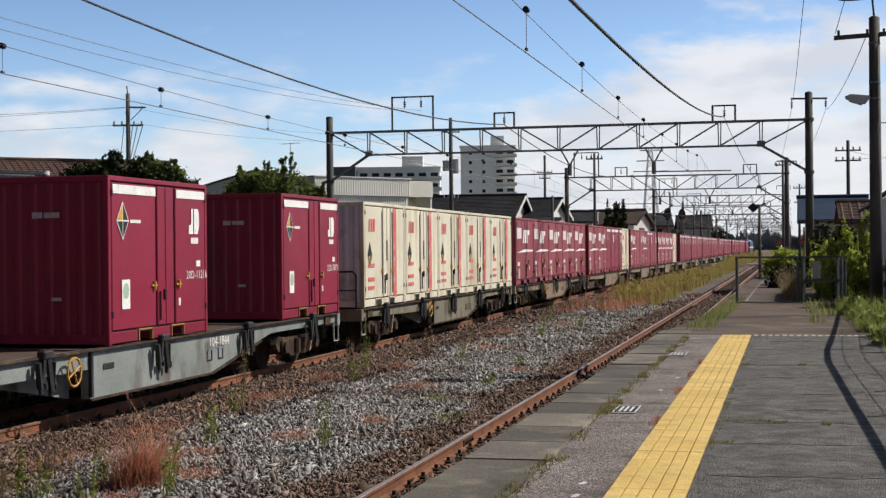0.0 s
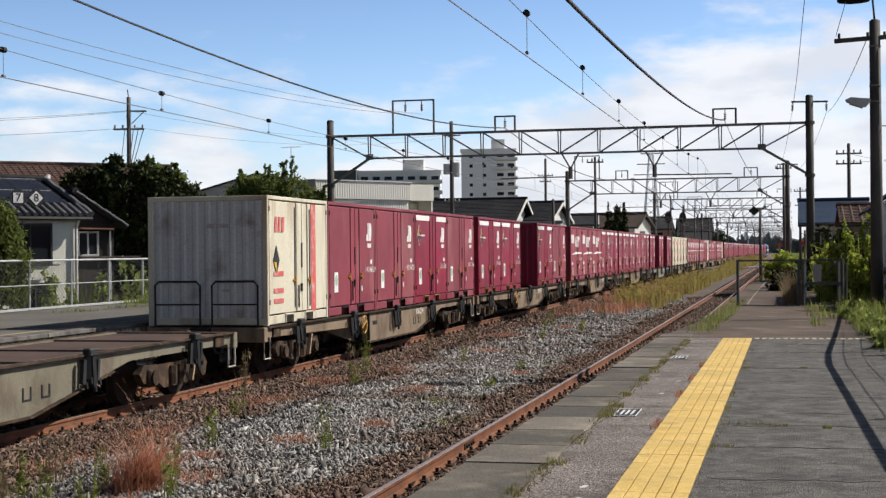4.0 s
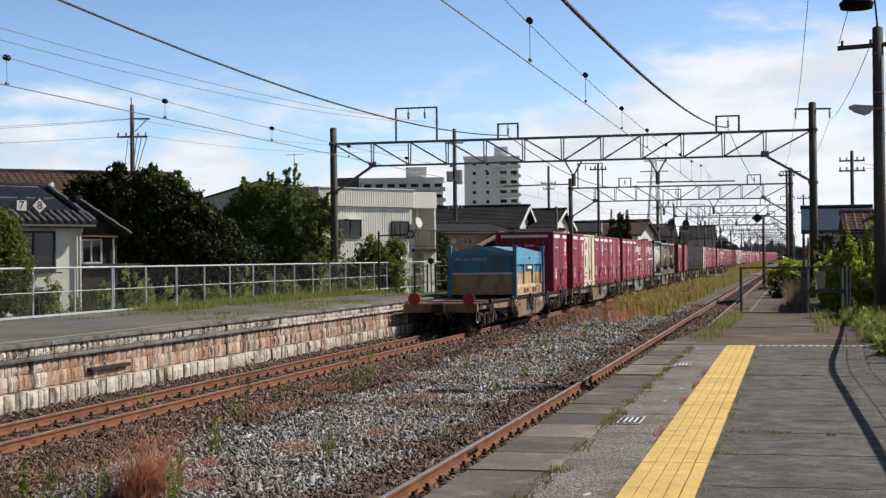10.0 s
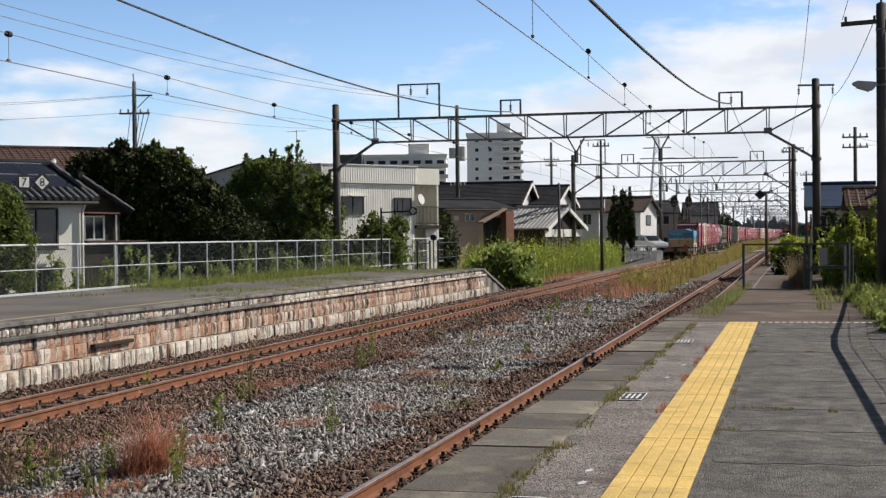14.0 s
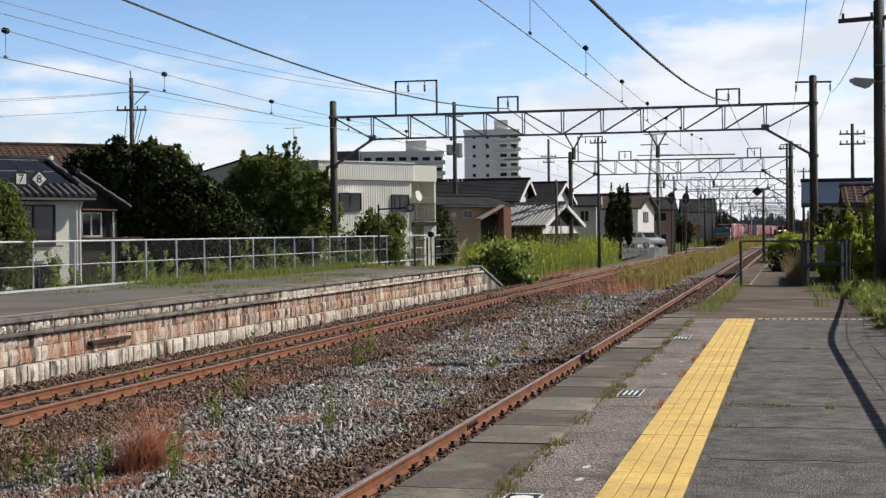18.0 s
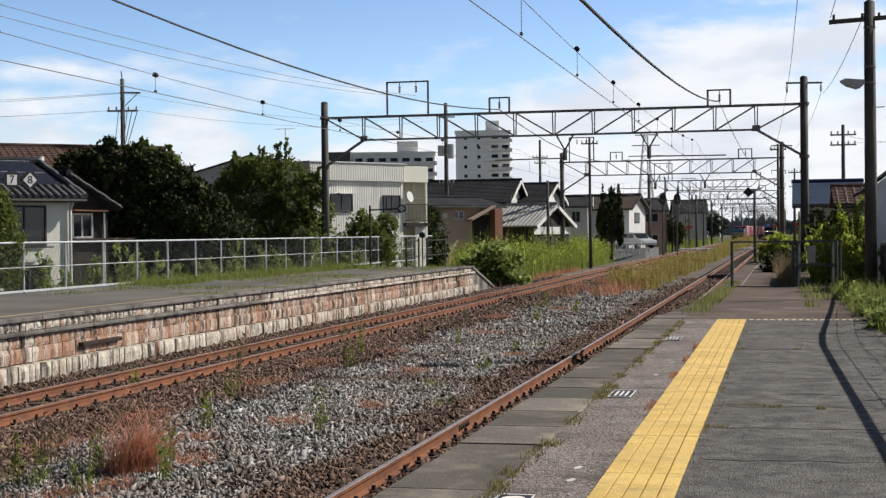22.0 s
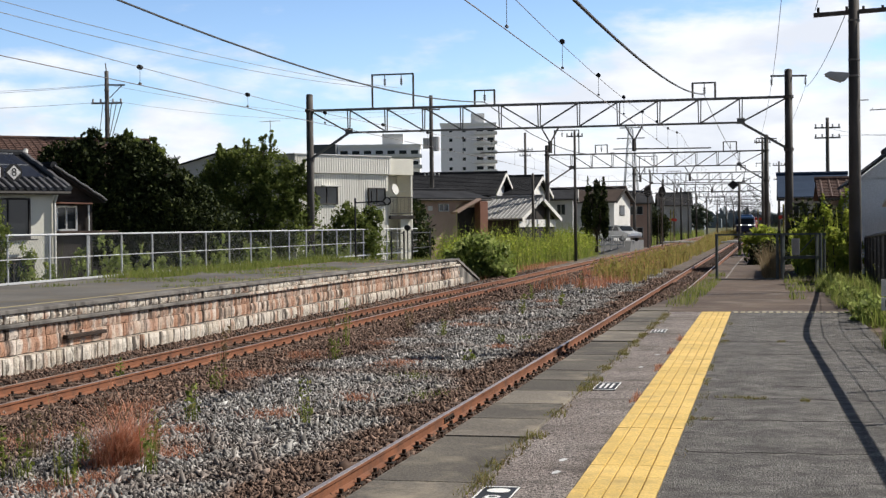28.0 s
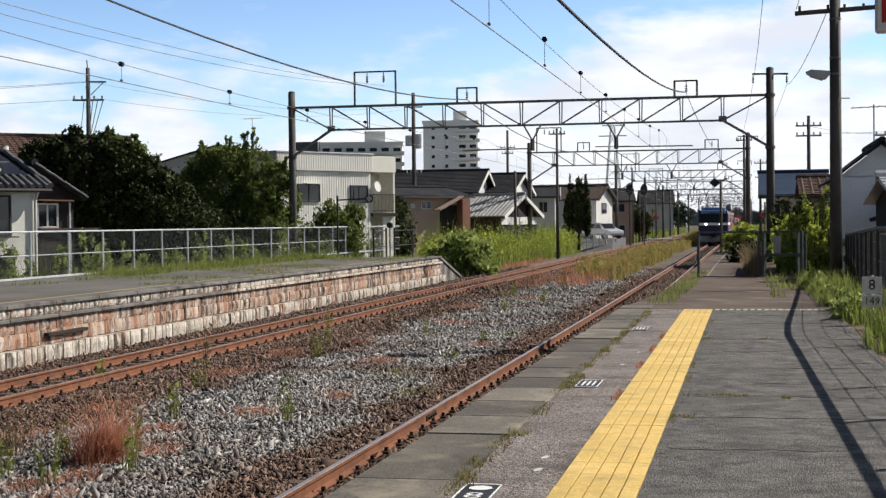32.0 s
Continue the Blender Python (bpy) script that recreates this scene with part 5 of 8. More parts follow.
# gate across the path
gt = thing("path_gate", "green-grey pipe gate and fence across the path", "gate", pose(0, 42.0, .78))
GG = surf("gate_paint", (0.085, 0.105, 0.105), (0.12, 0.14, 0.14), 3, .6, .05, 40)
for x in (-1.4, .27, .40, 1.45):
    part("post", Shape().tube((x, 0, -.25), (x, 0, 1.29), .045, 8), GG, gt)
gf = part("gate_frame", Shape().bar((-1.4, 0, 1.27), (1.45, 0, 1.27), .05, .05).bar((-1.4, 0, .0), (.27, 0, .0), .05, .05), GG, gt)
lf = part("leaf", Shape().bar((.42, .03, .62), (1.4, .03, .62), .05, .09).bar((1.35, .03, 0), (1.35, .03, 1.25), .08, .05), GG, gt)
part("cross_bar", Shape().bar((.8, .03, .66), (1.3, .03, 1.2), .03, .03).bar((.45, .03, .2), (.45, .03, 1.25), .04, .04), GG, lf)
part("notice", Shape().box(.66, .88, -.05, -.03, .68, 1.15, .004), GREYW, gt, "pale notice plate")
rl = thing("fence", "green-grey pipe fence beside the gate", "fence", pose(0, 41.9, .78))
for x in (1.55, 1.95, 2.3):
    part("post", Shape().tube((x, 0, -.25), (x, 0, 1.3), .035, 8), GG, rl)
part("rail", Shape().bar((1.5, 0, 1.27), (2.35, 0, 1.27), .05, .05), GG, rl)

# fence on the right edge of the platform: dark posts, top rail, wire netting; a block wall behind
rf = thing("fence", "dark steel fence with wire netting along the platform", "fence")
y = 3.4
XF = lambda y: 1.74 + .018 * max(0, 20 - y) + .036 * max(0, y - 20)
ZF = lambda y: 2.25 - .016 * max(0, y - 21)
NETD = surf("dark_netting", (0.03, 0.03, 0.03), (0.05, 0.05, 0.05), 3, .6, 0, 30, .2)
while y < 39:
    x = XF(y)
    part("post", Shape().tube((x, y, .6), (x, y, ZF(y) + .02), .032, 8), BLACK, rf)
    if y < 37:
        x2 = XF(y + 2)
        part("top_rail", Shape().tube((x, y, ZF(y)), (x2, y + 2, ZF(y + 2)), .034, 8), BLACK, rf)
        nt = Shape()
        for k in range(8):
            nt.bar((x + (x2 - x) * k / 8, y + k * .25, .95), (x + (x2 - x) * k / 8, y + k * .25, ZF(y)), .006, .006)
        for k in range(5):
            nt.bar((x, y, 1.0 + k * .26), (x2, y + 2, 1.0 + k * .26), .006, .006)
        part("netting", nt, NETD, rf)
    y += 2.0
bw = thing("block_wall", "weathered concrete block wall behind the fence", "", kind="structure")
BLK = surf("concrete_block", (0.16, 0.155, 0.145), (0.22, 0.21, 0.195), 1.5, .92, .3, 50, stain=(0.07, 0.065, 0.06), streak=2, amount=.5, rand=.18)
part("mortar", Shape().box(2.89, 2.98, 27, 40.3, .4, 2.05), CONCD, bw)
bme = Shape().box(-.06, .06, -.192, .192, -.092, .092, .006).mesh("block")
bme.materials.append(BLK)
for r in range(7):
    for k in range(32):
        y = 27.2 + k * .4 + (.2 if r % 2 else 0)
        part("block", bme, BLK, bw, at=pose(2.9, y, 1.0 + r * .2 - .25))

# kilometre plate in the weeds
km = thing("kilometre_post", "white plates with figures on a short post in the weeds", "sign", pose(1.62, 20.4, .9, 0, 0, -6))
part("post", Shape().tube((0, .03, -.1), (0, .03, .72), .02, 6), GALV, km)
for z0, z1, txt, sz in ((.47, .70, "8", .2), (.28, .455, "149", .14)):
    p = part("plate", Shape().box(-.13, .13, -.008, .008, z0, z1, .003), WHITE, km)
    part("figure", glyphs(txt, sz), BLACK, p, at=pose(0, -.012, (z0 + z1) / 2, 90, 0, 0))

# painted boarding marks on the platform
for mx, my, txt in ((-1.42, 7.52, "8"), (-1.39, 12.85, ""), (-1.42, 19.55, "")):
    m = thing("boarding_mark", "black floor plate with white outline and figure", "floor mark", pose(mx, my, .948))
    part("plate", Shape().box(-.1, .1, -.3, .3, 0, .004), BLACK, m)
    o = Shape()
    for x0, x1, y0, y1 in ((-.1, .1, -.3, -.28), (-.1, .1, .28, .3), (-.1, -.09, -.3, .3), (.09, .1, -.3, .3)):
        o.box(x0, x1, y0, y1, .0045, .006)
    part("outline", o, WHITE, m)
    if txt:
        part("figure", glyphs(txt, .22), WHITE, m, at=Matrix.Translation((0, -.05, .0065)))
        part("spot", Shape().extrude([(.065 * math.cos(k * .524), .17 + .065 * math.sin(k * .524)) for k in range(12)], .0055, .007, "z"), WHITE, m)
    else:
        for k in range(3):
            part("bar", Shape().box(-.055 + k * .045, -.035 + k * .045, -.18, .18, .0055, .007), WHITE, m)
# faded paint scraps
for px, py in ((-1.24, 8.75), (-1.22, 8.3), (-1.26, 14.6), (-1.2, 16.0)):
    solid("paint_scrap", Shape().extrude([(px, py), (px + .025, py + .02), (px + .04, py + .1), (px + .015, py + .13), (px - .01, py + .06)], .943, .946, "z"), GREYW, "worn scrap of white floor paint", "floor paint")

# poles and lines in the neighbourhood
def utility_pole(x, y, h, r, arms, label="concrete utility pole with cross-arms", rz=0, extras=True):
    t = thing("utility_pole", label, "utility pole", pose(x, y, 0, 0, 0, rz))
    part("pole", Shape().tube((0, 0, -.4), (0, 0, h), r, 10, r * .7), POLEC, t, smooth=True)
    for z, w in arms:
        a = part("cross_arm", Shape().bar((-w / 2, 0, z), (w / 2, 0, z), .09, .09), STEEL, t)
        for k in (-.45, -.2, .2, .45):
            part("insulator", Shape().tube((k * w, 0, z), (k * w, 0, z + .22), .05, 6), GREYW, a)
    return t


t = utility_pole(-33.3, 70, 10.6, .15, ((8.94, 1.6),), rz=12)
part("cross_arm", Shape().bar((-.1, -.05, 9.88), (.95, -.05, 9.86), .09, .08), STEEL, t)
part("top_spike", Shape().tube((0, 0, 10.5), (-.05, 0, 11.0), .03, 6), STEEL, t)
for x, z in ((.25, 8.2), (.5, 7.9), (.78, 7.7)):
    part("stay", Shape().tube((x, -.03, 8.94), (x * .25, -.03, z - .7), .022, 5), STEEL, t)
part("stay", Shape().tube((-.2, -.03, 8.94), (-.45, -.03, 6.9), .018, 5), WIREL, t)
part("brace", Shape().tube((.8, -.05, 9.84), (.15, -.05, 9.2), .025, 5), STEEL, t)
for z in (9.6, 8.6, 7.6):
    part("band", Shape().tube((0, 0, z - .04), (0, 0, z + .04), .135, 10), STEEL, t)
t = utility_pole(-25.3, 110, 12.5, .2, ((11.4, 1.4), (6.3, 1.2)), rz=10)
part("transformer", Shape().tube((.35, 0, 8.2), (.35, 0, 9.3), .3, 10), GREYW, t)
part("transformer", Shape().tube((-.4, 0, 8.4), (-.4, 0, 9.2), .25, 10), GREYW, t)
utility_pole(3.55, 90, 8.6, .14, ((8.0, 1.5), (7.4, 1.5)))
utility_pole(7.6, 82, 7.6, .13, ((6.9, 1.8), (6.5, 1.8), (6.1, 1.2)))
utility_pole(-24.5, 150, 12, .18, ((10.2, 1.6), (9.6, 1.2)))
for x, y, h in ((-15.5, 98, 5.9), (-13.4, 104, 9.1), (-12.8, 165, 8.4), (-12.4, 175, 6.2), (-2.0, 110, 5.4), (-.3, 112, 8.8), (-12.6, 205, 8), (-12.5, 240, 8), (1.2, 150, 8.5), (1.5, 200, 8.5)):
    utility_pole(x, y, h, .12, () if h < 8.5 else ((h - .4, 1.2),), "dark slender line-side mast")
for a, b, d in (((-33.3, 70, 9.9), (-60, 57, 9.6), .6), ((-32.5, 70, 9.9), (-60, 58, 9.3), .6), ((-33.3, 70, 9.0), (-60, 60, 8.9), .5), ((-33.3, 70, 9.1), (-25.3, 110, 11.3), .8), ((-33.3, 70, 9.9), (-25.3, 110, 11.5), .8), ((-25.3, 110, 11.4), (-24.5, 150, 10.2), .7), ((-25.3, 110, 8.6), (-12, 150, 5.6), 1.2), ((-24.5, 150, 10), (3.5, 200, 9.0), 1.0), ((3.55, 90, 8.0), (7.6, 82, 7.0), .2), ((3.55, 90, 7.5), (20, 70, 7.4), .3), ((7.6, 82, 6.9), (22, 66, 6.8), .3)):
    cable(sag(a, b, d, 10), .009, WIREL, "thin overhead service wire")

# signals
def signal(x, y, h, turn=0):
    t = thing("railway_signal", "black railway signal head on a mast", "signal", pose(x, y, 0, 0, 0, turn))
    part("mast", Shape().tube((0, 0, -.3), (0, 0, h), .08, 8), POLEC, t)
    hd = part("head", Shape().extrude([(.38 * math.cos(k * .524), h - .5 + .62 * math.sin(k * .524)) for k in range(12)], -.12, .05), BLACK, t, "black oval signal head")
    for k in range(3):
        part("hood", Shape().tube((0, -.12, h - .85 + k * .36), (0, -.3, h - .83 + k * .36), .12, 10), BLACK, hd)
    part("ladder", Shape().bar((.14, .1, .2), (.14, .1, h - 1), .03, .03).bar((.4, .1, .2), (.4, .1, h - 1), .03, .03), POLEC, t)


signal(-11.9, 150, 6.2)
signal(-11.0, 158, 6.3, 180)
t = thing("railway_signal", "diamond-shaped black sign on an arm", "signal", pose(-1.75, 110, 0))
part("arm", Shape().tube((0, 0, 5.35), (-.7, 0, 5.35), .03, 5), BLACK, t)
part("board", Shape().extrude([(-.7, 4.85), (-.3, 5.2), (-.7, 5.55), (-1.1, 5.2)], -.05, .05), BLACK, t)

# level crossing: paving, barriers, posts
solid("crossing", Shape().box(-16, 6, 196, 203, -.3, .02, .01), surf("crossing_paving", (0.2, 0.19, 0.18), (0.27, 0.26, 0.25), .5, .9, .1), "paved level crossing over both tracks", kind="structure")
for x0, x1, yy in ((-5.4, -1.5, 176), (-12.9, -8.6, 178)):
    b = thing("low_barrier", "low white horizontal bar beside the track", "barrier", pose(0, yy, 0))
    part("bar", Shape().box(x0, x1, -.06, .06, .05, .22, .02), WHITE, b)
for x, y in ((-12.4, 194), (-1.2, 204), (-12.6, 203), (1.6, 150)):
    c = thing("crossing_signal", "level crossing post with red and dark signs", "crossing signal", pose(x, y, 0))
    part("post", Shape().tube((0, 0, -.3), (0, 0, 4.2), .09, 8), surf("banded_post", (0.3, 0.26, 0.05), (0.05, 0.05, 0.05), 1.2, .6, 0), c)
    for s in (-.3, .3):
        part("lamp", Shape().tube((s, -.1, 2.9), (s, -.16, 2.9), .2, 12), REDP, c, "red warning lamp")
    part("cross", Shape().bar((-.5, -.05, 3.5), (.5, -.05, 4.0), .03, .16, (0, 1, 0)).bar((-.5, -.05, 4.0), (.5, -.05, 3.5), .03, .16, (0, 1, 0)), BLACK, c)
# guard rail and parked van
gr = thing("guard_rail", "pale pipe guard rail along the lane", "guard rail")
for k in range(9):
    part("post", Shape().tube((-17.0 + k * .55, 129.6 + k * .25, -.3), (-17.0 + k * .55, 129.6 + k * .25, 1.35), .05, 6), GREYW, gr)
for z, r in ((1.33, .05), (.55, .04)):
    part("rail", Shape().path([(-17.0, 129.6, z), (-12.6, 131.6, z)], r, 6), GREYW, gr)
for k in range(24):
    x, y = -17.0 + k * .185, 129.6 + k * .084
    part("bar", Shape().bar((x, y, .55), (x, y, 1.33), .05, .03), GREYW, gr)


def vehicle(x, y, rz, paint, label, tall=1.5, length=4.3):
    """A small estate car; x forward."""
    v = thing("car", label, "car", pose(x, y, 0.81, 0, 0, rz))
    hl = length / 2
    low = [(-hl, .32), (hl - .1, .32), (hl, .5), (hl - .04, .74), (hl - 1.0, .92), (-hl + .05, .95), (-hl, .7)]
    part("body", Shape().extrude(low, -.8, .8), paint, v)
    cab = [(hl - 1.05, .9), (hl - 1.75, tall - .06), (hl - 2.1, tall), (-hl + .35, tall - .02), (-hl + .04, .92)]
    n = len(cab)
    vs = [(a, -.8 + .22 * (b - .9) / (tall - .9), b) for a, b in cab] + [(a, .8 - .22 * (b - .9) / (tall - .9), b) for a, b in cab]
    part("cabin", Shape().add(vs, [(i, (i + 1) % n, n + (i + 1) % n, n + i) for i in range(n)] + [tuple(range(n))[::-1], tuple(range(n, 2 * n))]), paint, v)
    for s in (-1, 1):
        for a, b in ((-hl + .35, -.55), (-.47, hl - 1.9)):
            part("side_window", Shape().add([(a, s * .79, .97), (b + (.45 if b > 0 else 0), s * .79, .97), (b, s * .64, tall - .12), (a + .1, s * .64, tall - .12), (a, s * .74, .97), (b + (.45 if b > 0 else 0), s * .74, .97), (b, s * .59, tall - .12), (a + .1, s * .59, tall - .12)],
                                            [(0, 1, 2, 3), (4, 7, 6, 5), (0, 4, 5, 1), (1, 5, 6, 2), (2, 6, 7, 3), (3, 7, 4, 0)]), PANE, v)
        for k in (-hl + .75, hl - .8):
            w = part("wheel", Shape().tube((k, s * .64, .3), (k, s * .83, .3), .3, 18), BLACK, v)
            part("rim", Shape().tube((k, s * .83, .3), (k, s * .845, .3), .18, 14), GALV, w)
        part("headlight", Shape().box(hl - .12, hl + .0, s * .6 - .14, s * .6 + .14, .58, .74, .02), WHITE, v)
    part("windscreen", Shape().bar((hl - 1.08, 0, .97), (hl - 1.70, 0, tall - .1), 1.25, .03), PANE, v)


solid("lane", Shape().extrude([(130.2, -.34), (132.5, .81), (146, .81), (146, -.34)], -24, -12.0, "x"), surf("lane_asphalt", (0.10, 0.10, 0.10), (0.14, 0.14, 0.14), .5, .9, .2, 20), "asphalt lane rising to the crossing", kind="structure")
SILVER = surf("silver_paint", (0.50, 0.51, 0.52), (0.58, 0.59, 0.60), 2, .35, 0, 30, .3)
vehicle(-13.1, 135.5, -50, SILVER, "silver estate car standing in the lane by the guard rail", 1.5, 4.0)
vehicle(-15.9, 138.5, -35, WHITE, "white car parked behind the guard rail", 1.45, 3.6)
# lattice pylon far off, its steel coloured pale to stand for haze
PALES = surf("hazed_galvanised", (0.66, 0.68, 0.71), (0.74, 0.76, 0.79), 1, .7, 0, 20)
py = thing("pylon", "distant lattice power pylon", "pylon", pose(-38, 420, 0))
for s in (-1, 1):
    for q in (-1, 1):
        part("leg", Shape().bar((s * 3, q * 3, -.4), (s * .5, q * .5, 30), .25, .25), PALES, py)
for k in range(9):
    z = 2 + k * 3.2
    w = 3 - 2.5 * z / 30
    part("lattice", Shape().bar((-w, -w, z), (w * .85, -w, z + 3), .14, .14).bar((w, -w, z), (-w * .85, -w, z + 3), .14, .14), PALES, py)
for z, w in ((24, 5), (27, 4), (30, 3)):
    part("arm", Shape().bar((-w, 0, z), (w, 0, z), .25, .3), PALES, py)


# ---- the container train ----
SPEED = 23.25
MAROON = surf("maroon_paint", (0.26, 0.015, 0.044), (0.20, 0.014, 0.036), 0.6, 0.45, 0.03, 40, stain=(0.13, 0.02, 0.03), streak=4, amount=0.18, rand=0.10)
FADED = surf("faded_maroon_paint", (0.28, 0.048, 0.068), (0.20, 0.034, 0.05), 0.6, 0.6, 0.03, 40, stain=(0.34, 0.13, 0.13), streak=3, amount=0.3, rand=0.14)
CREAM = surf("cream_paint", (0.60, 0.55, 0.42), (0.68, 0.63, 0.50), 0.8, 0.6, 0.03, 40, stain=(0.36, 0.26, 0.16), streak=5, amount=0.3, rand=0.05)
GREYEND = surf("grey_panel", (0.50, 0.50, 0.49), (0.58, 0.58, 0.56), 0.8, 0.6, 0.03, 40, stain=(0.25, 0.2, 0.16), amount=0.3)
SEAL = surf("door_seal", (0.012, 0.005, 0.006), (0.025, 0.01, 0.011), 3, 0.8, 0.05, 40)
BRASS = surf("yellow_handle", (0.55, 0.30, 0.05), (0.45, 0.22, 0.05), 5, 0.5, 0.05, 40)
PINK = surf("red_stripe", (0.62, 0.10, 0.10), (0.55, 0.14, 0.13), 2, 0.6, 0.02, 40, stain=(0.62, 0.45, 0.36), amount=0.35)
LETTER = surf("pale_lettering", (0.66, 0.62, 0.58), (0.74, 0.70, 0.66), 8, 0.7, 0.0, 40)
GREENS = surf("sticker_green", (0.30, 0.42, 0.30), (0.40, 0.52, 0.38), 9, 0.6, 0.0, 30)
AMBER = surf("amber", (0.62, 0.36, 0.03), (0.5, 0.28, 0.03), 4, 0.6, 0.0, 40)
L, HW, H = 3.715, 1.225, 2.5


def flat(pts):
    """A thin plate on the side wall, from points (y, z), standing 4 mm proud of the panel."""
    return Shape().extrude(pts, HW + 0.006, HW + 0.012, "x")


def rect(y0, y1, z0, z1):
    return flat([(y0, z0), (y1, z0), (y1, z1), (y0, z1)])


def emblem(y, z, s):
    """A plain two-piece company mark: a stepped bar and a block with a cut corner."""
    a = flat([(y, z), (y + .42 * s, z), (y + .42 * s, z + s), (y + .24 * s, z + s), (y + .24 * s, z + .36 * s), (y, z + .36 * s)])
    b = flat([(y + .52 * s, z), (y + .86 * s, z), (y + s, z + .3 * s), (y + s, z + .85 * s), (y + .86 * s, z + s), (y + .52 * s, z + s)])
    return a.add(b.v, b.f)


def speed_mark(y, z, s):
    """A plain company mark of three slanted bars, the last one with a wing."""
    a = flat([(y, z), (y + .42 * s, z), (y + .60 * s, z + .8 * s), (y + .30 * s, z + .8 * s)])
    b = flat([(y + .70 * s, z), (y + 1.12 * s, z), (y + 1.28 * s, z + .8 * s), (y + .86 * s, z + .8 * s)])
    c = flat([(y + 1.40 * s, z), (y + 1.58 * s, z), (y + 1.70 * s, z + .5 * s), (y + 2.2 * s, z + .5 * s), (y + 2.28 * s, z + .8 * s), (y + 1.56 * s, z + .8 * s)])
    return a.add(b.v, b.f).add(c.v, c.f)


def container(style, full=True):
    """A twelve-foot container; origin at the middle of its base. full False: for the wagons far ahead, fewer small fittings."""
    c = thing("freight_container", {
        "band": "maroon twelve-foot steel container with white bands on its doors",
        "plain": "faded maroon twelve-foot steel container without bands",
        "speed": "faded maroon container with white slanted mark and stripe",
        "cream": "cream container with red vertical stripe and red lettering"}[style], "container", group="containers on the train")
    paint = {"band": MAROON, "plain": FADED, "speed": FADED, "cream": CREAM}[style]
    h = L / 2
    # shell with corrugated ends
    body = Shape().box(-HW + .02, HW - .05, -h + .06, h - .06, 0.16, H - .03)
    b = part("body", body, GREYEND if style == "cream" else paint, c)
    for e, s in ((-h, 1), (h, -1)):
        prof = [(-HW + .05, e + s * .07), (-HW + .05, e + s * .034)]
        for k in range(9):
            x = -1.02 + k * 0.255
            prof += [(x - .07, e + s * .034), (x - .03, e + s * .012), (x + .03, e + s * .012), (x + .07, e + s * .034)]
        w = Shape().extrude(prof + [(HW - .07, e + s * .034), (HW - .07, e + s * .07)], 0.15, H - .06, "z")
        part("end_panel", w, GREYEND if style == "cream" else paint, c)
    fr = Shape()
    for y in (-h, h - .09):
        for x in (-HW, HW - .1):
            fr.box(x, x + .1, y, y + .09, 0, H, 0.01)
        fr.box(-HW, HW, y, y + .07, H - .1, H, 0.01)
        fr.box(-HW, HW, y, y + .07, 0.02, 0.16, 0.01)
    for x in (-HW, HW - .09):
        fr.box(x, x + .09, -h, h, H - .075, H, 0.01)
    fr = part("frame", fr, paint, c)
    part("roof", Shape().box(-HW + .03, HW - .03, -h + .03, h - .03, H - .04, H - .015), paint, c)
    # side sill with fork pockets
    s = Shape()
    for y0, y1 in ((-h + .06, -.85), (-.36, .36), (.85, h - .06)):
        s.box(-HW + .01, HW - .015, y0, y1, 0.02, 0.19, 0.008)
    part("sill", s.box(-HW + .01, HW - .02, -.9, .9, .155, .19), paint, c)
    for y in ((-.605, .605) if full else ()):
        p = Shape().box(HW - .04, HW + .008, y - .25, y + .25, 0.175, 0.2, 0.004).box(HW - .04, HW + .006, y - .25, y - .225, 0.02, .18).box(HW - .04, HW + .006, y + .225, y + .25, 0.02, .18)
        part("fork_pocket", p, surf("dull_amber", (0.34, 0.21, 0.05), (0.24, 0.12, 0.04), 6, .7, .1, 40) if style == "band" else (SEAL if style != "cream" else CREAM), c, "dark-edged fork pocket")
    # doors: two leaves with a narrow folding panel between
    seams = (-h + .075, -.19, .50, h - .075) if style != "speed" else (-h + .075, .04, .62, h - .075)
    for i in range(3):
        d = Shape().box(HW - .05, HW, seams[i] + .038, seams[i + 1] - .038, 0.215, H - .10, 0.012)
        if i == 1:
            m = (seams[1] + seams[2]) / 2
            d.box(HW - .002, HW + .010, m - .012, m + .012, 0.22, H - .1)
        dd = part("door", d, paint, c)
        if i != 1:
            y = seams[1] - .12 if i == 0 else seams[2] + .12
            if not full:
                continue
            hd = part("handle", Shape().box(HW, HW + .03, y - .1, y + .1, 0.83, 0.865, .006).box(HW, HW + .045, y - .02, y + .02, 0.77, 0.92, .006), BRASS, dd, "yellow lock handle")
            if style == "cream":
                part("hinge", Shape().box(HW, HW + .02, y, y + .02, .3, 2.3), STEEL, dd)
            e = seams[0] + .03 if i == 0 else seams[3] - .03
            for z in ((0.45, 2.25) if full else ()):
                part("hinge", Shape().box(HW - .01, HW + .018, e - .025, e + .025, z - .05, z + .05, .004), SEAL if style != "cream" else STEEL, dd)
        elif full:
            part("bolt_rod", Shape().tube((HW + .02, seams[1] + .1, .3), (HW + .02, seams[1] + .1, .75), 0.014, 6).box(HW, HW + .03, seams[1] + .25, seams[1] + .32, .62, .78, .006), SEAL, dd)
            if style in ("plain", "speed"):
                part("grip", Shape().box(HW + .004, HW + .02, m - .06, m - .0, 1.12, 1.52, .006), SEAL, dd, "long dark grip")
    part("seal", Shape().box(HW - .045, HW - .03, -h + .08, h - .08, .19, H - .08), SEAL, c, "dark door seals")
    # markings
    lm = LETTER
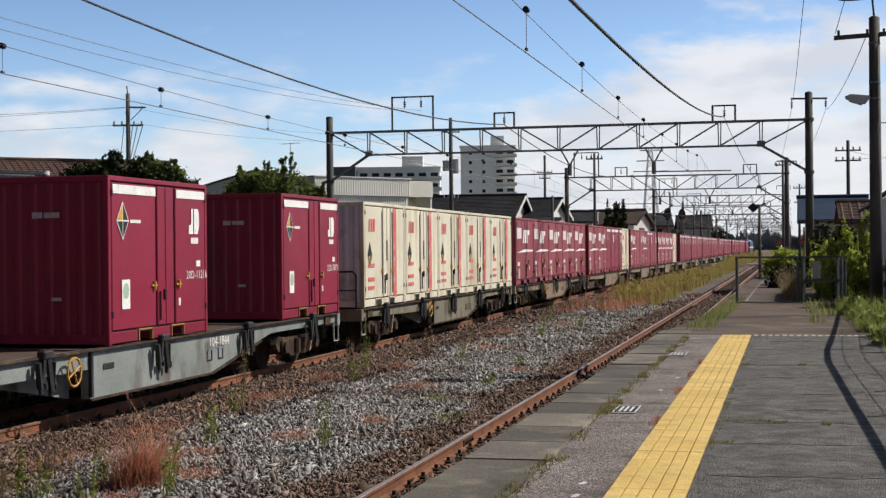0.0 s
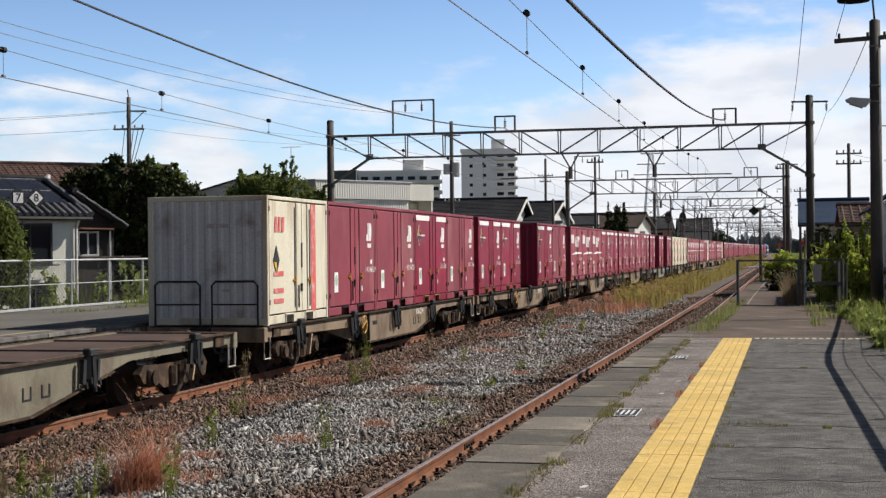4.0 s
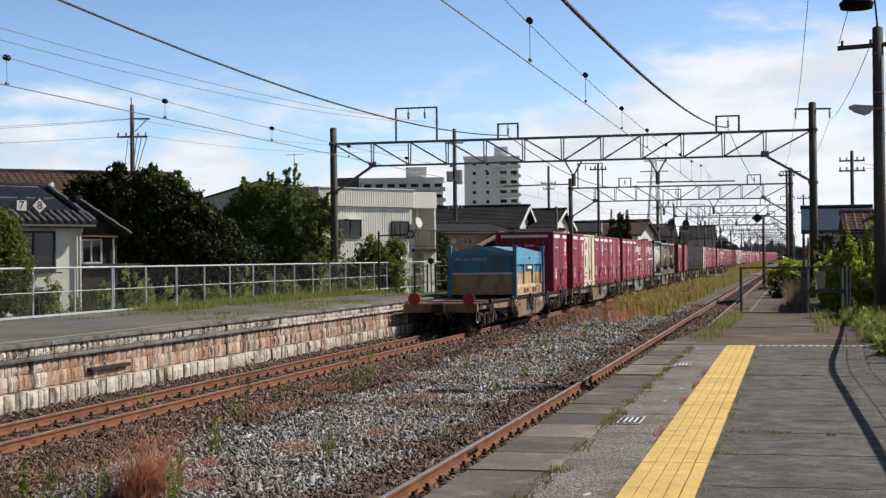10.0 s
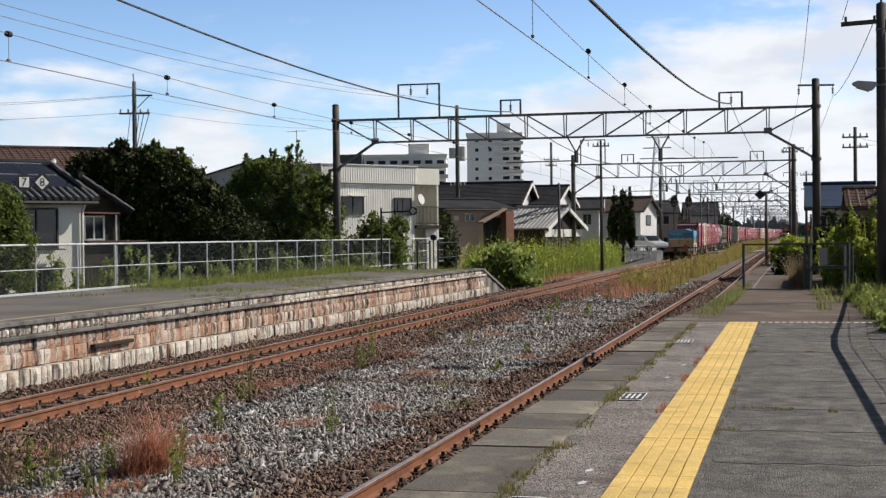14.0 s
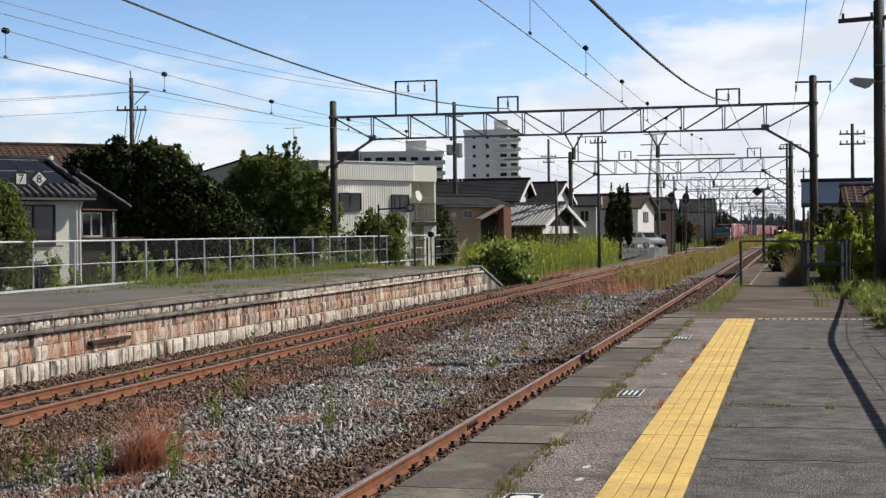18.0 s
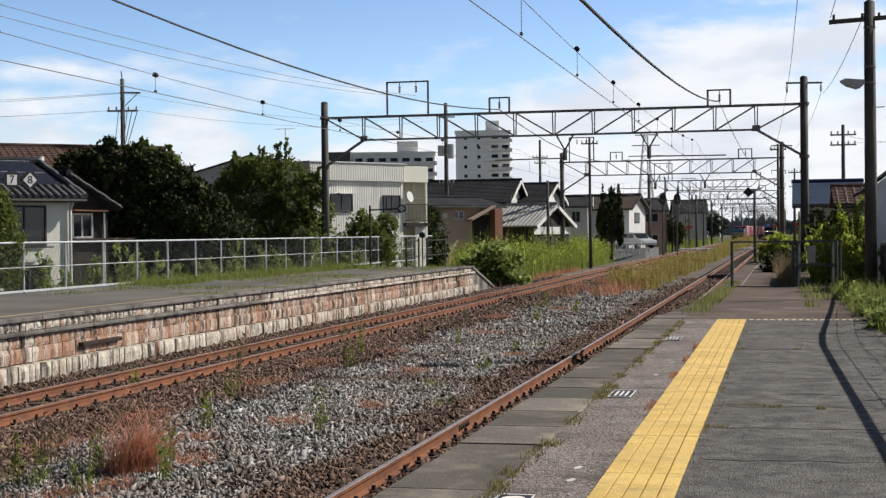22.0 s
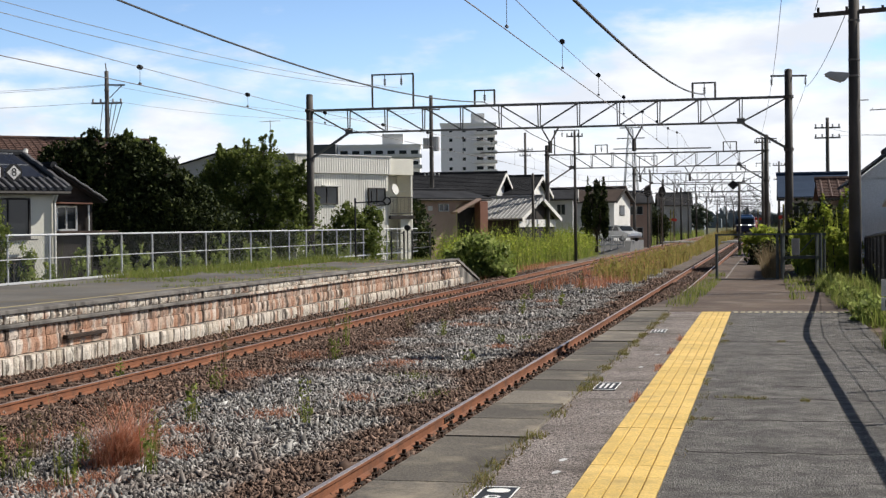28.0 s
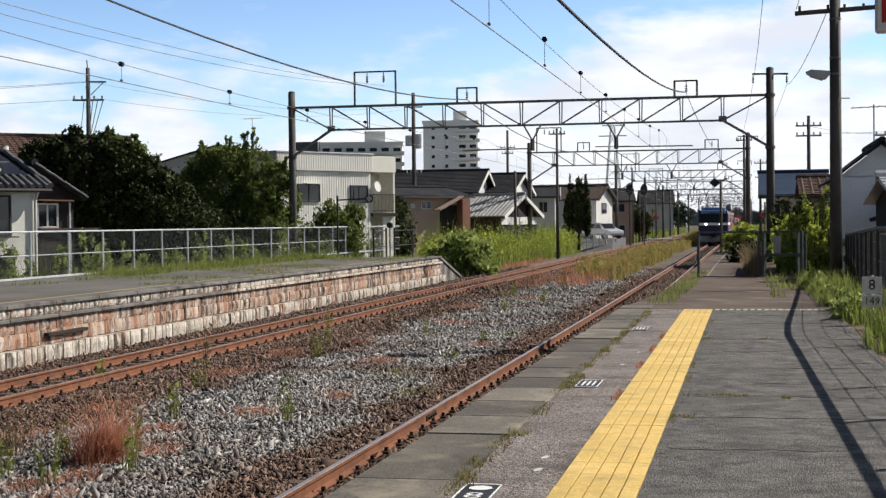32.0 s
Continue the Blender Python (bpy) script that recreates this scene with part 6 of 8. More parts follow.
    if style == "band":
        for y0, y1 in ((seams[0] + .06, seams[1] - .05), (seams[2] + .06, seams[3] - .06)):
            part("white_band", rect(y0, y1, 2.24, 2.375), WHITE, c, "white band")
        y, z = seams[0] + .38, 1.84
        rh = part("rhombus", flat([(y, z - .29), (y + .21, z), (y, z + .29), (y - .21, z)]), lm, c, "black and yellow rhombus")
        for q, mt in (([(y - .175, z + .012), (y - .012, z + .012), (y - .012, z + .245)], AMBER), ([(y + .012, z + .012), (y + .175, z + .012), (y + .012, z + .245)], BLACK), ([(y - .175, z - .012), (y - .012, z - .245), (y - .012, z - .012)], BLACK), ([(y + .012, z - .012), (y + .012, z - .245), (y + .175, z - .012)], BLACK)):
            part("field", Shape().extrude(q, HW + .013, HW + .016, "x"), mt, rh)
        if full:
            part("small_writing", rect(y + .26, y + .62, z - .03, z + .02), lm, c)
    if style in ("band", "plain"):
        part("mark", emblem(seams[3] - .72, 1.66, 0.42), WHITE, c, "white company mark")
        if not full:
            return c
        part("small_writing", rect(seams[3] - .64, seams[3] - .34, 1.50, 1.60), lm, c)
        sy = seams[0] + .34
        st = part("sticker", rect(sy, sy + .27, .52, .96), WHITE, c, "white paper sticker with a green picture")
        n = 10
        part("picture", Shape().extrude([(sy + .135 + .10 * math.cos(6.283 * k / n), .79 + .12 * math.sin(6.283 * k / n)) for k in range(n)], HW + .013, HW + .016, "x"), GREENS, st)
        part("label", rect(seams[3] - .42, seams[3] - .26, 1.12, 1.22), WHITE, c)
        part("label", rect(seams[2] + .12, seams[2] + .2, .5, .62), lm, c)
    if style == "speed":
        part("white_panel", rect(seams[0] + .1, seams[0] + 1.0, 1.72, 2.12), surf("grey_white_panel", (0.6, 0.57, 0.56), (0.68, 0.64, 0.62), 14, 0.7, 0.0, 50), c, "pale advertising panel")
        part("mark", speed_mark(seams[1] - .52, 1.56, .62), WHITE, c, "large white slanted mark")
        part("stripe", flat([(seams[0] + .1, 1.2), (seams[3] - .1, 1.24), (seams[3] - .1, 1.3), (seams[0] + 1.6, 1.33)]), WHITE, c, "white tapering stripe")
        part("small_writing", rect(seams[0] + .18, seams[0] + .62, .72, .86), lm, c)
        st = part("sticker", rect(seams[0] + .38, seams[0] + .62, .25, .62), surf("sticker_cream", (0.5, 0.52, 0.36), (0.56, 0.57, 0.42), 5, 0.7, 0.0), c)
        part("label", rect(seams[2] + .2, seams[2] + .32, .55, .68), lm, c)
    if style == "cream":
        part("stripe", rect(seams[2] + .22, seams[2] + .52, .2, H - .1), PINK, c, "red vertical stripe")
        y = seams[0] + .3
        for k in range(3):
            part("red_mark", flat([(y + k * .2, 1.8), (y + k * .2 + .13, 1.8), (y + k * .2 + .18, 2.1), (y + k * .2 + .05, 2.1)]), PINK, c, "faded red slanted mark")
        z = 1.25
        rh = part("rhombus", flat([(y + .1, z - .3), (y + .28, z), (y + .1, z + .3), (y - .08, z)]), BLACK, c, "black and yellow rhombus")
        part("field", Shape().extrude([(y - .04, z - .03), (y + .1, z - .25), (y + .1, z - .03)], HW + .013, HW + .016, "x"), AMBER, rh)
        for z0 in (.95, .62, .42):
            part("small_writing", rect(y - .05, y + .5, z0, z0 + .09), PINK, c)
        part("grip", Shape().box(HW + .004, HW + .02, .1, .16, 1.1, 1.6, .006), DARKST, c)
    if not full:
        return c
    # end-wall writing
    for x0, x1, z0, z1 in ((.0, .16, 1.88, 1.97), (.19, .44, 1.885, 1.965), (.30, .46, 0.66, .71)):
        part("end_writing", Shape().box(x0, x1, -h + .006, -h + .012, z0, z1), surf("dull_lettering", (0.4, 0.33, 0.33), (0.5, 0.42, 0.42), 20, 0.7, 0.0), c)
    return c


def number_on(c, text):
    """Painted number on the door and, on the end wall, running down."""
    me = glyphs(text, 0.19)
    o = part("number", me, LETTER, c, at=Matrix(((0, 0, 1, HW + .012), (1, 0, 0, L / 2 - .48), (0, 1, 0, 0.98), (0, 0, 0, 1))))
    return o


def wagon(colour, label, full=True):
    """A flat container wagon; origin at its middle on the rail level, 20.4 m over couplings."""
    w = thing("flat_wagon", label, "wagon", group="wagons of the freight train")
    for s in (-1, 1):
        x0, x1 = (1.02, 1.14) if s > 0 else (-1.14, -1.02)
        b = part("side_beam", Shape().extrude([(-9.3, .98), (-9.3, .78), (-4.6, .70), (-2.35, .70), (-2.35, .28), (2.2, .28), (4.6, .68), (5.2, .78), (9.3, .78), (9.3, .98)] if s > 0 else [(9.3, .98), (9.3, .78), (4.6, .70), (2.35, .70), (2.35, .28), (-2.2, .28), (-4.6, .68), (-5.2, .78), (-9.3, .78), (-9.3, .98)], x0, x1, "x"), colour, w, "fish-bellied side beam")
        xf = 1.14 if s > 0 else -1.2
        part("inner_beam", Shape().extrude([(-s * 5.0, .72), (-s * 4.6, .66), (-s * 2.35, .28), (-s * 2.3, .28), (-s * 2.3, .72)], s * .78 - .03, s * .78 + .03, "x"), colour, b, "set-back sloping beam")
        part("flange", Shape().box(xf - .02, xf + .08, -9.3, 9.3, .955, .99, .005), BOGIE, b, "rusty top flange")
        part("flange", Shape().extrude([(-s * 2.35, .28), (s * 2.2, .28), (s * 4.6, .68), (s * 4.6, .655), (s * 2.2, .25), (-s * 2.35, .25)], xf - .02, xf + .05, "x"), BOGIE, b)
        # black strips; the one at -2.32 stands in for a lock's shadow line
        for y in ((-2.32, 4.0) if s > 0 else ()):
            part("stiffener", Shape().box(xf - .01, xf + .05, y - .03, y + .03, .30 if y < 0 else .60, .95), BLACK, b, "dark upright strip on the beam")
        if s < 0:
            continue
        part("slot", Shape().box(xf + .0, xf + .012, -1.9, -1.55, .66, .75, .01), BLACK, b)
        for k in range(2):
            part("frame_mark", Shape().box(xf, xf + .008, 2.0 + k * .5, 2.04 + k * .5, .50, .66).box(xf, xf + .008, 2.2 + k * .5, 2.24 + k * .5, .50, .66).box(xf, xf + .008, 2.0 + k * .5, 2.24 + k * .5, .48, .505), BLACK, b)
    deck = Shape().box(-1.02, 1.02, -9.3, 9.3, .90, .96)
    for k in range(9):
        deck.box(-1.1, 1.1, -9.3 + k * 2.325 - .1, -9.3 + k * 2.325 + .1, .93, .985)
    deck.box(-.16, .16, -9.5, 9.5, .62, .9)
    part("deck", deck, surf("rusty_deck", (0.055, 0.036, 0.03), (0.10, 0.06, 0.045), 1.2, 0.85, 0.2, 40), w, "rusty deck frame")
    for e in (-1, 1):
        part("end_beam", Shape().box(-1.2, 1.2, min(e * 9.3, e * 9.48), max(e * 9.3, e * 9.48), .70, .98, .01), colour, w)
        cp = part("coupler", Shape().box(-.12, .12, min(e * 9.4, e * 9.75), max(e * 9.4, e * 9.75), .76, .98, .02).box(-.2, .2, min(e * 9.62, e * 9.8), max(e * 9.62, e * 9.8), .72, 1.0, .04), IRON, w)
        part("hose", Shape().path([(.35, e * 9.45, .8), (.37, e * 9.58, .5), (.3, e * 9.7, .52), (.22, e * 9.78, .75)], .03, 6), BLACK, cp)
        for s in (-1, 1):
            x = s * 1.17
            part("step", Shape().path([(x, e * 9.1, .78), (x, e * 9.1, .38), (x, e * 9.42, .38), (x, e * 9.42, .78)], .018, 6), surf("pale_rail", (0.5, 0.46, 0.4), (0.58, 0.55, 0.5), 5, 0.6, 0.05), w, "pale step iron")
            part("box", Shape().box(s * 1.12 - .06, s * 1.12 + .06, e * 8.7 - .2, e * 8.7 + .2, .76, .97, .01), BOGIE, w, "dark bracket plate")
    if not full:
        for y in (-7.1, 7.1):
            for s in (-1, 1):
                part("bogie_frame", Shape().box(s * .98 - .06, s * .98 + .06, y - 1.3, y + 1.3, .25, .62, .04), BOGIE, w)
                for d in (-.95, .95):
                    part("wheel", Shape().tube((s * .47, y + d, .43), (s * .62, y + d, .43), .43, 16), IRON, w)
        return w
    for x0, x1 in ((-1.05, -.12), (.12, 1.05)):
        er = part("end_railing", Shape().path([(x0, -9.42, .97), (x0, -9.42, 1.78), (x0 + .08, -9.42, 1.86), (x1 - .08, -9.42, 1.86), (x1, -9.42, 1.78), (x1, -9.42, .97)], .022, 7), BLACK, w, "dark brake platform railing")
        part("cross_rail", Shape().tube((x0, -9.42, 1.42), (x1, -9.42, 1.42), .016, 6), BLACK, er)
    hw = Shape()
    for k in range(14):
        a, b2 = 6.283 * k / 14, 6.283 * (k + 1) / 14
        hw.tube((1.26, -3.0 + .2 * math.cos(a), .72 + .2 * math.sin(a)), (1.26, -3.0 + .2 * math.cos(b2), .72 + .2 * math.sin(b2)), .018, 5)
    for k in range(4):
        a = 6.283 * k / 4 + .4
        hw.tube((1.26, -3.0, .72), (1.26, -3.0 + .2 * math.cos(a), .72 + .2 * math.sin(a)), .014, 5)
    part("hand_wheel", hw, BRASS, w, "yellow brake hand wheel")
    # bogies
    for y in (-7.1, 7.1):
        for s in (-1, 1):
            x = s * .98
            f = Shape().extrude([(y - 1.35, .52), (y - 1.2, .36), (y - .7, .36), (y - .45, .24), (y + .45, .24), (y + .7, .36), (y + 1.2, .36), (y + 1.35, .52), (y + 1.2, .66), (y + .5, .62), (y - .5, .62), (y - 1.2, .66)], x - .06, x + .06, "x")
            bf = part("bogie_frame", f, BOGIE, w, "cast bogie side frame")
            for d in (-.95, .95):
                part("axle_box", Shape().box(x - .1 + s * .02, x + .1 + s * .02, y + d - .15, y + d + .15, .3, .58, .03).tube((x + s * .08, y + d, .44), (x + s * .16, y + d, .44), .12, 10), BOGIE, bf)
            for d in (-.16, .16):
                part("spring", Shape().tube((x + s * .07, y + d, .28), (x + s * .07, y + d, .58), .09, 8), BOGIE, bf)
            part("brake_rod", Shape().bar((x + s * .1, y + .55, .28), (x + s * .1, y + .75, .78), .07, .05), surf("pale_iron", (0.3, 0.22, 0.14), (0.36, 0.27, 0.18), 6, 0.8, 0.1), bf, "pale brake lever")
            for d in (-.95, .95):
                wh = Shape().tube((s * .50, y + d, .43), (s * .62, y + d, .43), .43, 24)
                wh.tube((s * .47, y + d, .43), (s * .5, y + d, .43), .455, 24)
                part("wheel", wh, IRON, w, smooth=False)
    # container locks hanging from the flange
    lk = Shape()
    for a, z0, z1 in ((-.24, .58, .92), (-.1, .64, .98), (.03, .52, .98), (.17, .6, .9)):
        lk.bar((1.25, a, z1), (1.25 + rng.uniform(-.02, .03), a + rng.uniform(-.07, .07), z0), .07, .06).tube((1.25, a + .05, z0 + .02), (1.25, a + .07, z0 - .07), .03, 6)
    lk.box(1.17, 1.30, -.14, .12, .95, 1.07, .02)
    lk = lk.mesh("container_lock")
    lk.materials.append(BLACK)
    for k in range(5):
        part("container_lock", lk, BLACK, w, "dark container locking gear", at=pose(0, (k - 2) * 3.745, 0))
    return w


TAN = surf("tan_wagon_paint", (0.25, 0.185, 0.12), (0.17, 0.12, 0.08), 0.9, 0.75, 0.1, 40, stain=(0.07, 0.045, 0.03), streak=2, amount=0.4)
GREY = surf("blue_grey_wagon_paint", (0.17, 0.19, 0.175), (0.24, 0.26, 0.245), 0.9, 0.7, 0.1, 40, stain=(0.07, 0.045, 0.03), streak=2, amount=0.4)
OLIVE = surf("olive_wagon_paint", (0.15, 0.135, 0.095), (0.20, 0.175, 0.125), 0.9, 0.75, 0.1, 40, stain=(0.07, 0.045, 0.03), streak=2, amount=0.4)

STYLES = {k: container(k) for k in ("band", "plain", "speed", "cream")}
LITE = {k: container(k, False) for k in ("band", "plain", "speed", "cream")}
WAGONS = {"t": wagon(TAN, "tan-brown steel flat wagon for containers"), "g": wagon(GREY, "blue-grey steel flat wagon for containers"), "o": wagon(OLIVE, "olive-brown steel flat wagon for containers")}
WAGONS_LITE = {"t": wagon(TAN, "tan-brown steel flat wagon for containers", False), "g": wagon(GREY, "blue-grey steel flat wagon for containers", False), "o": wagon(OLIVE, "olive-brown steel flat wagon for containers", False)}
SHORT = {"B": "band", "N": "plain", "S": "speed", "C": "cream"}

# from the leading wagon (index -14) to the last (11): colour, five places from the front, painted number
CONSIST = {
    -14: ("t", "BBN_B", ""), -13: ("t", "BBBBB", ""), -12: ("o", "NBBNB", ""), -11: ("t", "BB_BB", ""), -10: ("t", "BNBBB", ""), -9: ("g", "BBBBN", ""),
    -8: ("t", "NBBBB", ""), -7: ("t", "BBBBB", ""), -6: ("o", "BBNBB", ""), -5: ("t", "BBBB_", ""), -4: ("t", "CSSSS", ""), -3: ("t", "NBSNS", ""),
    -2: ("t", "CBBSS", ""), -1: ("t", "SSSSS", ""), 0: ("o", "CCCCC", ""), 1: ("g", "B_B_B", "104-1844"), 2: ("t", "BNBBB", ""), 3: ("t", "BBSSS", "107-2037"),
    4: ("t", "NB_BB", "104-1558"), 5: ("t", "NBNNC", "106-234"), 6: ("o", "_____", ""), 7: ("o", "_N_B_", ""), 8: ("o", "", "104-657"), 9: ("g", "SNSBB", ""),
    10: ("t", "NBBCB", "107-1646"), 11: ("t", "B____", "104-828")}
NUMBERS = {(1, 2): "20D-11216", (1, 0): "20D-7879", (1, 4): "20D-1650", (2, 0): "20D-3794", (2, 1): "18D-46835", (2, 2): "20D-7987", (2, 3): "20D-3024", (2, 4): "20D-8545", (3, 0): "20D-5625", (3, 1): "20D-7547", (3, 2): "19D-34046", (3, 3): "19D-36034", (3, 4): "19D-34157",
           (4, 0): "18D-42265", (4, 1): "20D-6473", (4, 3): "20D-11545", (4, 4): "20D-3517", (5, 0): "19G-21096", (5, 1): "20D-6280", (5, 2): "19D-46735", (5, 3): "19D-46539", (7, 1): "19D-4688", (7, 3): "20D-8768", (9, 0): "V19C-1570", (9, 1): "18D-51056", (9, 2): "V19C-117", (9, 3): "20D-7286", (9, 4): "20D-11745",
           (10, 0): "19D-48806", (10, 1): "20D-4460", (10, 2): "20D-8721", (10, 4): "20D-5624", (11, 0): "20D-1989"}
# how far each wagon stands ahead of an even spacing of 20.4 m: short and long coupling gaps
AHEAD = {0: .32, 1: .06, 2: .60, 3: 1.68, 4: 1.80, 5: 2.78, 6: 2.83, 7: 2.92, 8: 3.9, 9: 4.22, 10: 4.6, 11: 4.55}


def middle(i):
    """Where a wagon's middle stands along the track at the start."""
    return 31.57 - 20.4 * i + 10.2 + AHEAD.get(i, .45 * i)


TRAIN = []  # (thing, distance of its middle along the track at the start)


def fresh(pool, key):
    return copy_thing(pool[key], pose(0, 0, 0))


for idx, (colour, load, num) in CONSIST.items():
    mid = middle(idx)
    w = fresh(WAGONS if idx > -2 else WAGONS_LITE, colour)
    TRAIN.append((w, mid, 0.0))
    if idx in (2, 4, 7):
        for ch in [c for c in w.children_recursive if c.name.startswith(("end_railing", "cross_rail"))]:
            bpy.data.objects.remove(ch)
    if num:
        me = glyphs(num, 0.24)
        part("number", me, LETTER, w, at=Matrix(((0, 0, 1, 1.215), (1, 0, 0, 2.4), (0, 1, 0, 0.80), (0, 0, 0, 1))))
    for k, ch in enumerate(load):
        if ch != "_":
            c = fresh(STYLES if idx > -2 else LITE, SHORT[ch])
            TRAIN.append((c, mid + (2 - k) * 3.745, 1.0))
            if (idx, k) in NUMBERS:
                number_on(c, NUMBERS[idx, k])


# three tank containers on one wagon
TANKW = surf("white_tank", (0.58, 0.55, 0.47), (0.66, 0.63, 0.55), .8, .35, 0.02, 30, stain=(0.42, 0.33, 0.22), streak=3, amount=.2)
TANKB = surf("stained_tank", (0.52, 0.45, 0.34), (0.60, 0.54, 0.43), .9, .45, 0.03, 30, stain=(0.22, 0.10, 0.04), streak=3.5, amount=.6)
FRW = surf("dirty_white_frame", (0.36, 0.33, 0.28), (0.48, 0.44, 0.38), 1.5, .6, .05, 40, stain=(0.14, 0.08, 0.05), amount=.45)
FRB = surf("blue_frame", (0.065, 0.12, 0.15), (0.10, 0.16, 0.19), 1.5, .6, .05, 40, stain=(0.2, 0.14, 0.1), amount=.25)
BROWNB = surf("brown_base", (0.085, 0.05, 0.036), (0.12, 0.07, 0.05), 2, .75, .1, 40)
GREENB = surf("green_base", (0.06, 0.085, 0.065), (0.085, 0.115, 0.09), 2, .7, .1, 40)


def barrel(y0, y1, z, r, bulge, n=28):
    """A lying tank with rounded ends."""
    s = Shape()
    rings = [(y0 - bulge, r * .25), (y0 - bulge * .75, r * .62), (y0 - bulge * .3, r * .9), (y0, r), (y1, r), (y1 + bulge * .3, r * .9), (y1 + bulge * .75, r * .62), (y1 + bulge, r * .25)]
    vs = [(rr * math.cos(6.2832 * k / n), y, z + rr * math.sin(6.2832 * k / n)) for y, rr in rings for k in range(n)]
    m = len(rings)
    fs = [(j * n + k, j * n + (k + 1) % n, (j + 1) * n + (k + 1) % n, (j + 1) * n + k) for j in range(m - 1) for k in range(n)]
    return s.add(vs, fs + [tuple(range(n))[::-1], tuple(range((m - 1) * n, m * n))])


def tank_container(kind):
    t = thing("tank_container", "white tank in a blue twenty-foot frame" if kind == 0 else "stained cream tank in a braced white frame", "tank container", group="tank containers on the train")
    fr, hgt, r = (FRB, 2.59, 1.12) if kind == 0 else (FRW, 2.5, .93)
    zc = 1.42 if kind == 0 else 1.42
    tk = part("tank", barrel(-2.45, 2.45, zc, r, .42), TANKW if kind == 0 else TANKB, t, smooth=True)
    for y in ((-2.1, -1.1, 0, 1.1, 2.1) if kind == 0 else (-1.75, -.6, .6, 1.75)):
        part("tank_band", barrel(y - .03, y + .03, zc, r + .012, .004), STEEL if kind == 0 else BOGIE, tk)
    for e in (-1, 1):
        y = e * 2.97
        s = Shape()
        for x in (-1.16, 1.16):
            s.box(x - .06, x + .06, y - .06, y + .06, 0, hgt, .008)
        s.bar((-1.16, y, .1), (1.16, y, .1), .1, .12).bar((-1.16, y, hgt - .06), (1.16, y, hgt - .06), .1, .1)
        if kind == 0:
            s.bar((-1.1, y, hgt - .1), (-.4, y, hgt - .75), .07, .07).bar((1.1, y, hgt - .1), (.4, y, hgt - .75), .07, .07).bar((1.1, y, .2), (.5, y, .7), .07, .07)
        part("end_frame", s, fr, t, "blue end frame" if kind == 0 else "white end frame")
        for x in (-1.16, 1.16):
            for z in (.06, hgt - .06):
                part("corner_casting", Shape().box(x - .085, x + .085, y - .09, y + .09, z - .07, z + .07, .012), BOGIE, t)
    for x in (-1.16, 1.16):
        part("top_rail", Shape().bar((x, -2.95, hgt - .06), (x, 2.95, hgt - .06), .09, .1), fr, t)
        part("bottom_rail", Shape().bar((x, -2.95, .12), (x, 2.95, .12), .12, .16), fr if kind == 0 else (BROWNB if kind == 1 else GREENB), t)
        if kind == 0:
            for e in (-1, 1):
                part("brace", Shape().bar((x, e * 2.9, .2), (x, e * 1.7, .75), .07, .07), FRW, t)
                part("brace", Shape().bar((x, e * 2.9, hgt - .15), (x, e * 1.9, hgt - .05), .07, .07), FRW, t)
        else:
            for a, b in ((-2.85, -1.95), (-1.2, -1.95), (-1.2, 0), (1.2, 0), (1.2, 1.95), (2.85, 1.95)):
                pass
            for y0, y1 in ((-2.9, -1.75), (-.6, -1.75), (.6, 1.75), (2.9, 1.75)):
                part("brace", Shape().bar((x, y0, hgt - .1), (x, y1, .3), .09, .09), fr, t)
                part("brace_foot", Shape().bar((x, y1 + (y0 - y1) * .22, .3 + (hgt - .4) * .22), (x, y1, .3), .094, .094), BLACK, t)
            part("plinth", Shape().extrude([(-2.2, .1), (2.2, .1), (2.0, .42), (-2.0, .42)], x - .05, x + .05, "x"), BROWNB if kind == 1 else GREENB, t)
            part("name_board", Shape().box(x - .02, x + .06, -.55, .55, 1.35, 1.55, .01), FRW, t)
    cat = Shape().box(-.35, .35, -2.6, 2.6, hgt - .09, hgt - .05)
    part("walkway", cat, fr, t)
    part("manhole", Shape().tube((0, .2, zc + r - .05), (0, .2, zc + r + .16), .28, 16), STEEL, t)
    part("valve", Shape().tube((.2, -.5, zc + r - .05), (.2, -.5, zc + r + .2), .09, 10).box(.05, .35, -1.0, -.8, zc + r - .02, zc + r + .18, .02), BOGIE, t)
    if kind == 0:
        ld = part("ladder", Shape().bar((.45, -3.02, .1), (.45, -3.02, hgt), .05, .03).bar((.95, -3.02, .1), (.95, -3.02, hgt), .05, .03), FRB, t)
        for k in range(7):
            part("rung", Shape().bar((.45, -3.02, .35 + k * .32), (.95, -3.02, .35 + k * .32), .03, .03), FRB, ld)
        ps = [(r * math.cos(a) + .004, zc + r * math.sin(a)) for a in (-.12, 0, .1, .22)]
        part("plate", Shape().extrude([(x, z) for x, z in ps] + [(x + .008, z) for x, z in ps[::-1]], -.25, .5), surf("brown_plate", (0.36, 0.27, 0.16), (0.4, 0.3, 0.19), 2, .5, 0), t)
    part("document_box", Shape().box(1.22, 1.27, -2.75, -2.58, .35, .58, .005), WHITE, t)
    return t


mid8 = middle(8)
for k, kind in ((1, 2), (0, 1), (-1, 0)):
    TRAIN.append((tank_container(kind), mid8 + 6.13 * k, 1.0))

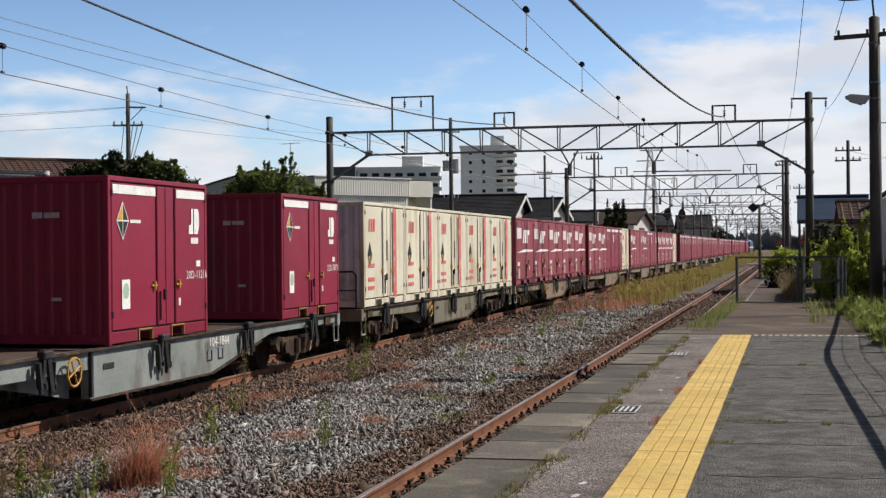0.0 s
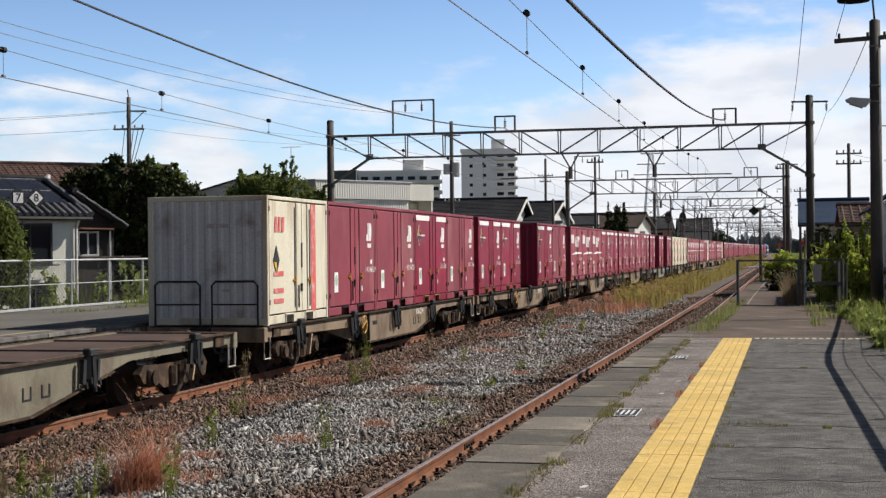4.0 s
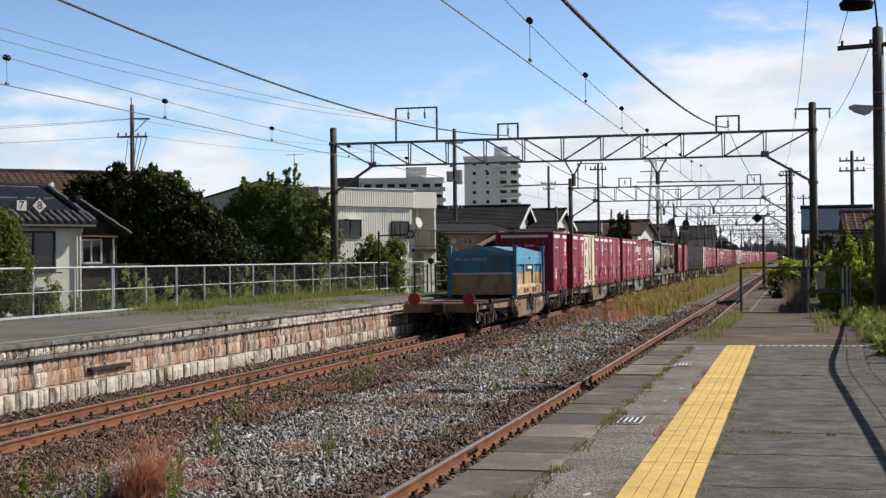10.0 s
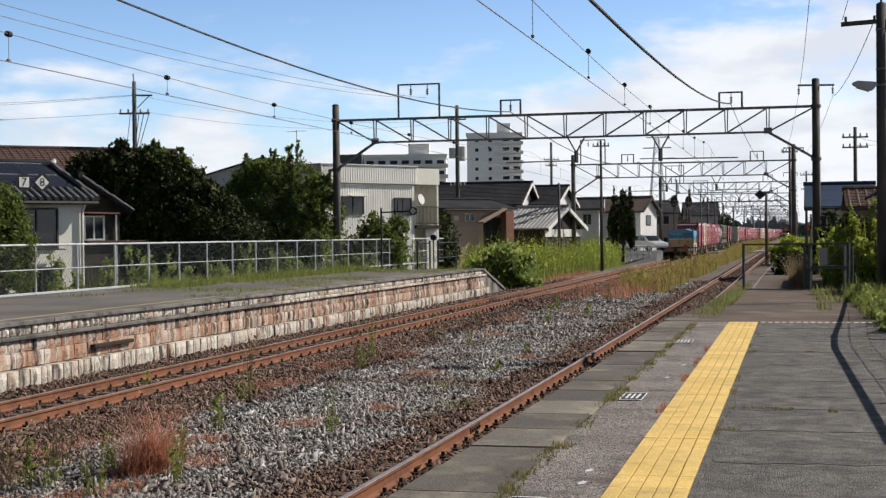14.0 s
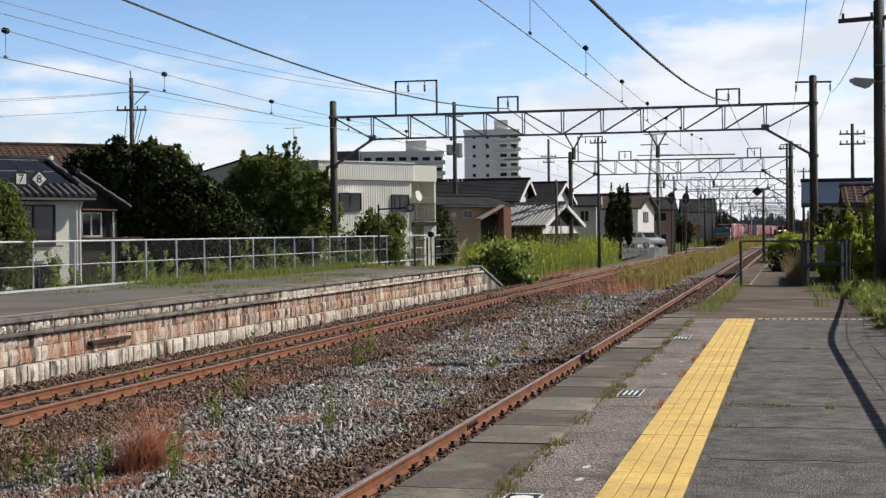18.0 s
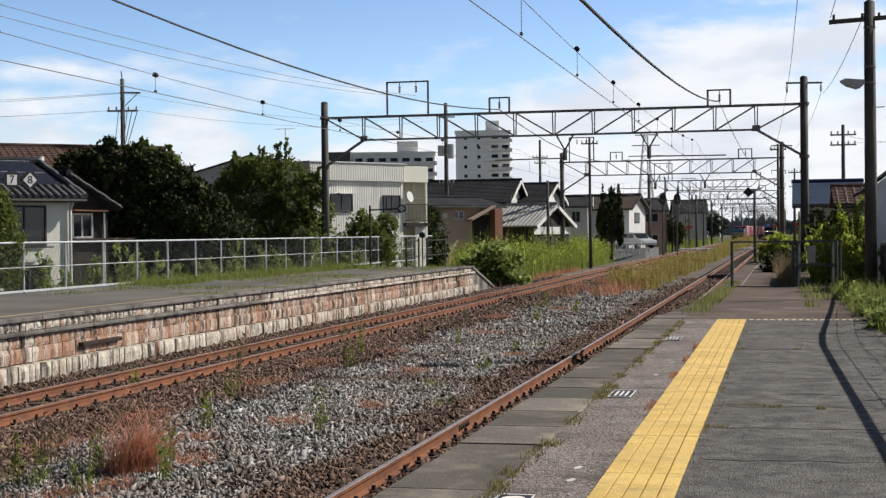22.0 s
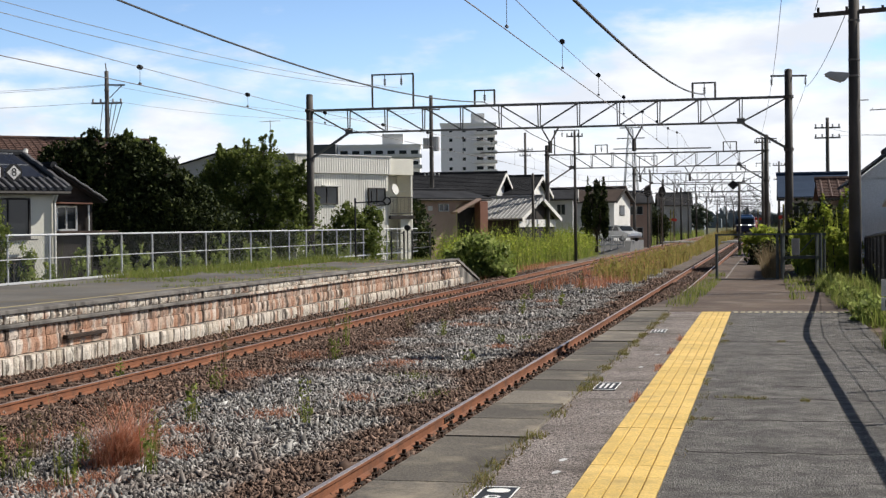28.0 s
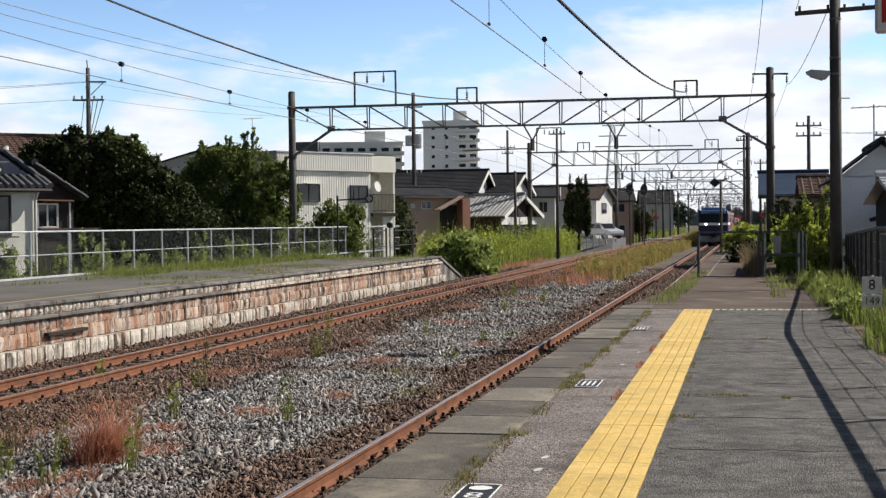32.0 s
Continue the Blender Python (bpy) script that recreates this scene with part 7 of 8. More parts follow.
# the open-top ash container on the last wagon
BLUEP = surf("sky_blue_paint", (0.07, 0.25, 0.40), (0.11, 0.32, 0.47), 1.0, .55, .05, 40, stain=(0.25, 0.30, 0.30), streak=3, amount=.25)
BLUED = surf("worn_blue_paint", (0.05, 0.19, 0.32), (0.07, 0.23, 0.36), 1.0, .6, .05, 40, stain=(0.10, 0.09, 0.08), streak=3, amount=.4)
OCHRE = surf("bare_ochre", (0.40, 0.27, 0.14), (0.47, 0.33, 0.19), 1.2, .75, .1, 40, stain=(0.28, 0.13, 0.05), streak=2, amount=.45)
bx = thing("bulk_container", "blue and ochre open bulk container with hinged lids", "container")
h2, hw2 = 2.95, 1.2
part("body", Shape().box(-hw2 + .05, hw2 - .07, -h2, h2, .1, .95, .01), OCHRE, bx, "ochre lower body")
part("upper_body", Shape().box(-hw2 + .05, hw2 - .07, -h2, h2, .95, 1.62, .01), BLUED, bx, "blue upper body")
part("lid", Shape().extrude([(-hw2, 1.60), (hw2 - .02, 1.60), (hw2 - .02, 1.80), (.35, 2.02), (-.35, 1.98), (-hw2, 1.80)], -h2 + .06, h2 - .06), BLUEP, bx, "blue ridged lid")
part("top_rail", Shape().box(hw2 - .1, hw2, -h2, h2, 1.28, 1.6, .012), BLUEP, bx)
for k in range(4):
    y = -h2 + .15 + k * (2 * h2 - .3) / 3
    part("rib", Shape().box(hw2 - .08, hw2 + .0, y - .09, y + .09, .95, 1.3, .012), BLUEP, bx)
    part("rib_foot", Shape().box(hw2 - .08, hw2, y - .09, y + .09, .5, .95, .012), OCHRE, bx)
part("skirt", Shape().extrude([(hw2 - .08, .5), (hw2 + .0, .38), (hw2 + .0, .05), (hw2 - .08, .05)], -h2, h2), OCHRE, bx)
for y in (-1.0, -.45, .75, 1.3):
    part("fork_pocket", Shape().box(hw2 - .02, hw2 + .006, y - .2, y + .2, .12, .32, .01), BLACK, bx, "dark fork pocket")
for y in (-h2, h2):
    for x in (-hw2, hw2):
        p = part("corner_post", Shape().box(x - .07, x + .07, y - .07, y + .07, 0, 2.02, .01), BLUED, bx, "tall corner post")
        part("casting", Shape().box(x - .085, x + .085, y - .085, y + .085, 1.96, 2.06, .01), BLUED, p)
part("end_rail", Shape().box(-hw2 + .1, hw2 - .1, -h2 - .03, -h2, .92, .98), WHITE, bx)
part("lid_strut", Shape().bar((-.9, -h2 - .02, 1.62), (.1, -h2 - .02, 1.95), .05, .06).bar((.9, -h2 - .02, 1.62), (.1, -h2 - .02, 1.95), .05, .06).bar((-.3, -h2 - .03, 1.7), (.6, -h2 - .03, 1.74), .05, .1), BLUEP, bx)
part("number", glyphs("UM12A-105515", .19), LETTER, bx, at=pose(-.45, -h2 - .004, 1.5, 90, 0, 0))
part("small_mark", Shape().box(hw2 + .0, hw2 + .006, -.55, -.35, 1.08, 1.24), surf("orange_mark", (0.5, 0.12, 0.04), (0.55, 0.15, 0.06), 5, .6, 0), bx)
part("small_writing", Shape().box(hw2 + .0, hw2 + .006, -.3, .5, 1.1, 1.22), LETTER, bx)
part("latch", Shape().box(hw2 - .02, hw2 + .04, -.1, .12, 1.5, 1.6, .01), STEEL, bx)
part("label", Shape().box(hw2, hw2 + .006, -2.35, -2.2, .3, .5), WHITE, bx)
bx.scale = (1.0, 1.0, 0.91)
mid11 = middle(11)
TRAIN.append((bx, mid11 + .02, 1.0))
# red tail discs belong to the last wagon
last = [o for o, m, z in TRAIN if o.name.startswith("flat_wagon") and abs(m - mid11) < .1][0]
for ch in [c for c in last.children_recursive if c.name.startswith(("end_railing", "cross_rail"))]:
    bpy.data.objects.remove(ch)
for x in (-.82, .95):
    part("tail_disc", Shape().tube((x, -9.52, 1.13), (x, -9.56, 1.13), .2, 24), surf("dull_red_disc", (0.30, 0.035, 0.03), (0.35, 0.05, 0.04), 3, .6, 0), last, "round red tail disc")
# white band on the last wagon's container end
for o, m, z in TRAIN:
    if o.name.startswith("freight_container") and abs(m - (mid11 + 2 * 3.745)) < .1:
        part("end_band", Shape().box(-1.0, 1.0, -L / 2 + .004, -L / 2 + .010, 2.26, 2.37), WHITE, o, "white band on the end wall")

# ---- locomotives ----
LBLUE = surf("loco_blue", (0.014, 0.02, 0.06), (0.02, 0.028, 0.08), .8, .4, 0, 30)
LBLU2 = surf("loco_light_blue", (0.10, 0.20, 0.42), (0.12, 0.24, 0.46), .8, .4, 0, 30)
LGREY = surf("loco_grey", (0.22, 0.22, 0.23), (0.28, 0.28, 0.29), .8, .6, 0, 30, stain=(0.12, 0.10, 0.08), amount=.4)


def locomotive(lit):
    """An electric locomotive, 18 m long, its origin at the middle on the rails, cab front towards -y."""
    t = thing("locomotive", "blue electric freight locomotive with white band" + (" and lit headlamps" if lit else ""), "locomotive")
    side = [(-1.42, .95), (1.42, .95), (1.45, 3.0), (1.25, 3.45), (-1.25, 3.45), (-1.45, 3.0)]
    b = part("body", Shape().extrude(side, -8.2, 8.2), LBLUE, t)
    part("white_band", Shape().box(-1.46, 1.46, -8.3, 8.3, 1.92, 2.18), WHITE, t, "white band round the body")
    part("roof_slope", Shape().extrude([(-1.25, 3.45), (1.25, 3.45), (.9, 3.72), (-.9, 3.72)], -7.2, 7.2), LBLU2, t)
    part("underframe", Shape().box(-1.35, 1.35, -8.3, 8.3, .55, .95, .02), LGREY, t)
    for e in (-1, 1):
        f = part("cab_front", Shape().extrude([(e * 8.2, .95), (e * 8.85, 1.0), (e * 8.95, 1.95), (e * 8.55, 2.95), (e * 8.2, 3.45)], -1.38, 1.38, "x"), LBLUE, t)
        part("windscreen", Shape().extrude([(e * 8.88, 2.20), (e * 8.965, 2.20), (e * 8.60, 3.08), (e * 8.5, 3.08)], -1.28, 1.28, "x"), PANE, f, "dark windscreen")
        part("white_band", Shape().extrude([(e * 8.90, 1.92), (e * 8.985, 1.92), (e * 8.94, 2.16), (e * 8.86, 2.16)], -1.36, 1.36, "x"), WHITE, f)
        part("brow", Shape().box(-1.25, 1.25, min(e * 8.3, e * 8.62), max(e * 8.3, e * 8.62), 3.08, 3.45, .08), LBLU2, f)
        for x in (-.72, .72):
            part("headlamp", Shape().tube((x, e * 8.9, 2.03), (x, e * 9.01, 2.03), .11, 14), glow("lamp_white", (1.0, .98, .92), 7.0) if lit and "lamp_white" not in MATS else (MATS["lamp_white"] if lit else WHITE), f, "round headlamp")
        sk = part("skirt", Shape().extrude([(e * 8.3, .25), (e * 8.75, .25), (e * 8.8, .85), (e * 8.3, .95)], -1.3, 1.3, "x"), LGREY, t)
        part("coupler", Shape().box(-.2, .2, min(e * 8.7, e * 9.25), max(e * 8.7, e * 9.25), .72, 1.02, .05), IRON, sk)
        for x in (-1.05, 1.05):
            part("step", Shape().box(x - .18, x + .18, min(e * 8.75, e * 8.95), max(e * 8.75, e * 8.95), .3, .36), LGREY, sk)
    for y in (-5.8, 0, 5.8):
        for s in (-1, 1):
            bf = part("bogie_frame", Shape().extrude([(y - 1.9, .6), (y - 1.5, .36), (y + 1.5, .36), (y + 1.9, .6), (y + 1.5, .78), (y - 1.5, .78)], s * 1.1 - .08, s * 1.1 + .08, "x"), LGREY, t)
            for d in (-1.2, 1.2):
                part("wheel", Shape().tube((s * .5, y + d, .5), (s * .64, y + d, .5), .5, 22), IRON, t)
    # pantograph
    p = part("pantograph", Shape().bar((-.8, -5.2, 3.9), (.8, -5.2, 3.9), .08, .08).bar((0, -5.2, 3.9), (0, -4.0, 4.5), .06, .06).bar((0, -4.0, 4.5), (0, -5.3, 5.0), .05, .05), DARKST, t)
    part("head", Shape().bar((-.9, -5.3, 5.02), (.9, -5.3, 5.02), .06, .05).bar((-.9, -5.0, 5.02), (.9, -5.0, 5.02), .06, .05), DARKST, p)
    for y in (-5.6, -4.6, 3, 5):
        for x in (-.6, .6):
            part("insulator", Shape().tube((x, y, 3.7), (x, y, 3.92), .07, 8), GREYW, t)
    return t


SPEED2 = 23.0
TRAIN2 = []
lc = locomotive(True)
START2 = 148 + SPEED2 * 32 + 8.9
TRAIN2.append((lc, START2, 0.0))
for k in range(3):
    mid = START2 + 9.2 + 10.2 + 20.4 * k
    w = fresh(WAGONS_LITE, "togt"[k % 4])
    TRAIN2.append((w, mid, 0.0))
    for q, ch in enumerate(("CC_BN", "CBBNB", "BBBBB", "NBBSB", "BB_BB", "BSSBB", "BBBNB")[k]):
        if ch != "_":
            TRAIN2.append((fresh(LITE, SHORT[ch]), mid + (2 - q) * 3.745, 1.0))
l1 = locomotive(False)
TRAIN.append((l1, middle(-14) + 19.4, 0.0))
for o in (*STYLES.values(), *WAGONS.values(), *LITE.values(), *WAGONS_LITE.values()):
    for ch in (*o.children_recursive, o):
        bpy.data.objects.remove(ch)


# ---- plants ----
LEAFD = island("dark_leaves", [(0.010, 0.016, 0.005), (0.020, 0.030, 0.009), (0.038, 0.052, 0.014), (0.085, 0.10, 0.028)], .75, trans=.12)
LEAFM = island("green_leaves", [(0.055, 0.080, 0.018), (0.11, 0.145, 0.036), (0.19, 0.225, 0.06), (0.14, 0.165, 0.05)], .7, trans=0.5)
LEAFY = island("yellow_green_leaves", [(0.20, 0.27, 0.035), (0.28, 0.34, 0.05), (0.38, 0.41, 0.08), (0.24, 0.28, 0.05)], .8, trans=0.6)
GRASS = island("grass_blades", [(0.12, 0.16, 0.035), (0.18, 0.23, 0.05), (0.25, 0.29, 0.07), (0.32, 0.30, 0.11)], .8, trans=0.5)
GOLD = island("goldenrod", [(0.22, 0.21, 0.055), (0.32, 0.28, 0.08), (0.40, 0.32, 0.11), (0.27, 0.17, 0.08), (0.24, 0.26, 0.06)], .85, trans=0.5)
DRY = island("dry_red_grass", [(0.36, 0.14, 0.075), (0.52, 0.235, 0.14), (0.66, 0.38, 0.26), (0.30, 0.10, 0.06)], .85, trans=.35)
STRAW = island("straw", [(0.20, 0.15, 0.08), (0.28, 0.22, 0.13), (0.14, 0.10, 0.06)], .85, trans=.3)
JOINTG = island("joint_grass", [(0.18, 0.18, 0.06), (0.26, 0.25, 0.09), (0.26, 0.19, 0.09), (0.15, 0.17, 0.05), (0.20, 0.14, 0.07)], .8, trans=0.5)
# greyed and lightened: the haze over far trees is in the leaf colour
LEAFH = island("hazed_leaves", [(0.05, 0.07, 0.05), (0.075, 0.095, 0.065), (0.10, 0.12, 0.085)], .9, trans=.1)
BUSHG = island("bush_leaves", [(0.14, 0.19, 0.05), (0.23, 0.29, 0.08), (0.32, 0.38, 0.12), (0.40, 0.44, 0.16)], .75, trans=0.6)
BARK = surf("bark", (0.05, 0.04, 0.03), (0.09, 0.07, 0.055), 3, .9, .6, 25, dist=.02)


def leaf_cards(p, size, name, mat, up=0.25, aspect=1.8):
    """A folded leaf (two triangles with a crease) at each point."""
    n = len(p)
    d = rng.normal(size=(n, 3))
    d[:, 2] += up
    d /= np.linalg.norm(d, axis=1, keepdims=True)
    w = np.cross(d, rng.normal(size=(n, 3)))
    w /= np.linalg.norm(w, axis=1, keepdims=True)
    u = np.cross(w, d)
    s = (size * rng.lognormal(0, .3, n))[:, None]
    tip, base = p + d * s * aspect / 2, p - d * s * aspect / 2
    l, r = p + w * s / 2 + u * s * .12, p - w * s / 2 + u * s * .12
    v = np.stack([base, r, tip, l], 1)
    f = np.arange(4 * n).reshape(n, 4)
    return arrays(name, v, f, mat)


def blob_points(blobs, n, shell=.55):
    """Points in the outer part of overlapping ellipsoids (x, y, z, rx, ry, rz), gathered in clumps."""
    vol = np.array([b[3] * b[4] + b[4] * b[5] + b[3] * b[5] for b in blobs])
    k = rng.choice(len(blobs), n // 22 + 1, p=vol / vol.sum())
    b = np.array(blobs)[k]
    d = rng.normal(size=(len(k), 3))
    d /= np.linalg.norm(d, axis=1, keepdims=True)
    rad = shell + (1.08 - shell) * rng.random((len(k), 1)) ** .6
    c = b[:, :3] + d * rad * b[:, 3:]
    c = np.repeat(c, 22, 0)[:n]
    return c + rng.normal(size=c.shape) * np.repeat(b[:, 3:], 22, 0)[:n] * .14


def tree(name, label, base, h_trunk, r, blobs, n, size, mat, category="tree"):
    """Trunk, limbs to the crown's lobes, and a crown of many single leaves; blobs relative to the base."""
    t = thing(name, label, category, pose(*base))
    part("trunk", Shape().tube((0, 0, -.3), (.05, .05, h_trunk), r, 9, r * .6), BARK, t, smooth=True)
    for b in blobs:
        c = Vector(b[:3])
        part("limb", Shape().tube((.05, .05, h_trunk * .8), c * .55 + Vector((0, 0, h_trunk * .35)), r * .45, 6, r * .28).tube(c * .55 + Vector((0, 0, h_trunk * .35)), c, r * .28, 6, r * .08), BARK, t)
    part("crown", leaf_cards(blob_points(blobs, n), size, "crown", mat), mat, t)
    return t


def shrub(label, base, blobs, n, size, mat, name="bush"):
    t = thing(name, label, "bush", pose(*base))
    for b in blobs:
        part("stem", Shape().tube((0, 0, -.2), b[:3], .03, 5, .01), BARK, t)
    tagged(part("leafage", leaf_cards(blob_points(blobs, n, .35), size, "leafage", mat), mat, t), kind="stuff")
    return t


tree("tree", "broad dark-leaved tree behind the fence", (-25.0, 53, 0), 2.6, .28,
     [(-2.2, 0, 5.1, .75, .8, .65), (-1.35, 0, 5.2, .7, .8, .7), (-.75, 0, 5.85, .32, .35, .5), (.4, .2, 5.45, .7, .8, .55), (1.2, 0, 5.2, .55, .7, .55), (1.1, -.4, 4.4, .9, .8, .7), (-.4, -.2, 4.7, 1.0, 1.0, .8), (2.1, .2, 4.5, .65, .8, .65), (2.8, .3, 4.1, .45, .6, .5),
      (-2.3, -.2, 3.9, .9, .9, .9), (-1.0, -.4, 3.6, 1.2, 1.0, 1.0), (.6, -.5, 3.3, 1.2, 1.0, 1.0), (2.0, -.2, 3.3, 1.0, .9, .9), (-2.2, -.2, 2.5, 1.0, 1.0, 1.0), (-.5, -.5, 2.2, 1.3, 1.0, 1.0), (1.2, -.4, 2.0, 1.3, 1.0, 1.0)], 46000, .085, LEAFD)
# paler leaves over the dark crown's upper right put its sunlight into colour
tree("tree", "light green leaf cluster for the dark tree's sunlit top", (-24.3, 53.6, 0), 3.4, .1,
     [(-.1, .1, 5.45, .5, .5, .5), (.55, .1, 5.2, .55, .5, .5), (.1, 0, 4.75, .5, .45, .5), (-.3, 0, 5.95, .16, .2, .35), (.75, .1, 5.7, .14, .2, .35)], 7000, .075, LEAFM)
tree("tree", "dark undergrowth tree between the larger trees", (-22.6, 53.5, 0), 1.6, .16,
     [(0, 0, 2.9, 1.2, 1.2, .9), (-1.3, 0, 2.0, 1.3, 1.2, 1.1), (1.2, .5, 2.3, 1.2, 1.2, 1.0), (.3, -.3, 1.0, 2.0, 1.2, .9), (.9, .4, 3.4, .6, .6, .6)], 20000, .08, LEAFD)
tree("tree", "feathery green tree beside the cream house", (-21.6, 60, 0), 2.4, .16,
     [(-.4, 0, 5.1, .95, 1.0, .75), (.6, .2, 4.9, .85, .9, .75), (-1.5, 0, 4.95, .75, .8, .65), (1.6, .2, 4.4, .75, .8, .65), (-2.0, 0, 4.1, .75, .9, .75), (-.6, -.4, 4.0, 1.1, 1.0, .85), (.8, -.3, 3.8, 1.0, 1.0, .85), (2.0, .2, 3.4, .65, .8, .8), (-1.6, -.2, 3.0, 1.0, 1.0, .85), (.2, -.5, 2.8, 1.2, 1.0, .9), (1.6, 0, 2.4, .95, 1.0, .9), (-2.0, 0, 2.0, 1.0, 1.0, .9), (0, 0, 1.6, 1.4, 1.0, .9),
      (-.45, 0, 6.0, .15, .2, .5), (.35, 0, 5.9, .2, .2, .5), (.75, 0, 5.95, .13, .2, .55), (-1.6, 0, 5.55, .22, .3, .45), (-2.4, 0, 4.9, .25, .3, .4), (2.1, 0, 4.9, .22, .3, .4)], 34000, .075, LEAFM)
tree("tree", "small leafy tree against the fence", (-19.25, 32.7, 0), 1.4, .1,
     [(0, 0, 3.2, .5, .6, .55), (-.2, -.5, 2.8, .6, .7, .7), (.25, .2, 2.9, .4, .5, .5), (.2, .3, 2.2, .5, .6, .6), (-.2, -.3, 2.1, .6, .7, .6), (.1, .3, 1.4, .6, .7, .6)], 12000, .06, LEAFM)
shrub("climbing shrub in front of the cream house", (-19.4, 66.5, .2), [(0, 0, 2.3, .8, .7, .9), (.7, .6, 1.6, .8, .8, .9), (-.8, -.4, 1.4, .9, .8, .9), (.9, 1.0, 2.6, .5, .5, .6)], 9000, .08, LEAFM)
shrub("round bright green bush at the platform's end", (-13.4, 68.5, -.3), [(0, 0, 1.3, 1.1, 1.1, .95), (.7, .2, .9, .9, .9, .9), (-.75, 0, .95, .9, .9, .9), (.2, -.4, .6, 1.1, .9, .7), (.9, -.5, .5, .7, .6, .6)], 6000, .12, BUSHG)
shrub("shrub by the tan house", (-20.6, 84.5, 0), [(0, 0, 2.6, .9, .9, 1.2), (.2, 0, 1.4, 1.0, 1.0, 1.1)], 3000, .12, LEAFD)
# cypress: a dense upright crown of flame-like tufts
blobs = []
for k in range(26):
    a, z = rng.uniform(0, 6.28), rng.uniform(1.6, 4.9)
    q = 1.0 - .55 * abs((z - 2.9) / 2.4)
    blobs.append((q * math.cos(a), q * math.sin(a), z, .28, .28, .85))
for k in range(9):
    blobs.append((rng.uniform(-.95, .95), rng.uniform(-.4, .4), rng.uniform(5.0, 5.6), .10, .10, .75))
tree("cypress", "dark upright cypress beside the lane", (-14.3, 125, .3), 1.4, .16, blobs, 14000, .12, LEAFD)
tree("tree", "round clipped tree beside the crossing", (-12.6, 172, 0), 1.4, .12, [(0, 0, 2.6, 1.3, 1.3, 1.2), (.4, 0, 2.0, 1.2, 1.2, 1.1)], 3500, .14, LEAFD)
for x, y, s in ((-18, 350, .75), (-24, 362, .8), (9, 340, .7), (-30, 380, .8)):
    tree("tree", "distant dark tree by the line", (x, y, 0), 3, .3, [(0, 0, 6.4 * s, 3.2, 3, 2.3), (2.6, 0, 5.0 * s, 2.6, 2.4, 2.2), (-2.6, 0, 4.6 * s, 2.6, 2.4, 2.2), (0, 0, 3.0, 3.4, 2.5, 2.0)], 2600, .42, LEAFH)
# far woods and rooftops close the view, distance haze put into their colour
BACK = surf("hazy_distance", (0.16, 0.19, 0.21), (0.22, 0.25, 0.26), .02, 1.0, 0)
far_s = Shape()
for k in range(120):
    x, y = rng.uniform(-260, 260), rng.uniform(520, 900)
    if abs(x) < 24:
        continue
    w, hh = rng.uniform(8, 20), rng.uniform(4, 7.5)
    far_s.extrude([(x, -.3), (x + w, -.3), (x + w, hh * .7), (x + w / 2, hh), (x, hh * .7)], y, y + 12)
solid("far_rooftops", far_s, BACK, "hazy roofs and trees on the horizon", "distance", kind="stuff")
p = np.stack([rng.uniform(-420, 420, 9000), rng.uniform(900, 1000, 9000), rng.random(9000) ** 1.5 * 7], -1)
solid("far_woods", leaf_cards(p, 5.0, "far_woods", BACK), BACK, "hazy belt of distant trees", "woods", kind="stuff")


def blades(p, h, w, lean, name, mat, seg=2):
    """Grass blades rooted at p: tapered, bent strips."""
    n = len(p)
    a = rng.uniform(0, 6.283, n)
    hh = h * rng.lognormal(0, .3, n)
    d = np.stack([np.cos(a), np.sin(a), np.zeros(n)], -1)
    s = np.stack([-np.sin(a), np.cos(a), np.zeros(n)], -1)
    ln = (lean * rng.random(n) * hh)[:, None]
    up = np.array([0, 0, 1.0])
    v = []
    for k in range(seg + 1):
        t = k / seg
        c = p + up * (hh * t * (1 - .25 * lean * t))[:, None] + d * ln * t * t
        ww = w * (1 - .85 * t)
        v += [c - s * ww / 2, c + s * ww / 2]
    v = np.stack(v, 1)
    q = np.array([(2 * k, 2 * k + 1, 2 * k + 3, 2 * k + 2) for k in range(seg)])
    f = (q[None] + (np.arange(n) * 2 * (seg + 1))[:, None, None]).reshape(-1, 4)
    return arrays(name, v, f, mat)


def scatter(n, x0, x1, y0, y1, zf, patch=0.0, scale=.5, cut=0.0):
    x, y = rng.uniform(x0, x1, n), rng.uniform(y0, y1, n)
    if patch:
        keep = np.array([noise.noise((a * scale, b * scale, 3.3)) > cut for a, b in zip(x, y)])
        x, y = x[keep], y[keep]
    return np.stack([x, y, np.array([zf(a, b) for a, b in zip(x, y)])], -1)


def stuff(name, me, mat, label):
    return solid(name, me, mat, label, "plants", kind="stuff")


# strip of grass in front of the far fence and on the old platform
stuff("grass_strip", blades(scatter(14000, -18.45, -16.7, 38.0, 75, lambda x, y: LZ - .03 if y < 59 else .5, True, .6, -.25), .22, .02, .7, "grass_strip", GRASS), GRASS, "green grass along the foot of the fence")
stuff("platform_grass", blades(scatter(15000, -17.4, -12.75, 32, 60, lambda x, y: LZ - .03, True, .45, .02), .10, .016, .7, "platform_grass", GRASS), GRASS, "short grass growing over the old platform")
stuff("platform_grass", blades(scatter(2500, -17.8, -13.2, 36, 60, lambda x, y: LZ - .03, True, .6, .25), .08, .014, .6, "platform_grass", DRY), DRY, "short reddish grass on the old platform")
stuff("weeds_behind_fence", blades(scatter(4200, -20.0, -18.7, 34, 76, lambda x, y: .3, True, .35, .05), .95, .022, .5, "weeds_behind_fence", GRASS, 3), GRASS, "scattered weeds behind the fence")
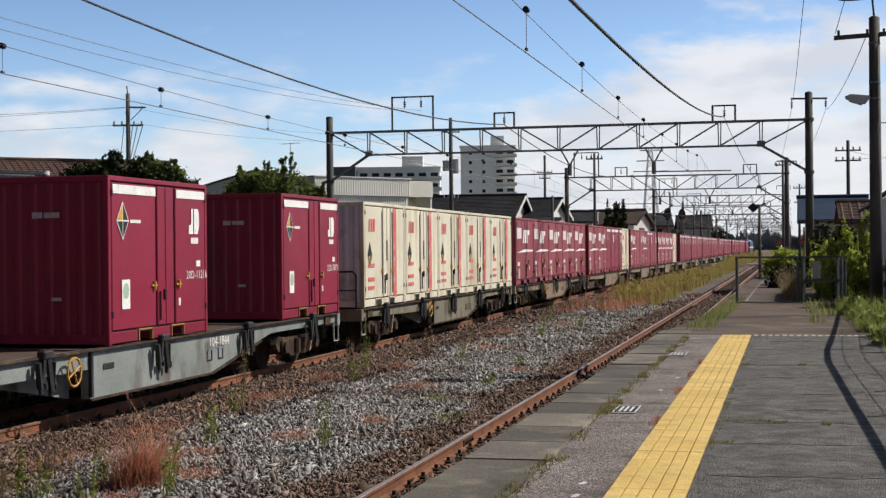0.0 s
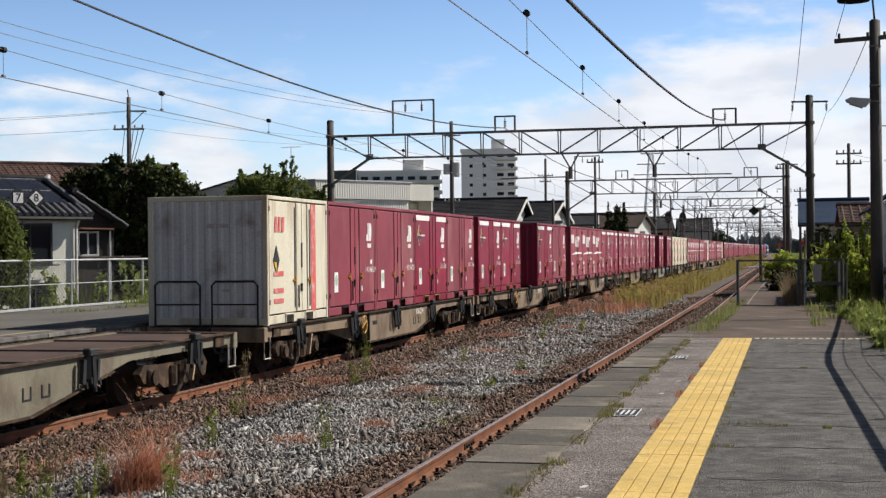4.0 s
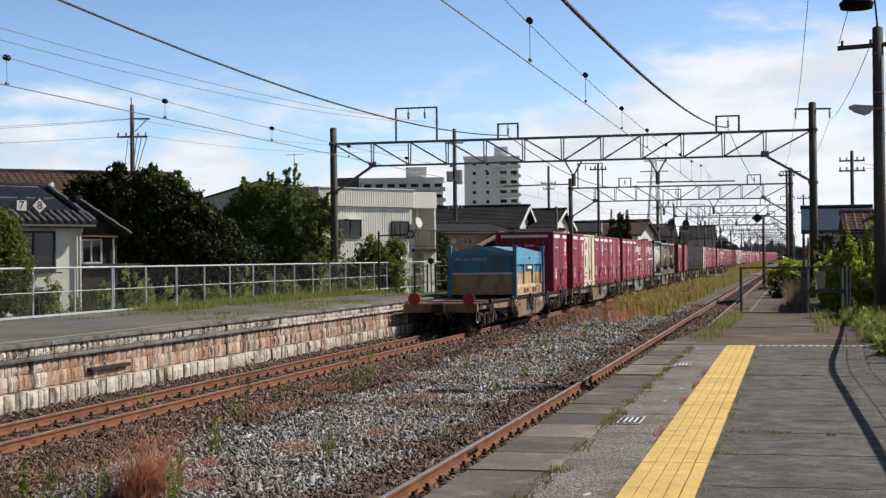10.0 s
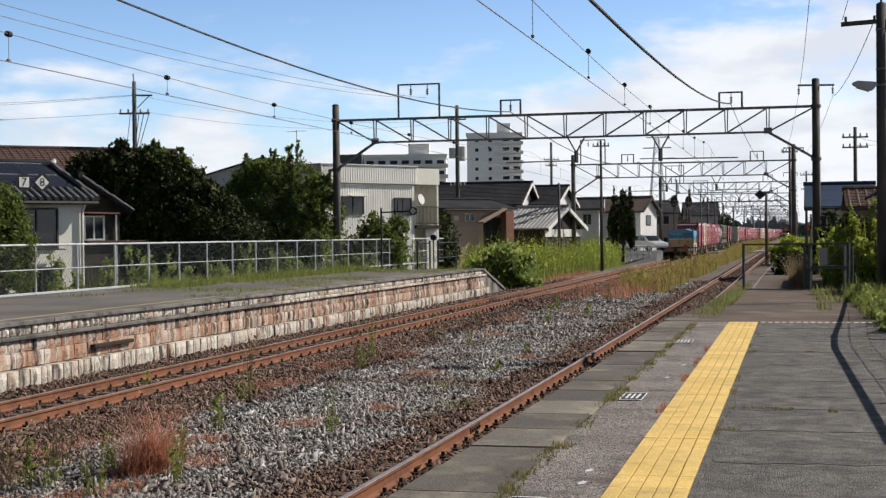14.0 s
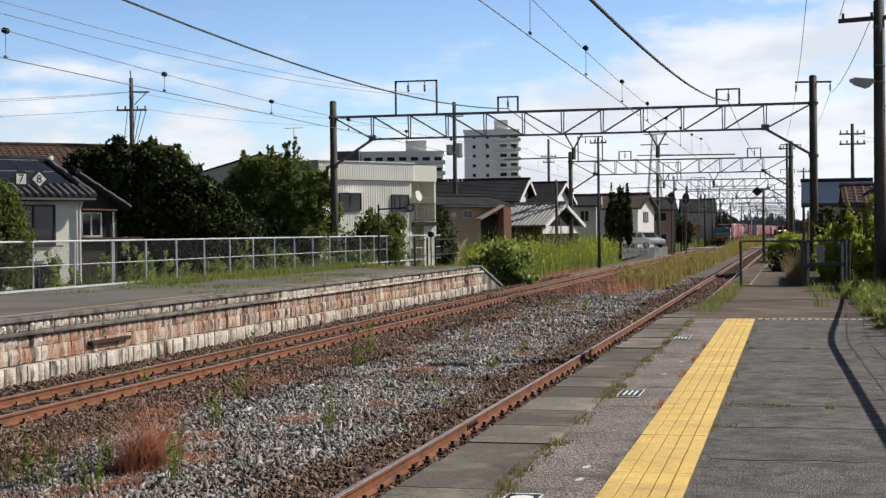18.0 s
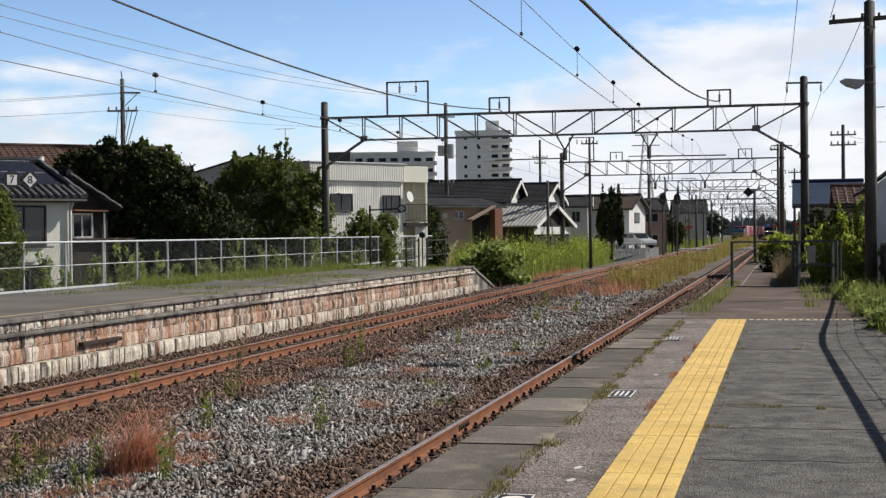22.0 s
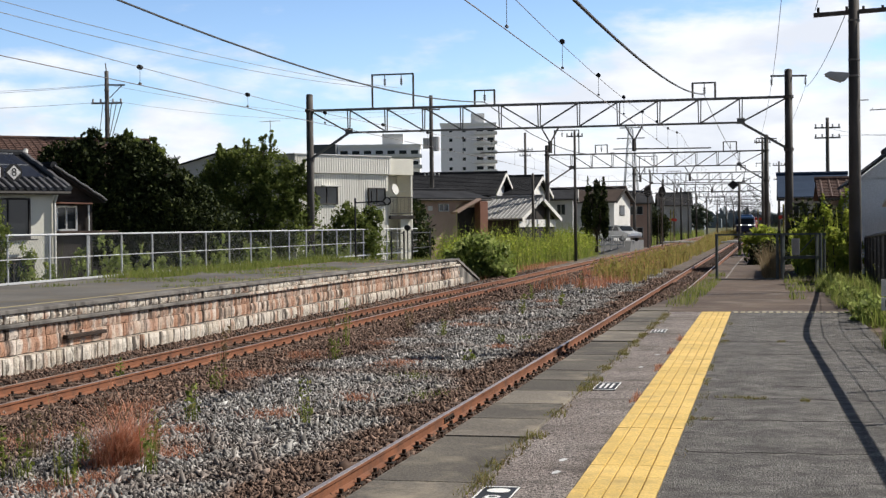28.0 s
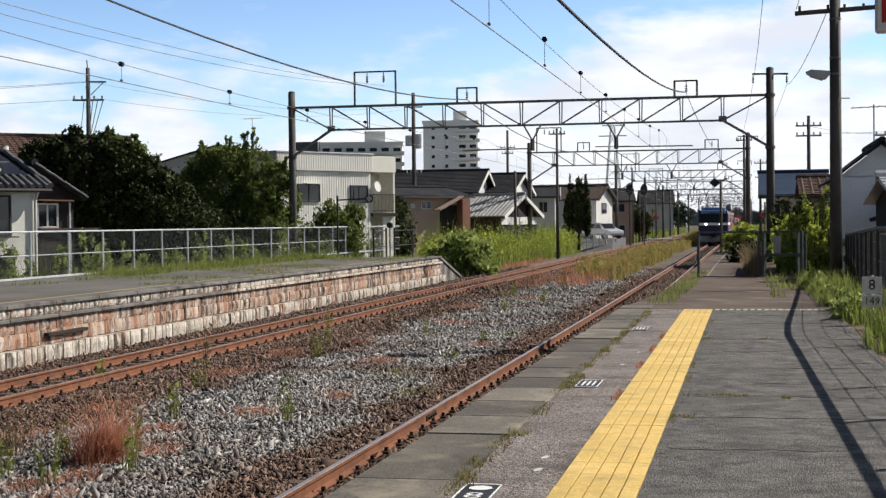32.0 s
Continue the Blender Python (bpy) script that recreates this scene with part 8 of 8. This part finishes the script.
for k in range(26):
    y = 35 + k * 1.5 + rng.uniform(-.5, .5)
    hh = rng.uniform(.75, 1.5)
    shrub("leafy weed bush behind the fence", (rng.uniform(-19.4, -18.85), y, .0), [(0, 0, .5 + hh * .8, .22, .3, hh * .45), (.05, .2, .5 + hh * .45, .3, .35, hh * .4)], 520, .06, BUSHG, "weed_bush")
# goldenrod between the tracks
p = scatter(15000, -9.0, -5.4, 60, 190, lambda x, y: -.25, True, .35, -.08)
keep = (p[:, 0] > -8.9 + 1.7 * np.clip((p[:, 1] - 60) / 80, 0, 1)) & (p[:, 1] > 66 - 3 * (p[:, 0] + 7))
p = p[keep]
stuff("goldenrod", blades(p, .72, .04, .45, "goldenrod", GOLD, 3), GOLD, "tall yellowish weeds between the tracks")
tips = p[rng.random(len(p)) < .8] + np.array([0, 0, .62])
stuff("goldenrod_tops", leaf_cards(tips + rng.normal(size=tips.shape) * np.array([.08, .08, .16]), .07, "goldenrod_tops", GOLD, .8), GOLD, "yellow-green tops of the weeds between the tracks")
stuff("goldenrod", blades(scatter(5000, -8.4, -5.2, 190, 330, lambda x, y: -.25), .9, .1, .3, "goldenrod_far", GOLD, 2), GOLD, "tall yellowish weeds further along")
stuff("dry_grass", blades(scatter(5000, -9.3, -6.0, 58, 100, lambda x, y: -.22, True, .5, .1), .42, .03, .6, "dry_grass", DRY), DRY, "dry reddish grass at the edge of the weeds")
# bright green growth left of the far track
p = scatter(8000, -19.5, -14.3, 84, 127, lambda x, y: -.3, True, .15, -.3)
stuff("green_growth", blades(p, 1.75, .04, .45, "green_growth", GRASS, 3), GRASS, "bright green weeds beside the houses")
tips = np.repeat(p, 4, 0) + np.array([0, 0, 1.15])
stuff("green_growth_tops", leaf_cards(tips + rng.normal(size=tips.shape) * np.array([.2, .2, .45]), .075, "green_growth_tops", LEAFY, .7), LEAFY, "leafy tops of the green weeds")
stuff("dry_grass", blades(scatter(3500, -15, -12.6, 62, 100, lambda x, y: -.3, True, .4, 0), .3, .03, .6, "dry_grass2", DRY), DRY, "dry reddish grass beside the far track")
stuff("grass_far", blades(scatter(5000, -22, -13.4, 150, 330, lambda x, y: -.3), 1.0, .12, .3, "grass_far", GRASS, 2), GRASS, "weeds along the line further away")
stuff("grass_far", blades(scatter(4000, .6, 8, 100, 330, lambda x, y: -.3), 1.2, .12, .3, "grass_far2", GRASS, 2), GRASS, "weeds right of the line further away")
# right verge: weeds round the lamp post, gate and fence
stuff("verge_weeds", blades(scatter(7500, 1.27, 2.3, 16.5, 41, lambda x, y: platform_z(y) - .05, True, .9, -.2), .32, .022, .7, "verge_weeds", GRASS, 3), GRASS, "weeds along the platform fence")
stuff("verge_weeds", blades(scatter(3600, 1.15, 2.2, 25, 36, lambda x, y: platform_z(y) - .05, True, .9, .0), .30, .016, 1.0, "verge_weeds3", GRASS, 3), GRASS, "bright grass at the foot of the lamp post")
stuff("verge_weeds", blades(scatter(2600, .4, 2.0, 26, 42, lambda x, y: platform_z(y) - .03, True, .6, .08), .2, .02, .7, "verge_weeds2", GRASS, 3), GRASS, "grass round the lamp post and gate")
p = scatter(900, .9, 2.6, 43, 56, lambda x, y: .6, True, .5, -.2)
stuff("tall_weeds", blades(p, 1.1, .04, .3, "tall_weeds", LEAFY, 3), LEAFY, "tall yellow-green weeds behind the gate")
tips = np.repeat(p, 4, 0) + np.array([0, 0, .85]) + rng.normal(size=(len(p) * 4, 3)) * np.array([.1, .1, .38])
stuff("tall_weed_leaves", leaf_cards(tips, .075, "tall_weed_leaves", LEAFY, .8), LEAFY, "leaves of the tall weeds behind the gate")
for x, y, hh in ((1.75, 38.6, 1.5), (2.15, 39.5, 1.9), (2.0, 41.0, 1.3), (1.7, 43.2, 2.1), (2.2, 44.0, 2.4), (1.35, 44.6, 1.8), (.95, 45.5, 1.4)):
    shrub("tall yellow-green weed thicket beside the gate", (x, y, .5), [(0, 0, hh * .75, .22, .25, hh * .38), (.1, .1, hh * .45, .3, .32, hh * .32), (-.12, 0, hh * 1.0, .12, .12, hh * .22)], 900, .06, LEAFY, "weed_bush")
for x, y in ((1.45, 36.4), (1.6, 34.3), (1.5, 31.8), (1.42, 29.4), (1.5, 27.0), (1.48, 25.2), (1.4, 23.2), (1.45, 21.6)):
    shrub("low leafy weeds along the platform edge", (x, y, platform_z(y) - .05), [(0, 0, .18, .22, .45, .17), (-.1, .3, .12, .2, .4, .12)], 420, .045, BUSHG, "weed_bush")
shrub("dark bush against the pale houses", (1.9, 60, .3), [(0, 0, 1.6, 1.0, 1.0, 1.3), (-.8, 0, 1.0, .8, .8, 1.0), (.9, 0, 1.5, .9, .9, 1.2)], 4000, .11, LEAFD)
shrub("yellow-green shrub beside the path", (-.25, 75, .2), [(0, 0, 1.1, .9, .9, .8), (.5, 0, .9, .8, .8, .8)], 2600, .1, LEAFY)
shrub("low dark bush by the path", (.1, 58, .3), [(0, 0, .7, .8, .8, .7)], 2000, .09, LEAFD)
stuff("dry_weeds", blades(scatter(900, -.15, .35, 43, 52, lambda x, y: .55), .8, .03, .5, "dry_weeds", STRAW, 3), STRAW, "dry straw-coloured weeds by the gate post")
# grass along the ramp's edge, in the platform joints
stuff("ramp_grass", blades(scatter(1400, -1.75, -1.25, 24.5, 46, lambda x, y: platform_z(y) - .01, True, .8, -.2), .13, .012, .7, "ramp_grass", GRASS), GRASS, "grass along the edge of the path")
JY = [7.6 + 16.2 * k / 60 + rng.uniform(-.12, .12) for k in range(60)]
stuff("joint_grass", blades(np.concatenate([scatter(int(rng.uniform(2, 10) ** 2), joint_x(yy) - .03 - .05 * rng.random(), joint_x(yy) + .03 + .08 * rng.random(), yy - .12, yy + .14, lambda x, y: .94) for yy in JY if noise.noise((yy * .9, 4.0, 0)) > -.12]), .045, .008, 1.1, "joint_grass", JOINTG), JOINTG, "tufts in the joint behind the coping")
stuff("joint_dirt", blades(np.concatenate([scatter(int(rng.uniform(2, 8) ** 2), joint_x(yy) - .05, joint_x(yy) + .06, yy - .15, yy + .15, lambda x, y: .938) for yy in JY if noise.noise((yy * .9, 9.0, 0)) > -.05]), .022, .012, 1.5, "joint_dirt", STRAW), STRAW, "dead brown moss in the joint behind the coping")
stuff("joint_grass", blades(np.concatenate([scatter(int(rng.uniform(3, 9) ** 2), -.575, -.53 + .05 * rng.random(), yy - .3, yy + .3, lambda x, y: .945) for yy in (9.2, 10.6, 11.3, 12.2, 13.3, 14.6, 15.5, 17.7, 18.8, 20.1, 21, 22.4)] + [scatter(70, a, b, yy - .05, yy + .07, lambda x, y: .947) for a, b, yy in ((-.45, -.15, 12.1), (-.2, .0, 12.05), (.25, .32, 11.95), (-.57, -.4, 10.75), (-.55, -.45, 17.9), (.1, .2, 17.85))]), .03, .007, 1.2, "joint_grass2", JOINTG), JOINTG, "tufts in the cracks of the asphalt")
stuff("dry_tufts", blades(np.concatenate([scatter(70, -1.09, -1.03, yy - .3, yy + .3, lambda x, y: .94) for yy in (12, 14.5, 16.4, 18.2)]), .045, .008, .8, "dry_tufts", DRY), DRY, "dry reddish tufts beside the tactile strip")


# single weeds on the stones
def weed(x, y, h, n, mat, label, droop=.5, leaf=.035):
    z = bed_z(x, y) - .03
    t = thing("weed", label, "weed", pose(x, y, z), "weeds on the ballast")
    q = np.zeros((n, 3)) + rng.normal(size=(n, 3)) * np.array([.06, .06, 0])
    tagged(part("foliage", blades(q, h * .8, .011, droop, "foliage", mat, 3), mat, t), kind="stuff")
    for k in range(3):
        a = Vector((rng.normal() * .05, rng.normal() * .05, 0))
        b = a + Vector((rng.normal() * .04, rng.normal() * .04, h * rng.uniform(.8, 1.25)))
        part("stem", Shape().tube(a, b, .006, 5, .003), mat, t)
        pts = np.array([tuple(a.lerp(b, u)) for u in rng.uniform(.25, 1.0, 14)]) + rng.normal(size=(14, 3)) * .03
        tagged(part("leafage", leaf_cards(pts, leaf, "leafage", mat, .3), mat, t), kind="stuff")


for x, y, h in ((-7.6, 13.9, .55), (-6.4, 14.3, .5), (-6.9, 15.6, .42), (-7.48, 18.1, .55), (-8.64, 22.0, .48), (-5.98, 18.4, .52), (-8.91, 30.3, .8), (-10.59, 22.6, .35), (-7.0, 13.6, .5), (-8.0, 14.0, .5), (-7.5, 15.0, .4), (-5.66, 31.3, .2), (-5.6, 27.3, .18), (-8.3, 27.5, .4), (-7.6, 34, .4), (-7.0, 42, .5), (-6.4, 46, .4), (-8.0, 50, .6), (-6.9, 55, .7)):
    weed(x, y, h, 16, GRASS, "green weed growing through the stones")
for x, y, h in ((-8.55, 28.2, .75), (-8.2, 15.2, .55), (-9.6, 24.8, .8), (-7.9, 13.5, .5), (-7.23, 48.9, 1.1), (-8.7, 40, .6), (-8.9, 36, .6)):
    weed(x, y, h, 14, STRAW, "dead brown weed stalk", .3)
t = thing("dry_tuft", "large dry reddish grass tuft on the stones", "weed", pose(-7.05, 14.9, -.22))
for k in range(5):
    a = Vector((rng.normal() * .08, rng.normal() * .12, 0))
    part("stalk", Shape().path([a, a + Vector((rng.normal() * .05, rng.normal() * .05, .35)), a + Vector((rng.normal() * .16, rng.normal() * .16, .72))], .005, 5), STRAW, t, "dry bent stalk")
q = rng.normal(size=(700, 3)) * np.array([.10, .15, 0])
tagged(part("foliage", blades(q, .50, .009, 1.2, "foliage", DRY, 4), DRY, t, at=pose(0, 0, 0, 0, 10, 0)), kind="stuff")
q = rng.normal(size=(420, 3)) * np.array([.07, .10, 0])
tagged(part("foliage", blades(q, .62, .008, 1.0, "foliage", DRY, 4), DRY, t, at=pose(.05, .05, 0, -6, 24, 0)), kind="stuff")
q = rng.normal(size=(380, 3)) * np.array([.16, .2, 0])
tagged(part("foliage", blades(q, .20, .010, 1.6, "foliage", DRY, 3), DRY, t), kind="stuff")
for x, y, r in ((-7.9, 12.6, .6), (-7.3, 12.2, .5), (-8.6, 13.4, .5), (-6.5, 12.8, .4), (-6.0, 21.0, .35), (-6.8, 14.0, .45), (-6.6, 15.6, .4), (-6.8, 26.6, .6), (-6.7, 19.1, .5), (-7.3, 17.4, .35), (-7.2, 13.4, .4), (-7.23, 48.6, .5), (-8.9, 24, .7), (-9.0, 19.5, .6), (-8.3, 31, .5), (-5.5, 30, .4), (-7.6, 37, .6), (-8.6, 44, .8), (-9.2, 28, .6), (-8.8, 16.5, .6)):
    n = int(900 * r)
    q = np.stack([x + rng.normal(size=n) * r * .38, y + rng.normal(size=n) * r * .6, np.full(n, bed_z(x, y))], -1)
    stuff("dry_patch", blades(q, .085, .011, 1.2, "dry_patch", DRY), DRY, "low reddish dry growth on the stones")
for x, y in ((-6.0, 24.5), (-5.0, 21.5), (-5.4, 33)):
    q = np.stack([x + rng.normal(size=160) * .2, y + rng.normal(size=160) * .35, np.full(160, bed_z(x, y))], -1)
    stuff("green_patch", blades(q, .07, .012, .9, "green_patch", GRASS), GRASS, "low green growth on the stones")


# ---- what moves ----
def along(fx, y, z, turn=0.0):
    """A pose on a track, headed along it."""
    slope = (fx(y + 1.0) - fx(y - 1.0)) / 2.0
    return pose(fx(y), y, z, 0, 0, turn - math.degrees(math.atan(slope)))


def motions():
    """The container train runs away from the camera; the second train comes up the near track."""
    times = [0, 2, 4, 6, 8, 10, 12, 14, 16, 18, 20, 22, 24, 26, 28, 30, 32]
    for ob, start, z in TRAIN:
        walk(ob, [(t, along(far_x, start + SPEED * t, z)) for t in times])
    for ob, start, z in TRAIN2:
        walk(ob, [(t, along(near_x, start - SPEED2 * t, z)) for t in times])


motions()
